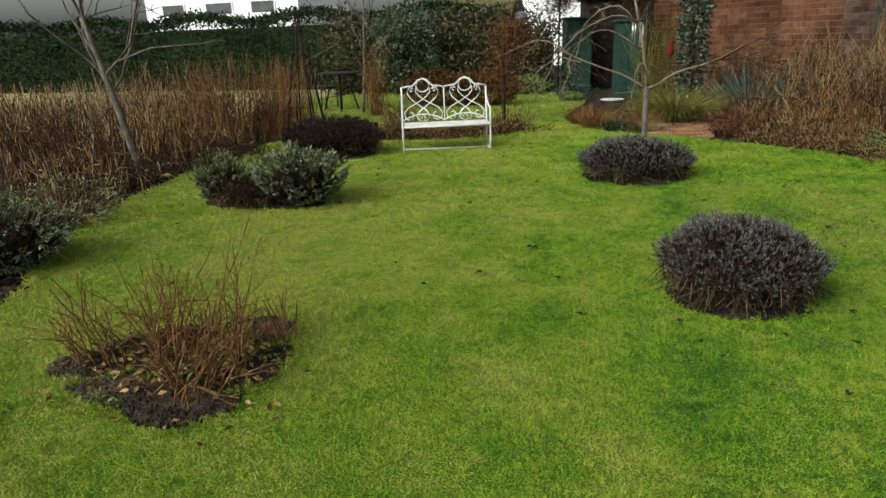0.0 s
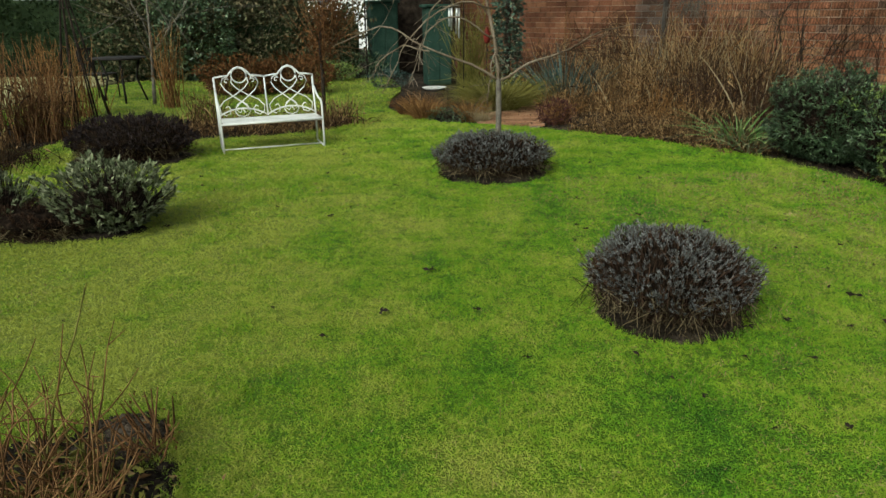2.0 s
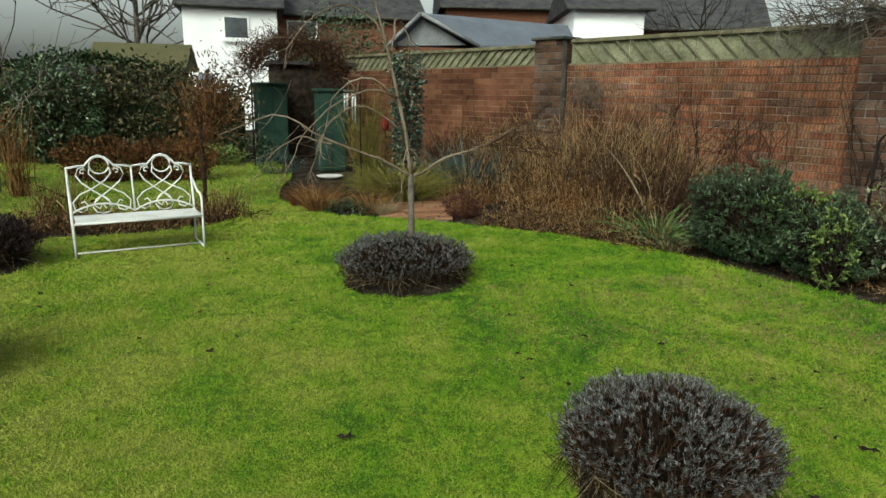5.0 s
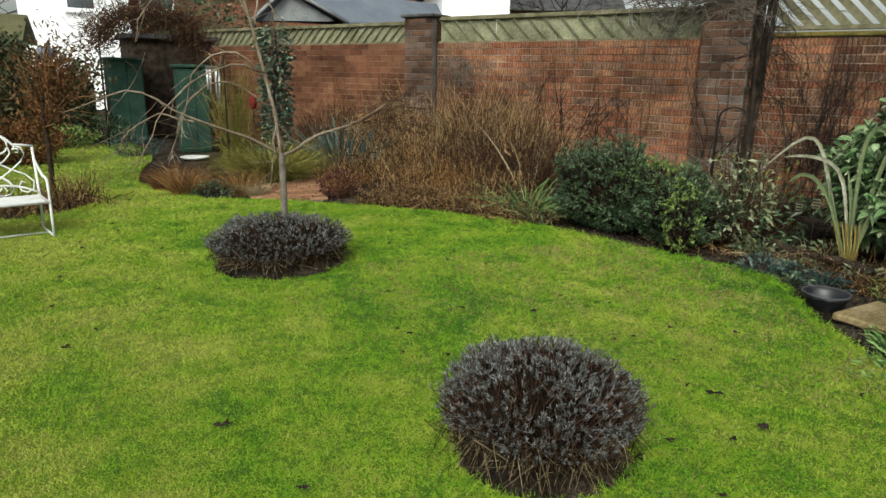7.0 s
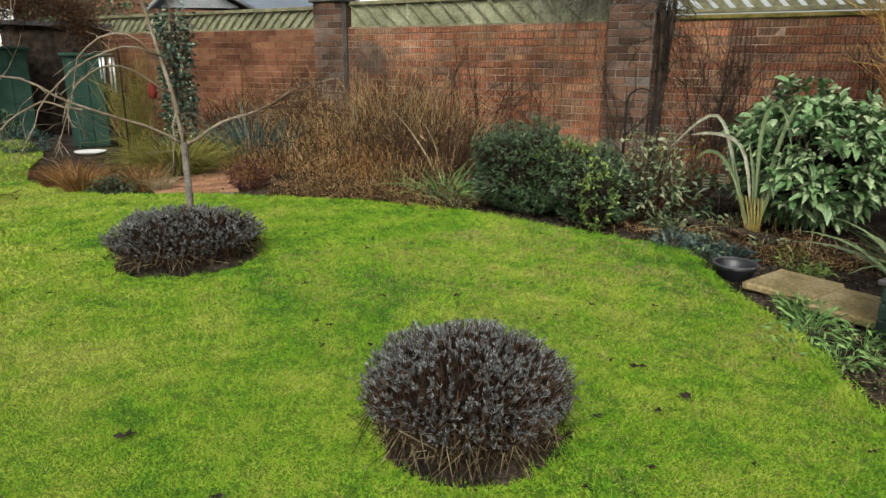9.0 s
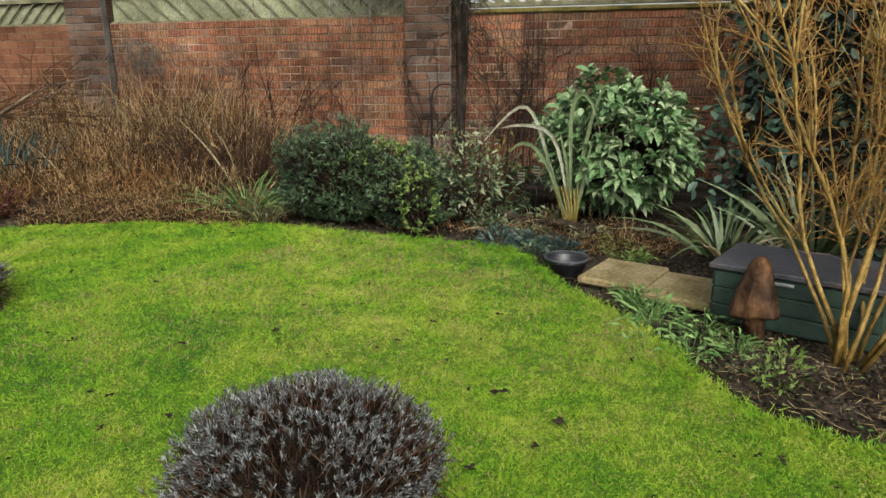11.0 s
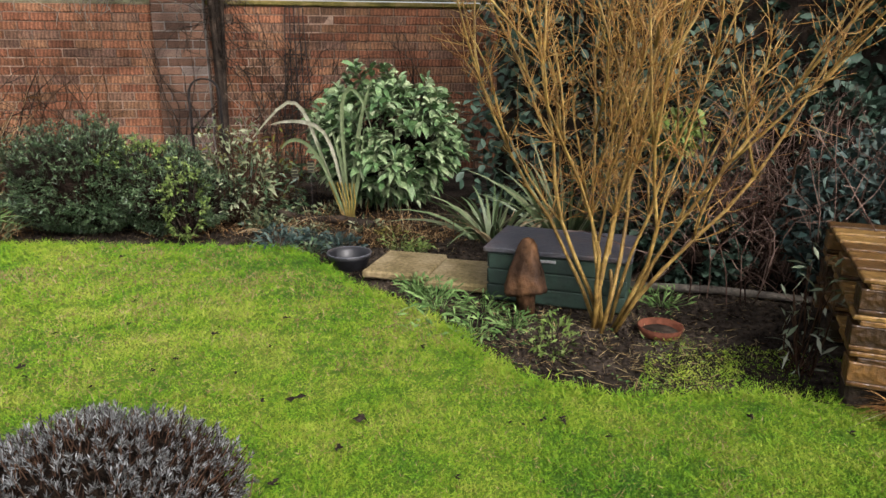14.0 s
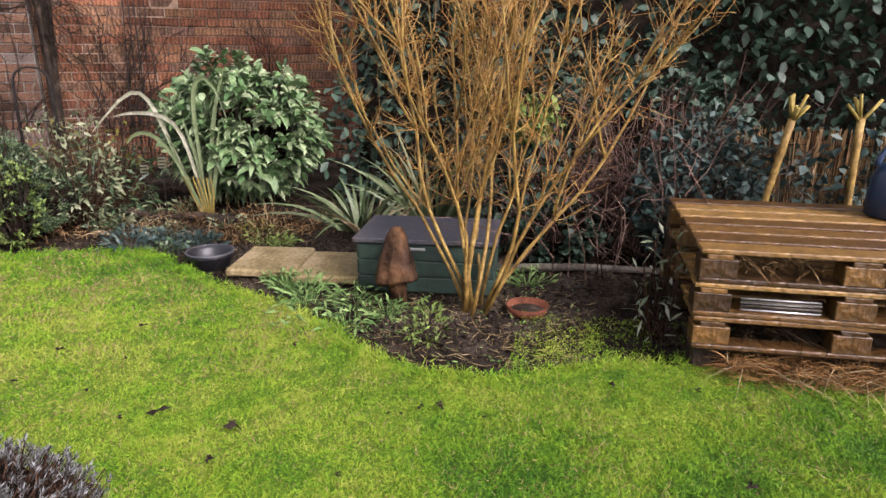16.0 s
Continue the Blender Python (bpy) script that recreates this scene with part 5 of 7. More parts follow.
patio = setting("paving", Geo().prism([(0.42, 9.42), (1.16, 9.25), (1.62, 10.4), (1.75, 11.2), (0.9, 11.3), (0.55, 10.4)], -0.05, -0.012).mesh("paving", M_mortar), "small brick-paved path in the bed", "paving")
pv = Geo().box(0, 0, 0, 0.205, 0.095, 0.03, 0.006).mesh("paver", M_paver)
pave_poly = np.array([(0.47, 9.46), (1.12, 9.31), (1.55, 10.35), (1.66, 11.1), (0.95, 11.2), (0.6, 10.4)])
for i in range(-4, 14):
    for j in range(0, 22):
        px, py = 0.3 + i * 0.215 + (j % 2) * 0.1, 9.25 + j * 0.105
        if inside(np.array([[px + 0.1, py + 0.05]]), pave_poly)[0]:
            o = part("paver", pv, patio)
            o.matrix_basis = pose(px, py, -0.022 + rng.normal() * 0.003, rng.normal() * 0.6, rng.normal() * 0.6, rng.normal() * 1.2)


def ivy_column(x, y, r, h, n):
    e = thing("ivy_column", x, y, -0.03, "tall post covered in dark variegated ivy", "ivy")
    part("post", Geo().tube([(0, 0, 0), (0, 0, h)], 0.05, 0.04, 7).mesh("post", M_barkdark), e)
    t = rng.random(n) * 2 * math.pi
    P = np.stack([np.cos(t) * r, np.sin(t) * r, rng.random(n) * h], 1) + rng.normal(size=(n, 3)) * 0.05
    D = np.stack([np.cos(t), np.sin(t), np.full(n, -0.1)], 1) + rng.normal(size=(n, 3)) * 0.5
    part("ivy", leaves("ivy", P, D, 0.07, 0.055, M_ivy), e)
    i = rng.random(n) < 0.5
    part("pale_ivy", leaves("pale_ivy", P[i] * 1.02, D[i], 0.05, 0.035, M_variegated), e, "pale-edged ivy leaves")


ivy_column(1.08, 11.9, 0.15, 2.05, 1500)
wc = thing("wind_chime", 0.22, 12.05, -0.13, "pale metal wind chime hanging from a bracket", "wind chime")
part("post", Geo().tube([(0.16, 0.05, 0), (0.16, 0.05, 1.78), (0, 0, 1.80)], 0.012, sides=5).mesh("post", M_barkdark), wc)
part("disc", Geo().lathe([(0.0, 1.60), (0.1, 1.60), (0.1, 1.625), (0.0, 1.63)], 14).mesh("disc", M_barkgrey), wc)
for i in range(6):
    t = i * math.pi / 3
    part("chime_tube", Geo().tube([(0.08 * math.cos(t), 0.08 * math.sin(t), 1.58), (0.08 * math.cos(t), 0.08 * math.sin(t), 1.12 + 0.06 * i)], 0.013, sides=6).mesh("chime_tube", M_metal), wc)
part("cord", Geo().tube([(0, 0, 1.62), (0, 0, 1.80)], 0.003, sides=3).mesh("cord", M_barkdark), wc)
ro = thing("red_feeder", 0.75, 12.0, 0, "small red bird feeder on a thin stake", "bird feeder")
part("stake", Geo().tube([(0, 0, 0), (0, 0, 0.9)], 0.008, sides=5).mesh("stake", M_barkdark), ro)
part("feeder", Geo().lathe([(0.02, 0.9), (0.05, 0.93), (0.06, 1.03), (0.035, 1.1), (0.01, 1.16)], 14).mesh("feeder", M_red), ro)
stalk_clump("bamboo_stand", 0.55, 13.0, 0.24, 0.3, 1.75, 90, M_carex, "stand of olive-brown leafy stems near the wall end", 0.07, 0.01, heads=M_carex, fork=0.2)

# ---- wall bed: dead perennials ----
for u, off, ru, h, n, m, f in (
        (5.6, 1.1, 0.6, 0.95, 316, M_straw, M_twigbrown), (4.9, 1.3, 0.5, 0.9, 316, M_twigbrown, M_straw), (4.6, 0.8, 0.5, 1.25, 273, M_straw, M_golden),
        (4.1, 1.6, 0.55, 0.85, 346, M_straw, M_twigbrown), (3.6, 0.8, 0.6, 1.35, 399, M_straw, M_twigbrown), (3.2, 1.5, 0.6, 0.95, 399, M_straw, M_golden),
        (2.7, 0.8, 0.6, 1.30, 421, M_straw, M_golden), (2.4, 1.6, 0.55, 0.85, 346, M_twigbrown, M_straw), (2.0, 0.9, 0.5, 1.15, 316, M_straw, M_golden),
        (1.5, 1.3, 0.5, 0.9, 273, M_twigbrown, M_straw), (6.3, 0.9, 0.5, 1.0, 273, M_twigbrown, M_straw), (3.4, 2.3, 0.45, 0.55, 251, M_straw, M_leaflitter), (4.4, 2.3, 0.4, 0.5, 231, M_straw, M_twigbrown), (3.9, 2.45, 0.35, 0.4, 300, M_straw, M_leaflitter), (2.8, 2.5, 0.4, 0.38, 320, M_straw, M_golden), (1.7, 2.3, 0.4, 0.4, 300, M_straw, M_leaflitter), (2.3, 2.3, 0.4, 0.5, 210, M_golden, M_leaflitter)):
    x, y = wall_at(u, off)
    stalk_clump("dry_perennial", x, y, ru * 1.15, ru * 0.9, h * 1.12, int(n * 0.38), m, "tangle of dead brown perennial stems before the wall", 0.27, 0.009, group="dead perennials by the wall", heads=f, fork=0.2, wander=0.15)
for u, off, h in ((3.85, 2.0, 0.95), (3.35, 2.1, 0.8), (1.6, 1.6, 1.15), (2.9, 1.8, 0.85)):
    x, y = wall_at(u, off)
    grass_tuft("plume_grass", x, y, 0.3, h, 4, M_paleStraw, "thin pale bent grass plumes in the bed", 0.022, 0.5, lean=0.45)
for u, off, h in ((5.4, 1.0, 0.9), (4.7, 1.0, 1.1), (4.2, 1.2, 1.2), (3.9, 0.7, 1.3), (3.4, 1.0, 1.25), (3.0, 0.8, 1.35), (2.6, 1.2, 1.1), (2.2, 0.8, 1.2), (1.8, 1.1, 0.9)):
    x, y = wall_at(u, off)
    stalk_clump("tall_dry_stems", x, y, 0.45, 0.4, h * 1.15, 16, M_paleStraw, "tall thin tan seed stems standing before the wall", 0.2, 0.009, group="tall dry stems by the wall", heads=M_golden, fork=0.3, wander=0.12)
for x, y in ((1.8, 8.92), (2.15, 8.62), (2.48, 8.28), (2.78, 7.92), (3.02, 7.62), (2.45, 8.65), (2.1, 8.95)):
    stalk_clump("low_perennial", x, y, 0.3, 0.28, 0.34, 150, M_straw, "low dead perennial stems at the lawn edge", 0.7, 0.006, group="low dead perennials by the wall", heads=M_leaflitter, fork=0.2, wander=0.25)
x, y = wall_at(4.75, 1.8)
grass_tuft("plume_grass", x, y, 0.5, 0.85, 70, M_paleStraw, "drooping pale dry grass heads in the bed", 0.014, 1.1, lean=0.7)


def climber(name, u, z0, z1, w, n, material, label, off=0.05, r=0.006, down=False):
    """Stems that creep over the wall's face."""
    x, y = wall_at(u, off)
    e = thing(name, x, y, -0.03, label, "climber", rz=WANG)
    P = np.stack([rng.normal(size=n) * w * 0.3, rng.normal(size=n) * 0.01, np.full(n, z1 if down else z0)], 1)
    D = np.stack([rng.normal(size=n) * 0.35, rng.normal(size=n) * 0.03, np.full(n, -1.0 if down else 1.0)], 1)
    A, B, S = twigs(P, D, (z1 - z0) * (0.6 + 0.5 * rng.random(n)), 9, 0.2, 0.16)
    for q in (A, B):
        q[:, 1] = np.clip(q[:, 1], -0.12, 0.03)
    part("stem_growth", sticks("stem_growth", A, B, r * (1 - 0.7 * S), r * (0.92 - 0.7 * S), material), e)
    return e


climber("bare_climber", 2.05, 0.1, 1.9, 0.6, 12, M_barkdark, "dark bare climber stems on the brick wall", r=0.012)
climber("bare_climber", 6.9, 0.1, 1.8, 0.5, 7, M_twigred, "bare climber stems on the far brick wall", r=0.014)
climber("bare_climber", -1.35, 0.4, 2.3, 0.45, 20, M_barkdark, "dark thin climber stems on the brick wall", r=0.007)
climber("bare_climber", -0.85, 0.2, 1.2, 0.4, 10, M_barkpale, "pale looping dead climber stems", r=0.005)
climber("bare_climber", -2.9, 0.9, 2.2, 0.7, 7, M_barkdark, "dark thin climber stems on the brick wall", r=0.007)
climber("hanging_climber", 3.75, 0.95, 1.75, 0.9, 50, M_barkgrey, "grey drooping dead climber on the wall", off=0.14, r=0.005, down=True)
climber("bare_climber", 0.9, 1.7, 2.4, 1.4, 10, M_barkpale, "pale bare twigs over the trellis", off=0.06, r=0.006, down=True)
climber("bare_climber", 5.6, 0.2, 1.6, 0.8, 16, M_twigbrown, "brown bare climber stems on the far wall", r=0.007)
climber("bare_climber", 1.2, 0.3, 1.9, 0.9, 12, M_twigbrown, "brown bare climber stems on the brick wall", r=0.008)
climber("bare_climber", 3.1, 0.5, 1.7, 1.2, 22, M_twigbrown, "brown tangled climber stems on the brick wall", off=0.1, r=0.006)
climber("bare_climber", -0.2, 0.5, 2.4, 0.5, 8, M_barkdark, "dark climber stems over the brick pillar", off=0.18, r=0.008)
climber("bare_climber", -1.9, 1.2, 2.05, 1.2, 8, M_barkdark, "dark thin climber stems under the coping", r=0.006)
x, y = wall_at(-0.72, 0.10)
e = thing("climber_trunk", x, y, -0.03, "thick dark old climber trunk against the brick pillar", "climber", rz=WANG)
for k in range(5):
    line = [(0.03 * math.sin(3 * s + k) + 0.05 * (k - 2) * (0.4 + 0.5 * s), -0.03 * math.cos(4 * s + 2 * k), 2.55 * s) for s in np.linspace(0, 1, 14)]
    part("stem", Geo().tube(line, 0.046 - 0.004 * k, 0.028, 6).mesh("stem", M_barkdark), e)
A, B, S = twigs([(0.1 * rng.normal(), -0.05, 1.3 + 1.2 * rng.random()) for _ in range(60)], rng.normal(size=(60, 3)) * [1.0, 0.25, 0.8], 0.55, 6, 0.3, 0.2, -0.08)
B[:, 1], A[:, 1] = np.clip(B[:, 1], -0.3, 0.0), np.clip(A[:, 1], -0.3, 0.0)
part("twig_growth", sticks("twig_growth", A, B, 0.005, 0.003, M_barkdark), e)
A, B, S = twigs([(0.35 * rng.normal() - 0.5, -0.12, 2.42 + 0.12 * rng.random()) for _ in range(130)], rng.normal(size=(130, 3)) * [1.0, 0.25, 0.2] + [-0.5, 0, 0.05], 0.9, 6, 0.25, 0.25, -0.04)
part("dead_top_growth", sticks("dead_top_growth", A, B, 0.005, 0.003, M_barkgrey), e, "grey dead twigs over the wall top")

x, y = wall_at(-0.60, 0.55)
e = thing("iron_hoop", x, y, -0.03, "black iron arched plant support before the pillar", "plant support", rz=WANG)
t = np.linspace(0, math.pi, 12)
for dy in (-0.03, 0.03):
    part("hoop", Geo().tube([(-0.17, dy, 0), (-0.17, dy, 0.9)] + [(-0.17 * math.cos(a), dy * (1 - 0.9 * math.sin(a)), 0.95 + 0.22 * math.sin(a) ** 0.7) for a in t] + [(0.17, dy, 0.9), (0.17, dy, 0)], 0.011, sides=5).mesh("hoop", M_iron), e)
part("crossbar", Geo().tube([(-0.17, 0, 0.62), (0.17, 0, 0.62)], 0.007, sides=5).mesh("crossbar", M_iron), e)

x, y = wall_at(-1.62, 0.10)
e = thing("wire_trellis", x, y, -0.03, "narrow dark wire trellis leaning on the brick wall", "trellis", rz=WANG)
for k in range(5):
    part("upright", Geo().tube([(-0.20 + 0.10 * k, -0.12, 0.0), (-0.14 + 0.07 * k, -0.05, 1.1), (-0.10 + 0.05 * k, 0.0, 2.0)], 0.006, sides=5).mesh("upright", M_iron), e)
for k in range(11):
    zz = 0.2 + 0.178 * k
    ww = 0.19 - 0.045 * zz
    part("crosswire", Geo().tube([(-ww, -0.11 + 0.05 * zz, zz), (ww, -0.11 + 0.05 * zz, zz)], 0.004, sides=4).mesh("crosswire", M_iron), e)
A, B, S = twigs([(0.2 * rng.normal(), -0.10, 0.1) for _ in range(16)], [(0.1 * rng.normal(), 0.03, 1) for _ in range(16)], 1.9, 9, 0.14, 0.12)
part("climber", sticks("climber", A, B, 0.005 * (1 - 0.6 * S), 0.005 * (0.9 - 0.6 * S), M_barkdark), e, "dark dead climber stems on the wire")

# ---- evergreen group ----
whorl_bush("evergreen_bush", 3.55, 7.08, -0.03, 0.52, 0.66, 0.86, 3200, 8, 0.042, 0.0105, M_ever, "rounded dark evergreen bush at the lawn edge", lumps=0.22)
whorl_bush("evergreen_bush", 3.78, 6.36, -0.03, 0.42, 0.50, 0.70, 1900, 8, 0.042, 0.0105, M_ever, "dark evergreen bush with lighter tips at the lawn edge", lumps=0.25)
whorl_bush("lime_bush", 3.72, 6.60, 0.36, 0.30, 0.34, 0.38, 240, 7, 0.045, 0.016, M_lime, "yellow-green leafy shoots in the evergreen bush", core=0.4)
whorl_bush("lime_bush", 3.55, 6.02, 0.02, 0.17, 0.18, 0.58, 190, 7, 0.045, 0.016, M_lime, "lime-green leafy shrub at the bush edge", core=0.4)
shrub("variegated_shrub", 4.15, 6.05, 0.05, 0.36, 0.36, 0.82, 700, 0.07, 0.025, M_sage, "loose pale-edged variegated shrub before the pillar", "shrub", 120, M_twigbrown, spread=0.9)
shrub("straggly_shrub", 4.55, 6.2, -0.03, 0.55, 0.5, 0.6, 500, 0.10, 0.03, M_ever, "straggly dark-leaved shrub in the bed", "shrub", 160, M_twigbrown, spread=0.9)
shrub("straggly_shrub", 5.0, 6.5, -0.03, 0.5, 0.5, 0.75, 160, 0.10, 0.03, M_carex, "mostly bare brown shrub in the bed", "shrub", 300, M_twigbrown, spread=0.9)
grass_tuft("green_grass", 3.02, 7.74, 0.35, 0.66, 80, M_weed, "arching green grass leaves beside the evergreen bush", 0.016, 0.9, lean=0.9)
grass_tuft("green_grass", 3.05, 7.52, 0.3, 0.55, 60, M_strap, "arching green grass leaves beside the evergreen bush", 0.014, 0.9, lean=0.9)
whorl_bush("aucuba_bush", 5.28, 5.24, 0.10, 0.64, 0.72, 1.12, 760, 7, 0.140, 0.056, M_auc, "large glossy spotted-laurel bush with pale green leaves", core=0.55, tilt=(0.7, 1.9), broad=True, droop=0.28, lumps=0.16, lift=0.7)


def cordyline():
    e = thing("strap_plant", 4.60, 5.24, -0.03, "tall strap-leaved plant with bent leaves and a yellow base", "plant")
    arcs = [[(0, 0, 0), (0, 0.25, 0.55), (0.05, 0.42, 0.95), (0.02, 0.58, 1.07), (-0.05, 0.92, 0.70)],
            [(0, 0, 0), (-0.03, 0.20, 0.5), (-0.05, 0.38, 0.72), (-0.05, 0.55, 0.70), (-0.05, 0.62, 0.62)],
            [(0, 0, 0), (0, 0.02, 0.5), (0, 0.06, 0.95), (0, 0.0, 1.17), (0, -0.15, 1.12), (0, -0.24, 0.80)],
            [(0, 0, 0), (0.02, -0.05, 0.5), (0.05, -0.12, 0.95), (0.05, -0.22, 1.2)],
            [(0, 0, 0), (0.02, 0.12, 0.55), (0.0, 0.22, 0.85), (0.02, 0.6, 0.86), (0.0, 0.75, 0.82)],
            [(0, 0, 0), (0.02, 0.06, 0.5), (0.0, 0.14, 0.8)], [(0, 0, 0), (0.0, -0.1, 0.4), (0.0, -0.16, 0.75)], [(0, 0, 0), (0.0, 0.18, 0.35), (0.0, 0.3, 0.7)]]
    for k, a in enumerate(arcs):
        q = arch_line(a, 12)
        w = 0.0135 * np.sin(np.linspace(0.12, math.pi - 0.02, 12)) + 0.004
        d = unit(np.gradient(q, axis=0))
        R = unit(np.cross(d, np.array([1.0, 0.2, 0.1])))
        v = np.concatenate([q - R * w[:, None], q + [0.006, 0, 0], q + R * w[:, None]])
        f = [(i, i + 1, 12 + i + 1, 12 + i) for i in range(11)] + [(12 + i, 12 + i + 1, 24 + i + 1, 24 + i) for i in range(11)]
        part("leaf", Geo().add(v, f, True).mesh("leaf", M_paleleaf if k in (0, 4) else M_strap), e)
    for k in range(7):
        a = (k - 3) * 0.025
        part("leaf_base", Geo().tube([(0, a * 0.4, 0), (0.0, a * 1.2 + 0.03, 0.2), (0, a * 1.6 + 0.07, 0.36)], 0.011, 0.006, 5).mesh("leaf_base", M_strapbase), e, "yellow leaf base")


cordyline()
grass_tuft("strappy_plant", 4.6, 3.95, 0.45, 0.62, 44, M_strap, "arching strap leaves of a lily-like plant behind the box", 0.032, 0.7, lean=1.0, category="strappy plant")
grass_tuft("strappy_plant", 4.35, 3.80, 0.35, 0.50, 22, M_paleStraw, "dead pale strap leaves behind the box", 0.022, 0.9, lean=1.0, category="strappy plant")
grass_tuft("strappy_plant", 4.85, 3.45, 0.5, 0.85, 60, M_strap, "green strap leaves behind the willow", 0.028, 0.5, lean=0.8, category="strappy plant")


# ---- dead stems fallen over the bed ----
for x, y, r in ((4.05, 5.95, 0.35), (4.35, 5.45, 0.3), (4.15, 4.75, 0.22), (4.5, 4.45, 0.3), (3.95, 6.3, 0.3), (4.75, 4.9, 0.3)):
    stalk_clump("dead_plant", x, y, r, r, 0.22, 110, M_straw, "dead brown stems and leaves lying over the bed soil", 2.2, 0.006, group="dead plants over the bed", heads=M_leaflitter, wander=0.3, fork=0.15)

for x, y, h in ((4.1, 5.6, 0.34), (4.3, 5.1, 0.30), (4.55, 4.7, 0.34), (4.75, 5.75, 0.4), (4.2, 4.55, 0.26), (4.45, 6.1, 0.42), (3.95, 5.25, 0.25), (4.9, 4.4, 0.4)):
    grass_tuft("arching_dead_stems", x, y, 0.3, h, 12, M_paleStraw, "thin arching dead stems over the bed soil", 0.006, 1.3, lean=1.3, group="arching dead stems")
for x, y, r, m in ((4.0, 5.55, 0.13, M_bluegreen), (4.2, 5.35, 0.14, M_sage), (4.45, 5.0, 0.15, M_sage), (4.0, 4.95, 0.12, M_bluegreen), (4.35, 4.7, 0.12, M_carex), (4.05, 4.35, 0.10, M_lime), (4.6, 5.9, 0.16, M_strap), (4.35, 6.0, 0.16, M_ever), (4.85, 5.6, 0.17, M_strap), (3.75, 5.05, 0.11, M_ever), (4.15, 5.85, 0.14, M_ever)):
    rosette(x, y, r, 12, m, "low leafy plant in the bed soil", 0.05, -0.025, 0.8)

# ---- bowl, slabs, box, stump ----
e = thing("black_bowl", 3.50, 4.585, -0.03, "black plastic plant bowl on the soil", "bowl")
part("bowl", Geo().lathe([(0.085, 0.0), (0.112, 0.02), (0.128, 0.075), (0.140, 0.085), (0.146, 0.115), (0.136, 0.115), (0.122, 0.085), (0.104, 0.03), (0.004, 0.025)], 28).mesh("bowl", M_black), e)
# rim in a lighter colour, which stands in for the highlight on black plastic
part("rim", Geo().tube([(0.144 * math.cos(a), 0.144 * math.sin(a), 0.113) for a in np.linspace(0, 2 * math.pi, 28, endpoint=False)], 0.007, sides=6, closed=True).mesh("rim", M_boxlid), e)
for sx, sy, sz in ((3.56, 4.195, 0.028), (3.54, 3.765, 0.024)):
    e = thing("paving_slab", sx, sy, -0.03, "weathered mossy paving slab bridging the soil edge", "paving slab", "stepping slabs", rz=7)
    slab = Geo().box(-0.25, -0.21, sz, 0.25, 0.21, sz + 0.05, 0.012)
    part("slab", slab.mesh("slab", M_stone), e)
    for bx in (-0.17, 0.14):
        part("bearer", Geo().box(bx, -0.19, 0.0, bx + 0.06, 0.19, sz - 0.001, 0.004).mesh("bearer", M_barkdark), e, "dark timber bearer")


def storage_box():
    e = thing("storage_box", 3.30, 3.17, -0.02, "dark green painted wooden storage box with a felt lid", "storage box", rz=4)
    w, d, h = 0.76, 0.50, 0.29
    x0, y0 = 0.0, -w / 2 - 0.02
    part("body", Geo().box(x0, y0, 0, x0 + d, y0 + w, h, 0.006).mesh("body", M_boxgreen), e)
    for i in range(3):
        part("board", Geo().box(x0 - 0.012, y0, 0.01 + i * 0.093, x0 - 0.001, y0 + w, 0.095 + i * 0.093, 0.004).mesh("board", M_boxgreen), e)
        part("board", Geo().box(x0, y0 + w + 0.001, 0.01 + i * 0.093, x0 + d, y0 + w + 0.012, 0.095 + i * 0.093, 0.004).mesh("board", M_boxgreen), e)
    lid = part("lid", Geo().box(x0 - 0.03, y0 - 0.02, h + 0.001, x0 + d + 0.02, y0 + w + 0.03, h + 0.03, 0.006).mesh("lid", M_boxlid), e, "dark wet felt-covered lid")
    part("hasp", Geo().box(x0 - 0.022, y0 + 0.38, h - 0.035, x0 - 0.0125, y0 + 0.47, h - 0.02, 0.002).mesh("hasp", M_metal), e, "bright metal hasp")


storage_box()


def stump():
    e = thing("wooden_ornament", 3.14, 3.27, -0.02, "carved weathered wooden mushroom-shaped stump", "wood ornament")
    prof = [(0.045, 0.0), (0.05, 0.12), (0.055, 0.135), (0.105, 0.13), (0.112, 0.15), (0.102, 0.19), (0.09, 0.25), (0.066, 0.32), (0.05, 0.38), (0.03, 0.415), (0.004, 0.428)]
    q = Geo().lathe(prof, 26)
    v = q.v[0]
    for p in v:
        a = math.atan2(p[1], p[0])
        k = 1 + 0.13 * math.sin(3 * a + 1 + 4 * p[2]) + 0.07 * math.sin(8 * a + 9 * p[2]) + 0.04 * math.sin(13 * a)
        p[0] *= k
        p[1] *= k
        p[2] += 0.015 * math.sin(2 * a) * (0.12 < p[2] < 0.3)
    part("body", q.mesh("body", M_stump), e)


stump()
e = thing("terracotta_saucer", 3.13, 2.57, -0.025, "shallow orange terracotta saucer on bare soil", "saucer")
part("dish", Geo().lathe([(0.080, 0.0), (0.098, 0.008), (0.112, 0.052), (0.104, 0.052), (0.094, 0.018), (0.02, 0.015)], 28).mesh("dish", M_terra), e)
part("soil", Geo().lathe([(0.02, 0.017), (0.092, 0.02), (0.08, 0.026), (0.01, 0.028)], 20).mesh("soil", M_soil), e, "damp soil in the saucer")


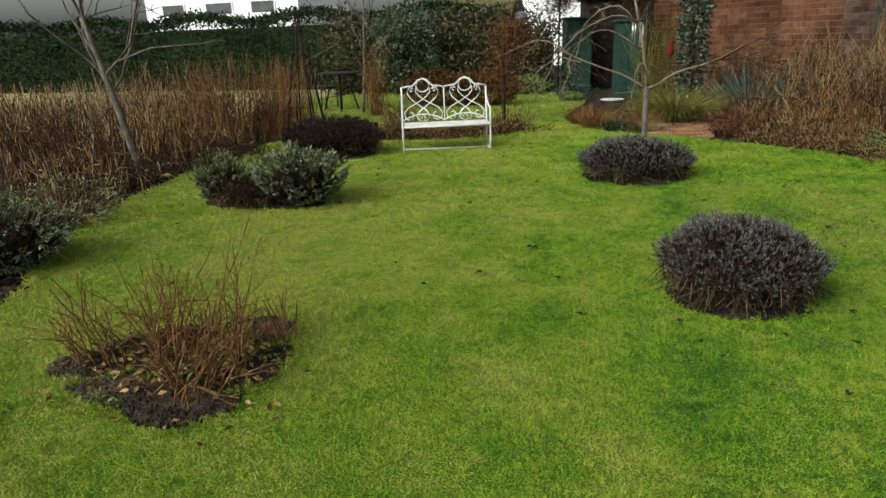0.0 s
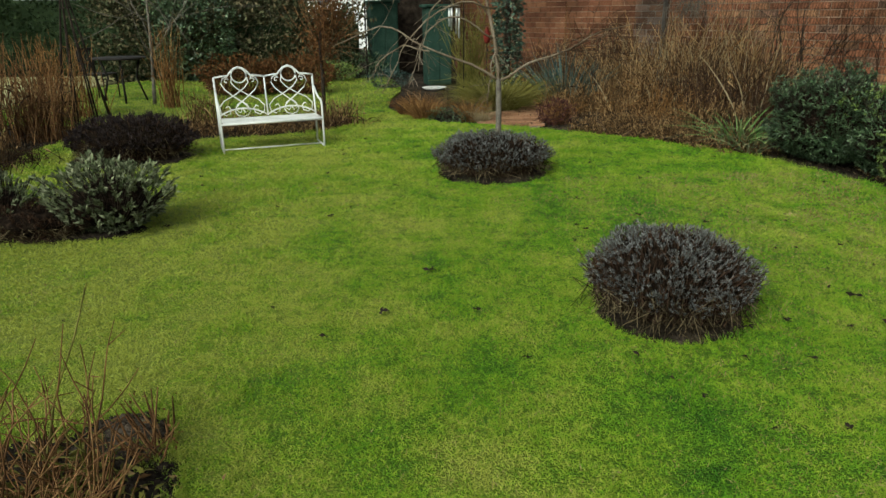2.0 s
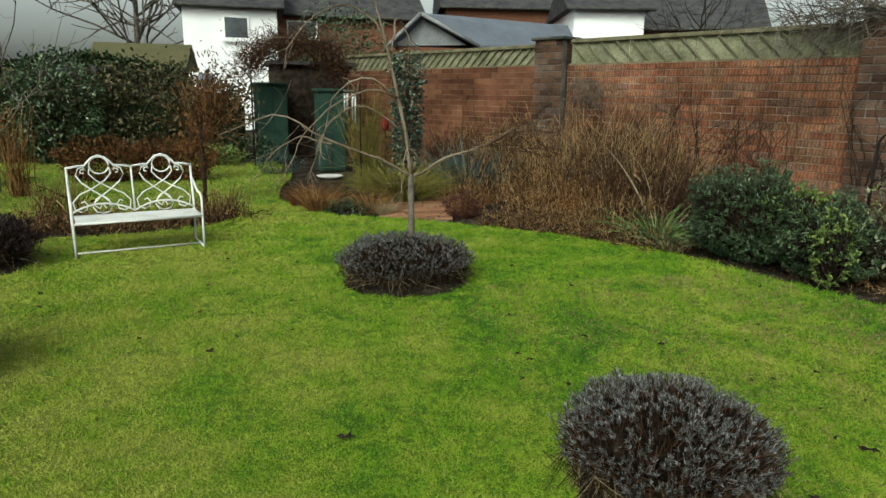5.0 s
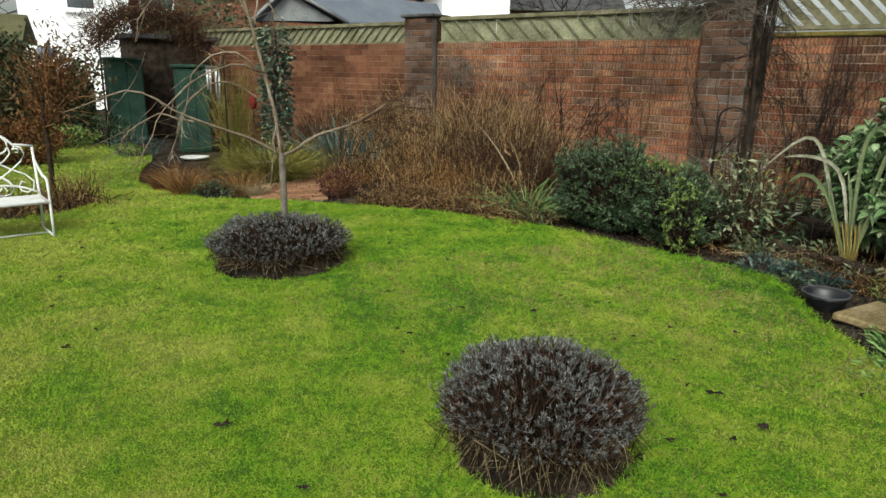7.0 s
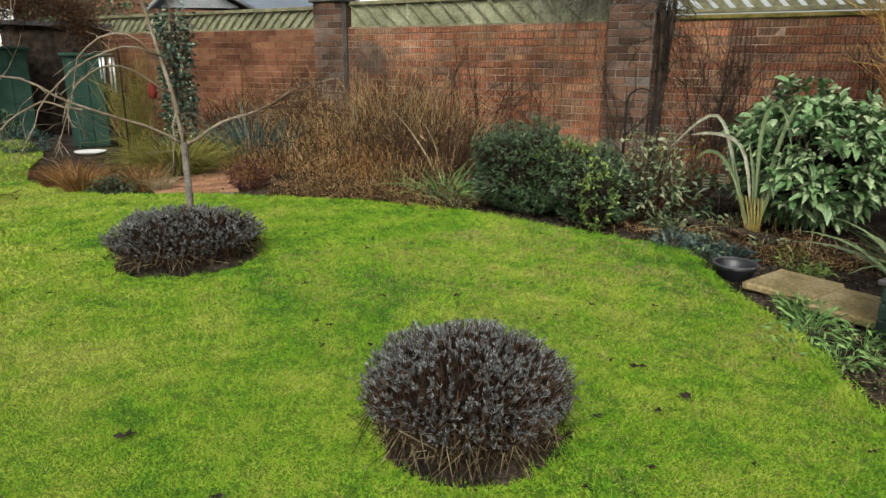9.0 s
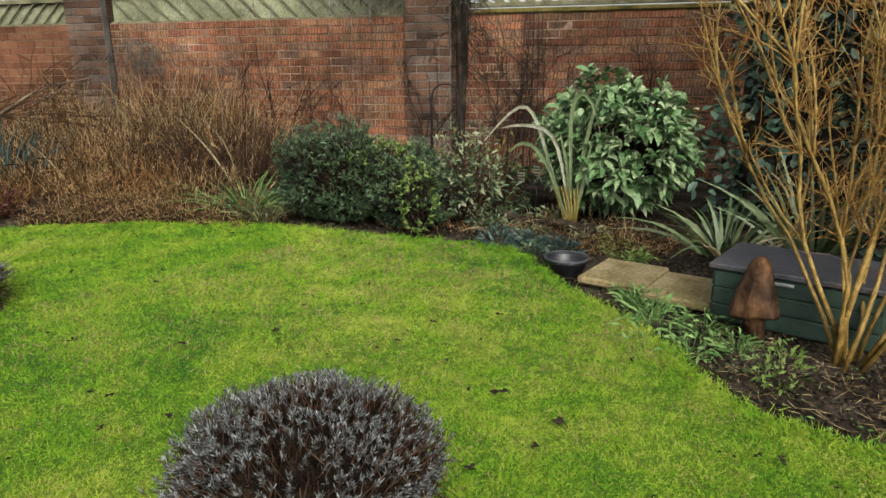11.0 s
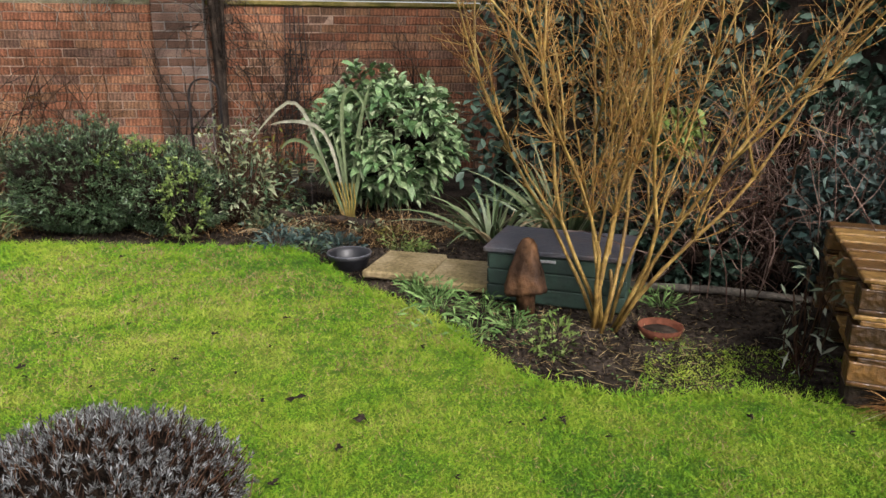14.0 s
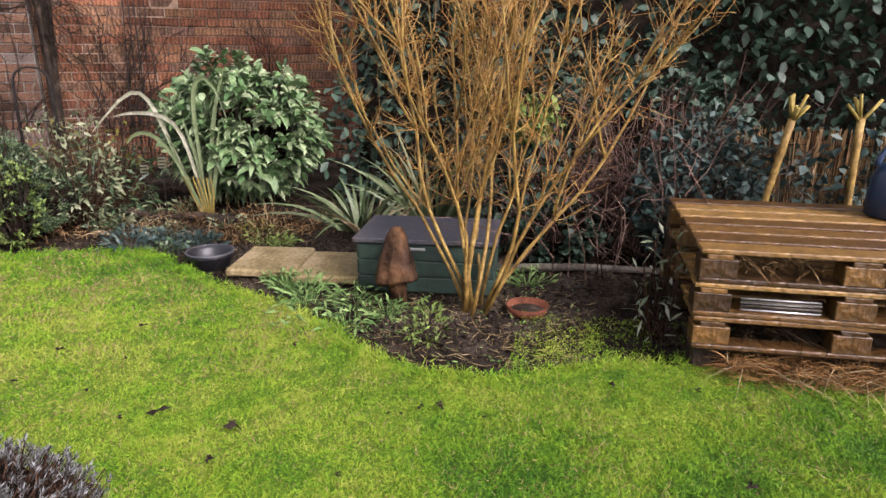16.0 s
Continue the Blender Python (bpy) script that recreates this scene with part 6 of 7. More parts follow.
# ---- willow ----
def willow():
    e = thing("golden_willow", 3.11, 2.85, -0.03, "multi-stemmed bare willow shrub with golden-yellow bark", "willow shrub")
    heads = [(-0.05, 0.33, 0.74, 0.014), (0.05, 0.24, 0.75, 0.013), (0.0, 0.08, 0.9, 0.018), (-0.12, 0.0, 0.85, 0.012), (0.08, -0.10, 0.8, 0.014), (0.0, -0.22, 0.8, 0.014), (0.02, -0.29, 0.75, 0.014), (0.06, -0.36, 0.74, 0.013), (0.28, 0.15, 0.8, 0.012), (0.22, -0.2, 0.8, 0.012), (0.2, 0.0, 0.9, 0.013), (-0.08, 0.15, 0.9, 0.012), (0.1, 0.32, 0.8, 0.011)]
    starts, dirs = [], []
    for dx, dy, up, r in heads:
        q = unit(np.array([dx, dy, up + 0.25]))
        p = np.array([dx * 0.12, dy * 0.16, 0.0]) + rng.normal(size=3) * [0.03, 0.022, 0]
        pts = [p]
        for i in range(10):
            q = unit(q + rng.normal(size=3) * 0.12 + [0, 0, 0.10 if i > 2 else -0.01])
            p = p + q * 0.2
            pts.append(p)
        part("stem", Geo().tube(pts, r * 0.86, r * 0.28, 7).mesh("stem", M_willow), e)
        for j in (3, 5, 7):
            side = unit(rng.normal(size=3) * [0.28, 0.26, 0.05] + [dx * 0.4, dy * 0.4, 0.85])
            a = pts[j]
            limb = [a]
            for i in range(6):
                side = unit(side + rng.normal(size=3) * 0.12 + [0, 0, 0.09])
                limb.append(limb[-1] + side * (0.13 + 0.06 * rng.random()))
            part("limb", Geo().tube(limb, r * 0.55, r * 0.2, 5).mesh("limb", M_willow), e)
            starts += limb[1:]
            dirs += [limb[k + 1] - limb[k] for k in range(6)]
        starts += pts[3:]
        dirs += [pts[k + 1] - pts[k] for k in range(2, 10)]
    P, D = np.repeat(np.array(starts), 6, 0), unit(np.repeat(np.array(dirs), 6, 0))
    D = D * 0.6 + rng.normal(size=P.shape) * [0.55, 0.55, 0.3] + [0, 0, 0.3]
    A, B, S = twigs(P, D, 0.06 + 0.32 * rng.random(len(P)) ** 1.8, 4, 0.2, 0.28, 0.05)
    part("twig_growth", sticks("twig_growth", A, B, 0.0022 * (1 - 0.5 * S), 0.0022 * (0.88 - 0.5 * S), M_willowtwig), e, "thin orange-yellow twigs")


willow()
for x, y, r, m, lf in ((2.74, 3.42, 0.12, M_weed, 0.035), (2.70, 3.62, 0.10, M_weed, 0.03), (3.0, 3.72, 0.14, M_weed, 0.03), (3.12, 3.5, 0.12, M_weed, 0.03), (2.95, 3.28, 0.10, M_weed, 0.025),
                       (3.2, 3.85, 0.12, M_weed, 0.03), (3.28, 3.98, 0.1, M_weed, 0.03), 
                       (3.6, 2.6, 0.14, M_weed, 0.03), (3.9, 4.9, 0.14, M_bluegreen, 0.05), (4.0, 5.2, 0.15, M_bluegreen, 0.05),
                       (4.1, 4.5, 0.12, M_lime, 0.02), (3.75, 5.35, 0.14, M_bluegreen, 0.04), (4.25, 5.75, 0.16, M_sage, 0.04)):
    rosette(x, y, r * (0.8 + 0.6 * rng.random()), int(7 + 14 * rng.random()), m, "small green leafy plant in the bed", lf, -0.025)
shrub("low_lime_plant", 2.66, 3.0, -0.02, 0.09, 0.1, 0.19, 150, 0.045, 0.016, M_lime, "small bushy lime-green plant at the bed edge", "small plant", 10, lift=0.7)

# ---- right-hand corner ----
shrub("bare_brown_shrub", 4.75, 2.1, -0.03, 0.75, 0.7, 1.5, 120, 0.06, 0.03, M_ivy, "tangled bare red-brown shrub in the corner", "shrub", 0)
e = thing("bare_brown_shrub", 4.4, 2.08, -0.03, "dense tangle of bare red-brown twigs in the corner", "shrub")
P = rng.normal(size=(150, 3)) * [0.28, 0.36, 0.0]
A, B, S = twigs(P, rng.normal(size=(150, 3)) * [0.4, 0.45, 0.1] + [-0.1, 0, 1], 0.8 + 0.7 * rng.random(150), 8, 0.24, 0.33)
part("twig_growth", sticks("twig_growth", A, B, 0.005 * (1 - 0.65 * S), 0.005 * (0.9 - 0.65 * S), M_twigpale), e)
for k in range(7):
    d = unit(np.array([0.3 * math.cos(k * 2.4) - 0.05, 0.4 * math.sin(k * 2.4), 1.0]))
    part("stem", Geo().tube(arch_line([(0.5 * d[0], 0.5 * d[1], 0), tuple(d * 0.5 + [0.5 * d[0], 0.5 * d[1], 0]), tuple(d * 1.15 + [0.3 * d[0], 0.7 * d[1], 0])], 9) + rng.normal(size=(9, 3)) * 0.008, 0.012, 0.005, 6).mesh("stem", M_twigbrown), e)
e = thing("dark_evergreen_hedge", 6.1, 1.25, -0.03, "tall dark glossy evergreen hedge closing the corner", "hedge")
n = 17000
P = np.stack([-0.3 + rng.normal(size=n) * 0.25, (rng.random(n) - 0.5) * 6.5, rng.random(n) * 4.4], 1)
P[:, 0] -= 0.25 * np.sin(P[:, 1] * 2.1) * np.sin(P[:, 2] * 2.3)
part("foliage", broad_leaves("foliage", P, rng.normal(size=P.shape) * 0.7 + [-0.8, 0, -0.1], 0.075 + 0.05 * rng.random(n), 0.065, M_ivy), e, kind="stuff")
part("core", Geo().box(-0.15, -3.2, 0, 0.5, 3.2, 4.2, 0.15).mesh("core", M_barkdark), e, "plain dark brown box filling the hedge")
shrub("holly_bush", 4.05, 1.62, -0.03, 0.25, 0.38, 1.0, 1700, 0.075, 0.045, M_bluegreen, "blue-green ivy leaves over the reed screen", "ivy", 60, spread=0.8)
shrub("ivy_clump", 4.02, 1.15, -0.03, 0.10, 0.3, 0.98, 330, 0.075, 0.055, M_bluegreen, "blue-green ivy trailing over the reed screen", "ivy", 30, spread=0.8)
shrub("ivy_clump", 4.02, 0.55, -0.03, 0.10, 0.3, 0.98, 330, 0.075, 0.055, M_bluegreen, "blue-green ivy trailing over the reed screen", "ivy", 30, spread=0.8)
shrub("ivy_clump", 4.3, 2.75, -0.03, 0.35, 0.35, 0.95, 900, 0.08, 0.06, M_ivy, "dark ivy climbing behind the willow", "ivy", 60, spread=0.8)
shrub("ivy_clump", 4.2, 2.65, 0.75, 0.16, 0.16, 0.25, 200, 0.07, 0.05, M_lime, "bright green leaves behind the willow", "ivy", 10, spread=0.8)
# dense dark growth, added here as ivy to block sky light from the corner
whorl_bush("ivy_mass", 4.95, 2.75, -0.03, 0.5, 0.55, 1.35, 420, 6, 0.075, 0.055, M_ivy, "dark ivy mass filling the shaded corner", "ivy", tilt=(0.6, 1.6), broad=True)
whorl_bush("ivy_mass", 5.1, 1.75, -0.03, 0.45, 0.6, 1.25, 380, 6, 0.075, 0.055, M_ivy, "dark ivy mass behind the bare shrub", "ivy", tilt=(0.6, 1.6), broad=True)
whorl_bush("ivy_mass", 4.15, 2.45, -0.03, 0.3, 0.3, 0.42, 190, 6, 0.06, 0.045, M_ivy, "low dark ivy over the shaded soil", "ivy", tilt=(0.6, 1.6), broad=True)
e = thing("reed_screen", 4.15, 0.9, -0.03, "brown reed screen fence behind the pallets", "reed screen")
A = np.stack([rng.normal(size=420) * 0.012, -1.4 + 1.95 * np.arange(420) / 420 + rng.normal(size=420) * 0.003, np.zeros(420)], 1)
part("reed_matting", sticks("reed_matting", A, A + np.stack([rng.normal(size=420) * 0.012, rng.normal(size=420) * 0.016, 0.82 + 0.09 * rng.random(420)], 1), 0.0034, 0.003, M_cane), e, kind="stuff")
for z in (0.25, 0.62, 0.8):
    part("wire", Geo().tube([(-0.012, -1.4, z), (-0.012, 0.55, z)], 0.003, sides=4).mesh("wire", M_iron), e)


def pollard(x, y, h, lean, n, label):
    e = thing("pollarded_stem", x, y, -0.03, label, "cut stems", "pollarded willow stems")
    part("trunk", Geo().tube(arch_line([(0, 0, 0), (lean[0] * 0.3, lean[1] * 0.5, h * 0.5), (lean[0], lean[1], h)], 8), 0.017, 0.021, 7).mesh("trunk", M_willow), e)
    for i in range(n):
        d = unit(rng.normal(size=3) * [0.42, 0.42, 0.0] + [0, 0, 1.0])
        p = np.array([lean[0], lean[1], h - 0.02])
        part("cut_shoot", Geo().tube([p, p + d * (0.09 + 0.07 * rng.random())], 0.010, 0.0095, 6).mesh("cut_shoot", M_strapbase), e)


pollard(3.75, 1.42, 0.98, (0.0, -0.17), 9, "yellow pollarded willow stems cut short at the top")
pollard(3.85, 0.86, 0.98, (0.0, 0.02), 6, "yellow pollarded willow stems cut short at the top")


# ---- pallet stack ----
def plank(l, w, h, material=M_pallet):
    return Geo().box(0, 0, 0, w, l, h, 0.004).mesh("plank", material)


def pallet(z, dx, dy, rz):
    """A wooden pallet 1.0 m deep (x) and 1.2 m long (y), 0.14 m high."""
    e = thing("pallet", 2.55 + dx, 0.66 + dy, z, "wet weathered wooden pallet in a stack", "pallet", "stacked pallets", rz)
    deck = plank(1.2, 0.115, 0.02)
    for i in range(7):
        o = part("deck_board", deck, e)
        o.location = (i * 0.1475, rng.normal() * 0.004, 0.12)
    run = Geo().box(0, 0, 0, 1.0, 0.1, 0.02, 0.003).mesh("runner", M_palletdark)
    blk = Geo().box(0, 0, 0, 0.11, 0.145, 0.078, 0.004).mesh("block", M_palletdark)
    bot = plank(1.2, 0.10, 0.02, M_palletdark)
    for y0 in (0.0, 0.5275, 1.055):
        o = part("runner", run, e)
        o.location = (0, y0 + 0.02, 0.099)
        for x0 in (0.0, 0.445, 0.89):
            o = part("block", blk, e)
            o.location = (x0, y0, 0.021)
    for x0 in (0.0, 0.45, 0.9):
        o = part("base_board", bot, e)
        o.location = (x0, 0, 0.0)
    return e


BASE = 0.115
for y0 in (0.68, 1.15, 1.68):
    for x0 in (2.62, 3.35):
        e = thing("support_block", x0, y0, -0.03, "dark rotten timber block under the pallets", "timber block", "pallet supports")
        part("block", Geo().box(0, 0, 0, 0.14, 0.16, BASE + 0.028, 0.012).mesh("block", M_barkdark), e)
for i, (dx, dy, rz) in enumerate(((0.01, 0.0, 0.8), (-0.01, 0.01, -0.5), (0.0, 0.0, 0.0))):
    pallet(BASE + i * 0.142, dx, dy, rz)
TOP = BASE + 3 * 0.142


def stuffing(z, y0, y1, material, n, label, name, l=0.16, w=0.006):
    e = thing(name, 2.6, (y0 + y1) / 2, z, label, "nest filling", "bug hotel filling")
    P = np.stack([0.03 + 0.3 * rng.random(n), (rng.random(n) - 0.5) * (y1 - y0), 0.005 + 0.06 * rng.random(n)], 1)
    D = rng.normal(size=(n, 3)) * [0.7, 0.8, 0.25] + [-0.45, 0, 0]
    part("straw_fill", blades("straw_fill", P, D, l * (0.5 + 0.7 * rng.random(n)), w, material, 0.5, 3), e)


stuffing(BASE + 0.284 + 0.022, 1.36, 1.70, M_straw, 220, "dry straw and twigs stuffed into the pallet", "straw_filling")
stuffing(BASE + 0.284 + 0.022, 0.85, 1.15, M_leaflitter, 220, "dry twigs stuffed into the pallet", "twig_filling")
stuffing(BASE + 0.022, 0.85, 1.70, M_leaflitter, 360, "dark leaves and twigs stuffed into the pallet", "leaf_filling")
for i in range(6):
    e = thing("bamboo_cane", 2.57, 1.38, BASE + 0.142 + 0.024 + 0.009 * i, "thin grey cane in the pallet gap", "cane", "canes in the pallet")
    part("cane", Geo().tube([(0.01 + 0.01 * (i % 2), 0, 0.004), (0.01 + 0.01 * (i % 2), 0.30, 0.004)], 0.0042, sides=6).mesh("cane", M_metal if i in (0, 3, 5) else M_barkgrey), e)
e = thing("straw_heap", 2.58, 1.35, -0.02, "heap of dry straw under the pallets", "straw")
P = np.stack([rng.normal(size=1500) * 0.05, (rng.random(1500) - 0.5) * 0.75, 0.01 + 0.10 * rng.random(1500)], 1)
part("straw_fill", blades("straw_fill", P, rng.normal(size=(len(P), 3)) * [0.7, 1, 0.3], 0.12, 0.0035, M_golden, 0.4, 3), e)
P = np.stack([-0.05 + rng.normal(size=60) * 0.05, (rng.random(60) - 0.5) * 0.8, 0.04 + 0.07 * rng.random(60)], 1)
part("loose_straw", blades("loose_straw", P, rng.normal(size=(60, 3)) * [0.6, 1, 0.25] + [-0.3, 0, 0], 0.2, 0.004, M_paleStraw, 0.5, 3), e, "loose pale straws sticking out", "stuff")


def watering_can(x, y, z):
    e = thing("watering_can", x, y, z, "dark blue plastic watering can on the pallets", "watering can", rz=-80)
    part("body", Geo().lathe([(0.10, 0.0), (0.125, 0.01), (0.125, 0.10), (0.115, 0.2), (0.085, 0.25), (0.06, 0.255)], 24).mesh("body", M_can), e)
    part("spout", Geo().tube([(0.11, 0, 0.05), (0.2, 0, 0.14), (0.30, 0, 0.29)], 0.03, 0.018, 10).mesh("spout", M_can), e)
    t = np.linspace(0, math.pi, 12)
    part("handle", Geo().tube([(-0.02 - 0.10 * math.cos(a), 0, 0.24 + 0.10 * math.sin(a)) for a in t], 0.014, sides=8).mesh("handle", M_can), e)


watering_can(3.30, 0.875, TOP)

shrub("variegated_fern", 2.93, 1.96, -0.03, 0.07, 0.10, 0.62, 70, 0.08, 0.016, M_variegated, "pale-edged straggly leaves beside the pallets", "plant", 24, M_twigbrown, spread=0.9)


def plaque(x, y, z, rz):
    e = thing("garden_plaque", x, y, -0.03, "small black and white patterned plaque on a thin stake", "garden ornament", "patterned plaques", rz)
    part("stake", Geo().tube([(0, 0, 0), (0, 0, z)], 0.004, sides=5).mesh("stake", M_iron), e)
    part("plate", Geo().box(-0.03, -0.006, z, 0.03, 0.006, z + 0.10, 0.003).mesh("plate", M_infill), e)
    for k in range(4):
        part("bar", Geo().box(-0.03 + 0.008 * (k % 2), -0.010, z + 0.012 + 0.026 * k, 0.022 + 0.008 * (k % 2), -0.0065, z + 0.024 + 0.026 * k).mesh("bar", M_iron), e, "black bar")


plaque(4.62, 5.62, 0.42, -62)
plaque(4.72, 5.86, 0.33, -58)

# a log and sticks on the bare soil
e = thing("log", 3.85, 2.35, 0.0, "grey fallen branch lying on the soil", "log", rz=-80)
part("log", Geo().tube([(-0.5, 0, 0.0), (0, 0.02, 0.01), (0.6, -0.02, 0.0)], 0.03, 0.02, 7).mesh("log", M_barkgrey), e)
e = thing("log", 4.45, 5.55, 0.02, "rotten log lying in the bed", "log", rz=95)
part("log", Geo().tube([(-0.6, 0.03, 0.0), (-0.3, -0.02, 0.02), (0, 0.03, 0.01), (0.25, 0.0, 0.04), (0.5, -0.04, 0.03)], 0.04, 0.022, 7).mesh("log", M_barkdark), e)


def litter(name, x0, y0, x1, y1, n, material, label, size=0.04, wide=0.4):
    P2 = np.stack([x0 + (x1 - x0) * rng.random(n), y0 + (y1 - y0) * rng.random(n)], 1)
    P2 = P2[~inside(P2, ring)]
    m = len(P2)
    P3 = np.concatenate([P2, -0.024 + 0.02 * rng.random((m, 1))], 1)
    o = new(name, leaves(name, P3, rng.normal(size=(m, 3)) * [1, 1, 0.22], size * (0.5 + rng.random(m)), size * wide, material))
    tagged(o, label, "litter", kind="stuff")


litter("leaf_litter", 2.2, 2.0, 6.0, 9.5, 16000, M_leaflitter, "dead leaves over the bed soil", 0.022)
litter("straw_litter", 2.2, 2.0, 6.0, 9.5, 4200, M_thatch, "dry grass and straw over the bed soil", 0.06, 0.05)
litter("leaf_litter", -6.5, 3.0, -3.0, 10.4, 5000, M_leaflitter, "dead leaves over the border soil", 0.06)
litter("leaf_litter", -4.5, 8.6, 3.0, 12.5, 5000, M_leaflitter, "dead leaves over the border soil", 0.06)
litter("straw_litter", 2.3, 2.25, 3.3, 3.5, 620, M_thatch, "dry grass bits over the bare soil", 0.07, 0.05)
litter("green_weeds", 2.3, 2.25, 3.5, 3.3, 260, M_weed, "scattered green weeds over the bare soil", 0.024)
litter("green_weeds", 2.5, 3.1, 3.4, 4.1, 420, M_weed, "small green weeds over the bed soil", 0.026)


def clods(name, cx, cy, rx, ry, n, size, z, label, off_lawn=True):
    """Crumbs of soil, each an uneven eight-sided lump."""
    P2 = np.stack([cx + rng.uniform(-rx, rx, n), cy + rng.uniform(-ry, ry, n)], 1)
    P2 = P2[~inside(P2, ring)] if off_lawn else P2[((P2[:, 0] - cx) / rx) ** 2 + ((P2[:, 1] - cy) / ry) ** 2 < 1]
    m = len(P2)
    r = size * (0.35 + rng.random((m, 1, 1)) ** 2)
    corner = np.array([(1, 0, 0), (-1, 0, 0), (0, 1, 0), (0, -1, 0), (0, 0, 0.8), (0, 0, -0.5)])[None] * (0.7 + 0.6 * rng.random((m, 6, 1))) + rng.normal(size=(m, 6, 3)) * 0.2
    v = (np.concatenate([P2, np.full((m, 1), z)], 1)[:, None] + corner * r).reshape(-1, 3)
    f = ((np.arange(m) * 6)[:, None, None] + np.array([(0, 2, 4), (2, 1, 4), (1, 3, 4), (3, 0, 4), (2, 0, 5), (1, 2, 5), (3, 1, 5), (0, 3, 5)])[None]).reshape(-1, 3)
    tagged(new(name, quick_mesh(name, v, f, M_soil)), label, "soil", kind="stuff")


clods("soil_crumbs", 3.9, 4.5, 1.8, 2.9, 16000, 0.022, -0.028, "crumbled dark soil of the bed")
clods("soil_crumbs", -4.3, 5.5, 1.3, 3.5, 5000, 0.03, -0.028, "crumbled dark soil of the border")
for cx, cy, rx, ry in SOIL_SPOTS:
    clods("soil_crumbs", cx, cy, rx * 0.97, ry * 0.97, 900, 0.014, 0.012, "crumbled dark soil round the plants", False)

# ragged turf edge
seg = np.roll(ring, -1, 0) - ring
pick = rng.integers(0, len(ring), 26000)
edge = ring[pick] + seg[pick] * rng.random((26000, 1)) + rng.normal(size=(26000, 2)) * 0.028
edge = edge[(edge[:, 1] > 1.5) & (edge[:, 1] < 11)]
turf("edge_grass", edge, 0.028, 0.005, "longer ragged grass along the lawn edge", False)
rim = []
for cx, cy, rx, ry in SOIL_SPOTS:
    t = rng.random(2200) * 2 * math.pi
    k = 1 + rng.normal(size=2200) * 0.045
    rim.append(np.stack([cx + np.cos(t) * rx * k, cy + np.sin(t) * ry * k], 1))
turf("edge_grass", np.concatenate(rim), 0.022, 0.004, "longer ragged grass round the soil patches", False)
n = 42000
moss = np.stack([2.1 + 1.0 * rng.random(n), 1.5 + 1.1 * rng.random(n)], 1)
moss = moss[rng.random(n) < clumps(moss, 0.09, 6) ** 1.5]
moss = moss[rng.random(len(moss)) < np.clip(1.1 - (moss[:, 0] - 2.3) * 1.1, 0, 1)]
turf("moss", moss[~inside(moss, ring)], 0.009, 0.0032, "thin moss and grass creeping over bare soil", False)


def lawn_leaf(x, y, s, k):
    e = thing("fallen_leaf", x, y, 0.022, "dark curled dead leaf on the lawn", "leaf", "fallen leaves on the lawn", rz=k * 70)
    part("blade", leaves("blade", [(0, 0, 0), (0, 0, 0.004), (0.01, 0, 0)], [(1, 0, 0.1), (0.6, 0.8, 0.15), (-0.8, 0.3, 0.1)], s, s * 0.5, M_barkdark), e)


for k in range(70):
    p = rng.random(2) * [6.2, 6.2] + [-3.2, 2.6]
    if inside(p[None], ring)[0]:
        lawn_leaf(p[0], p[1], 0.018 + 0.02 * rng.random(), k)
for k, (x, y) in enumerate(((-0.34, 4.28), (1.757, 3.477), (1.80, 3.81), (1.10, 3.50), (-0.578, 3.76))):
    lawn_leaf(x, y, 0.05, k)


for k in range(46):
    p = rng.random(2) * [2.2, 3.6] + [0.4, 1.5]
    if inside(p[None], ring)[0] and math.hypot(p[0] - 0.81, p[1] - 3.74) > 0.5:
        lawn_leaf(p[0], p[1], 0.014 + 0.022 * rng.random(), k + 3)


e = thing("bird_feeder", -2.42, 16.3, -0.02, "pale blue bird feeder on a thin pole", "bird feeder")
part("pole", Geo().tube([(0, 0, 0), (0, 0, 1.62)], 0.012, sides=5).mesh("pole", M_barkdark), e)
part("dish", Geo().lathe([(0.02, 1.6), (0.13, 1.64), (0.15, 1.72), (0.13, 1.80), (0.02, 1.84)], 18).mesh("dish", M_slate), e)

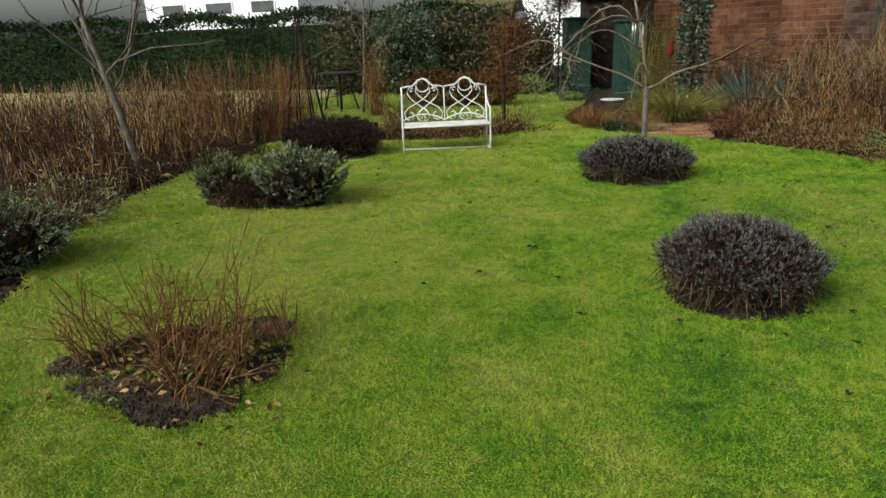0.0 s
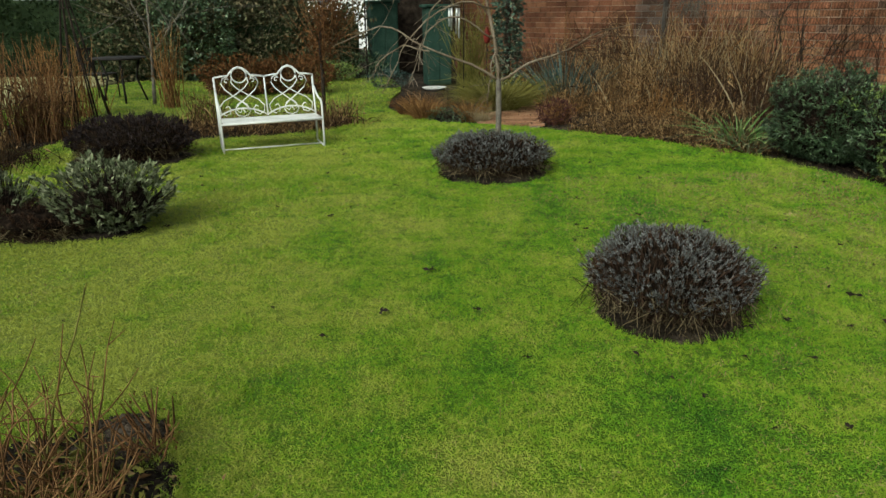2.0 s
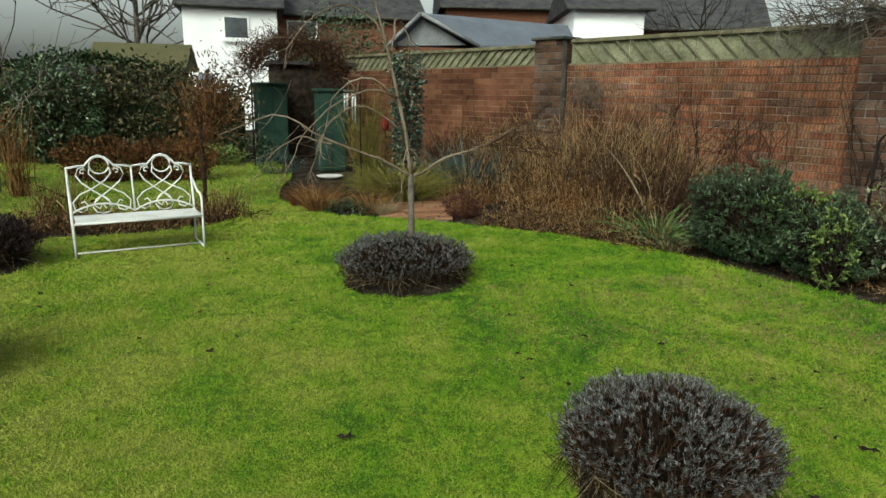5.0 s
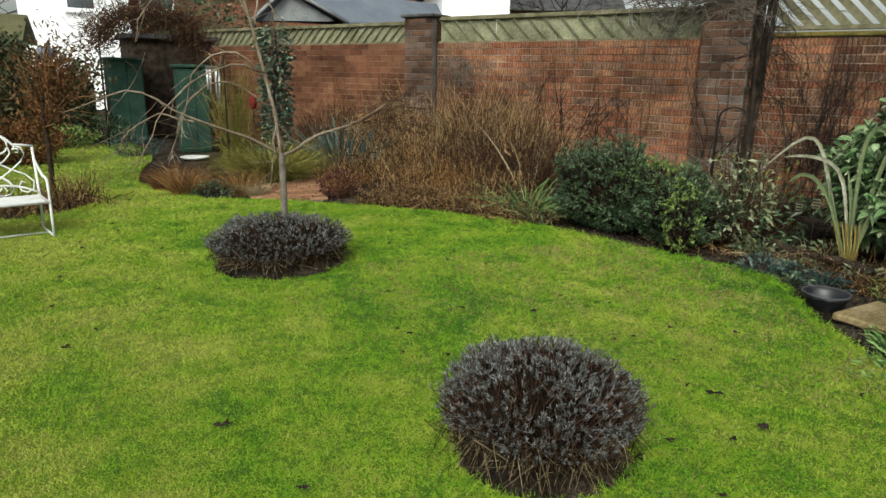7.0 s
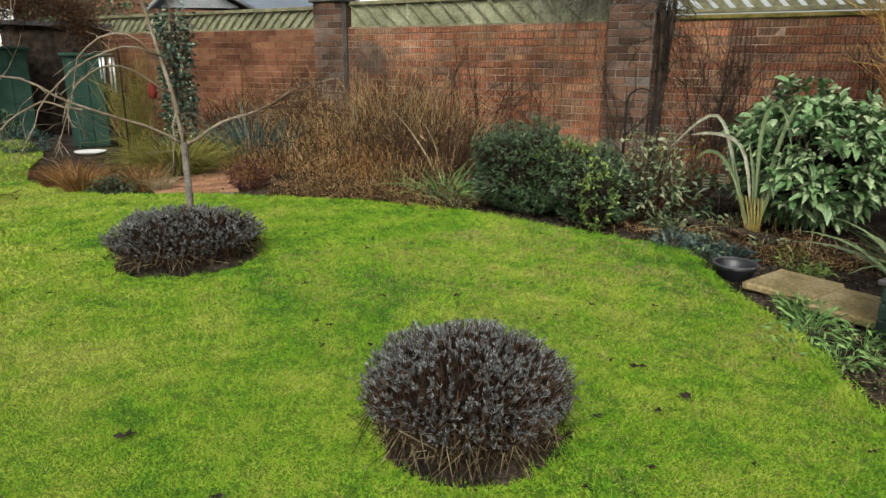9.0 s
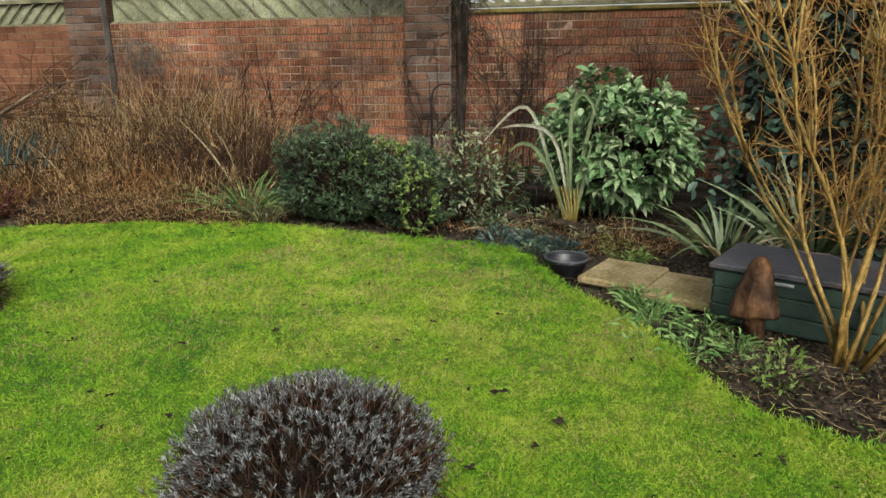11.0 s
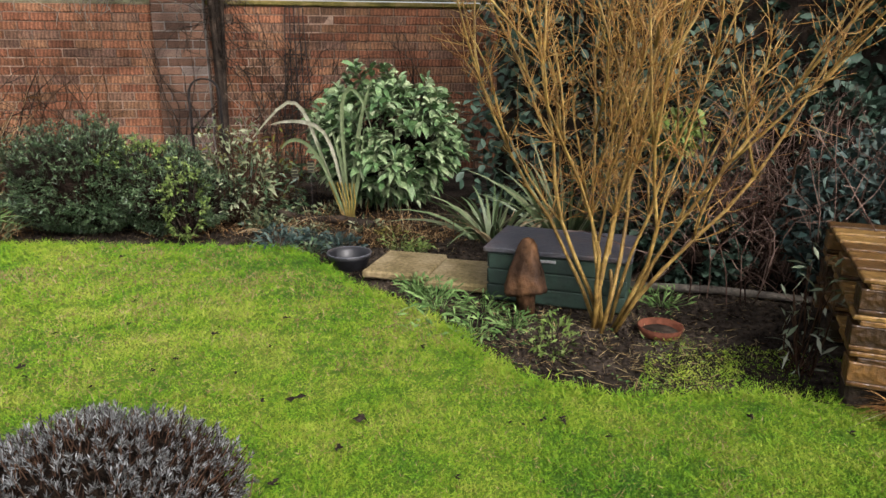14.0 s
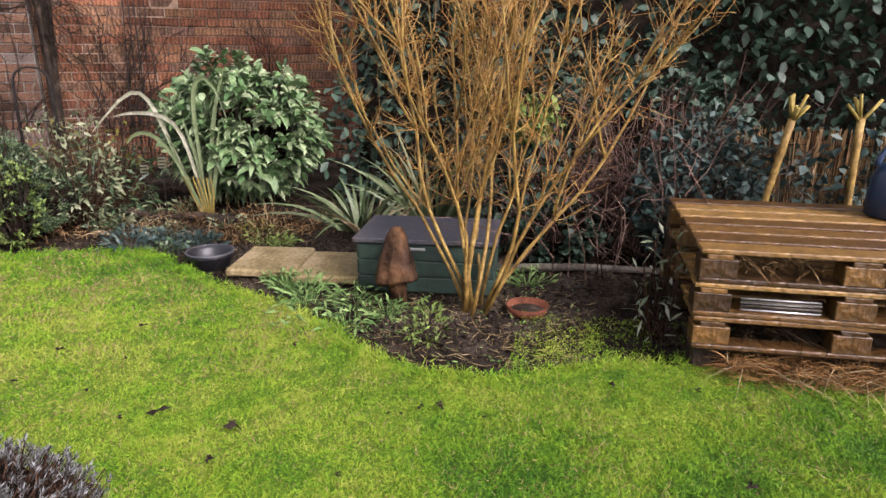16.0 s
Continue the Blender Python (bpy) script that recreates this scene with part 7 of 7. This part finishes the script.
# ---- houses beyond ----
def house(name, x, y, w, d, h, rh, rz, m_wall, m_roof, label, windows=(), hip=False):
    e = thing(name, x, y, -0.03, label, "house", rz=rz)
    part("wall", Geo().box(-w / 2, -d / 2, 0, w / 2, d / 2, h).mesh("wall", m_wall), e)
    ov = 0.3
    v = [(-w / 2 - ov, -d / 2 - ov, h), (w / 2 + ov, -d / 2 - ov, h), (w / 2 + ov, d / 2 + ov, h), (-w / 2 - ov, d / 2 + ov, h), (-w / 2 - ov, 0, h + rh), (w / 2 + ov, 0, h + rh)]
    part("roof", Geo().add(v, [(0, 1, 5, 4), (2, 3, 4, 5), (0, 4, 3), (1, 2, 5), (3, 2, 1, 0)]).mesh("roof", m_roof), e)
    part("gutter", Geo().tube([(-w / 2 - ov, -d / 2 - ov - 0.04, h - 0.02), (w / 2 + ov, -d / 2 - ov - 0.04, h - 0.02)], 0.06, sides=6).mesh("gutter", M_cap), e)
    for wx, wz, ww, wh in windows:
        win = part("window", Geo().box(wx - ww / 2 - 0.08, -d / 2 - 0.06, wz - wh / 2 - 0.08, wx + ww / 2 + 0.08, -d / 2 - 0.005, wz + wh / 2 + 0.08, 0.01).mesh("window", M_render), e, "white window frame")
        part("pane", Geo().box(wx - ww / 2, -d / 2 - 0.075, wz - wh / 2, wx + ww / 2, -d / 2 - 0.062, wz + wh / 2).mesh("pane", M_glass), win)
        part("sill", Geo().box(wx - ww / 2 - 0.15, -d / 2 - 0.16, wz - wh / 2 - 0.16, wx + ww / 2 + 0.15, -d / 2 - 0.062, wz - wh / 2 - 0.10).mesh("sill", M_render), win)
    return e


house("white_house", -3.4, 33, 3.55, 6, 4.75, 1.6, 4, M_render, M_roof, "white rendered house with a dark roof", ((0.2, 3.97, 0.85, 0.75),))
house("brick_house", 1.3, 37, 7.0, 7, 4.9, 2.4, 4, M_redwall, M_roof, "brick house with a dark tiled roof", ((-2.0, 4.3, 1.2, 0.6),))
house("brick_house", 9.0, 36, 5.0, 8, 5.4, 2.5, -8, M_redwall, M_roof, "red brick house beyond the wall")
house("white_house", 11.2, 28, 2.6, 5, 4.7, 1.2, -12, M_render, M_roof, "white rendered gable house beyond the wall")
house("brick_house", 16.0, 30, 6.0, 6, 4.3, 2.2, -25, M_redwall, M_roof, "brick house with a grey tiled roof beyond the wall")
house("white_house", -19.5, 33, 8.5, 6, 4.6, 2.0, 0, M_render, M_roof, "long white rendered house beyond the hedge", ((-2.6, 3.0, 1.2, 0.5), (0.0, 3.0, 1.4, 0.5), (2.4, 3.0, 1.2, 0.5)))
house("summerhouse", -5.4, 25.0, 2.3, 2.0, 2.15, 0.8, 0, M_shed, M_hedgebrown, "low summerhouse with a brown mossy roof beyond the hedge")
e = thing("garage", 3.3, 24.0, -0.03, "low garage with a grey sheet roof and boarded gable", "garage")
part("wall", Geo().prism([(-0.9, 0.05), (1.6, 0.05), (7.1, 2.1), (6.2, 5.0), (-0.9, 3.6)], 0, 3.05).mesh("wall", M_redwall), e)
part("gable", Geo().add([(-0.85, 0, 3.05), (1.6, 0, 3.15), (0.0, 0, 4.0), (-0.85, 0.1, 3.05), (1.6, 0.1, 3.15), (0, 0.1, 4.0)], [(0, 1, 2), (3, 5, 4), (0, 3, 4, 1), (1, 4, 5, 2), (2, 5, 3, 0)]).mesh("gable", M_gableboard), e, "grey boarded gable end")
part("roof", Geo().add([(0, -0.25, 4.08), (6.6, 3.2, 4.25), (7.5, 1.9, 3.45), (1.9, -0.25, 3.14), (-1.1, -0.25, 3.0), (5.4, 5.2, 3.1), (0, -0.25, 3.98), (1.9, -0.25, 3.04), (7.5, 1.9, 3.35)],
                       [(0, 3, 2, 1), (0, 1, 5, 4), (3, 7, 8, 2)]).mesh("roof", M_slate), e)
for a, b in (((0, -0.3, 4.06), (1.95, -0.3, 3.1)), ((0, -0.3, 4.06), (-1.15, -0.3, 2.96))):
    part("bargeboard", Geo().tube([a, b], 0.07, sides=4).mesh("bargeboard", M_gableboard), e)
shrub("evergreen_hedge_top", 0.8, 24.0, 0.0, 1.7, 1.0, 4.3, 5000, 0.13, 0.08, M_ever, "dark ivy-clad tree in front of the brick house", "tree", 60)
bare_tree("bare_tree", -9.0, 40, 0, 9.5, (0.2, 0), 0.2, M_barkgrey, "tall bare winter tree beyond the houses", 7, 0.55, 0.6, 0.4, 14)
bare_tree("bare_tree", 13.0, 24, 0, 5.2, (0.2, 0), 0.08, M_barkdark, "bare winter tree behind the wall", 7, 0.5, 0.6, 0.4, 12)
bare_tree("bare_tree", 9.5, 13.5, 0, 3.6, (0.2, 0), 0.06, M_twigbrown, "bare shrub showing over the wall", 7, 0.5, 0.7, 0.4, 14)
bare_tree("bare_tree", 8.4, 11.6, 0, 3.3, (0.2, 0), 0.05, M_twigbrown, "bare shrub showing over the wall", 7, 0.5, 0.8, 0.4, 14)

# ---- bricks, last ----
brick_run(wall_2, 0.0, 4.3, 20, -0.002)
brick_run(wall_3, 0.0, 4.6, 20, -0.002)
brick_run(wall_3, 4.62, 7.9, 20, -0.002, False)
brick_run(wall_1, 0.0, 7.6, 20, -0.002, False)
for p, rows in ((pillar_1, 24), (pillar_2, 25)):
    brick_run(p, 0.0, 0.59, rows, 0.0, True, 0, P_FULL, P_HALF)
    side = Geo()
    for r in range(rows):
        side.box(0.53, 0.115, r * COURSE + 0.006, 0.6, 0.24 if r % 2 else 0.39, r * COURSE + COURSE - 0.006)
        side.box(0.0, 0.115, r * COURSE + 0.006, 0.07, 0.24 if r % 2 else 0.39, r * COURSE + COURSE - 0.006)
    part("side_bricks", side.mesh("side_bricks", M_pillar), p, kind="stuff")
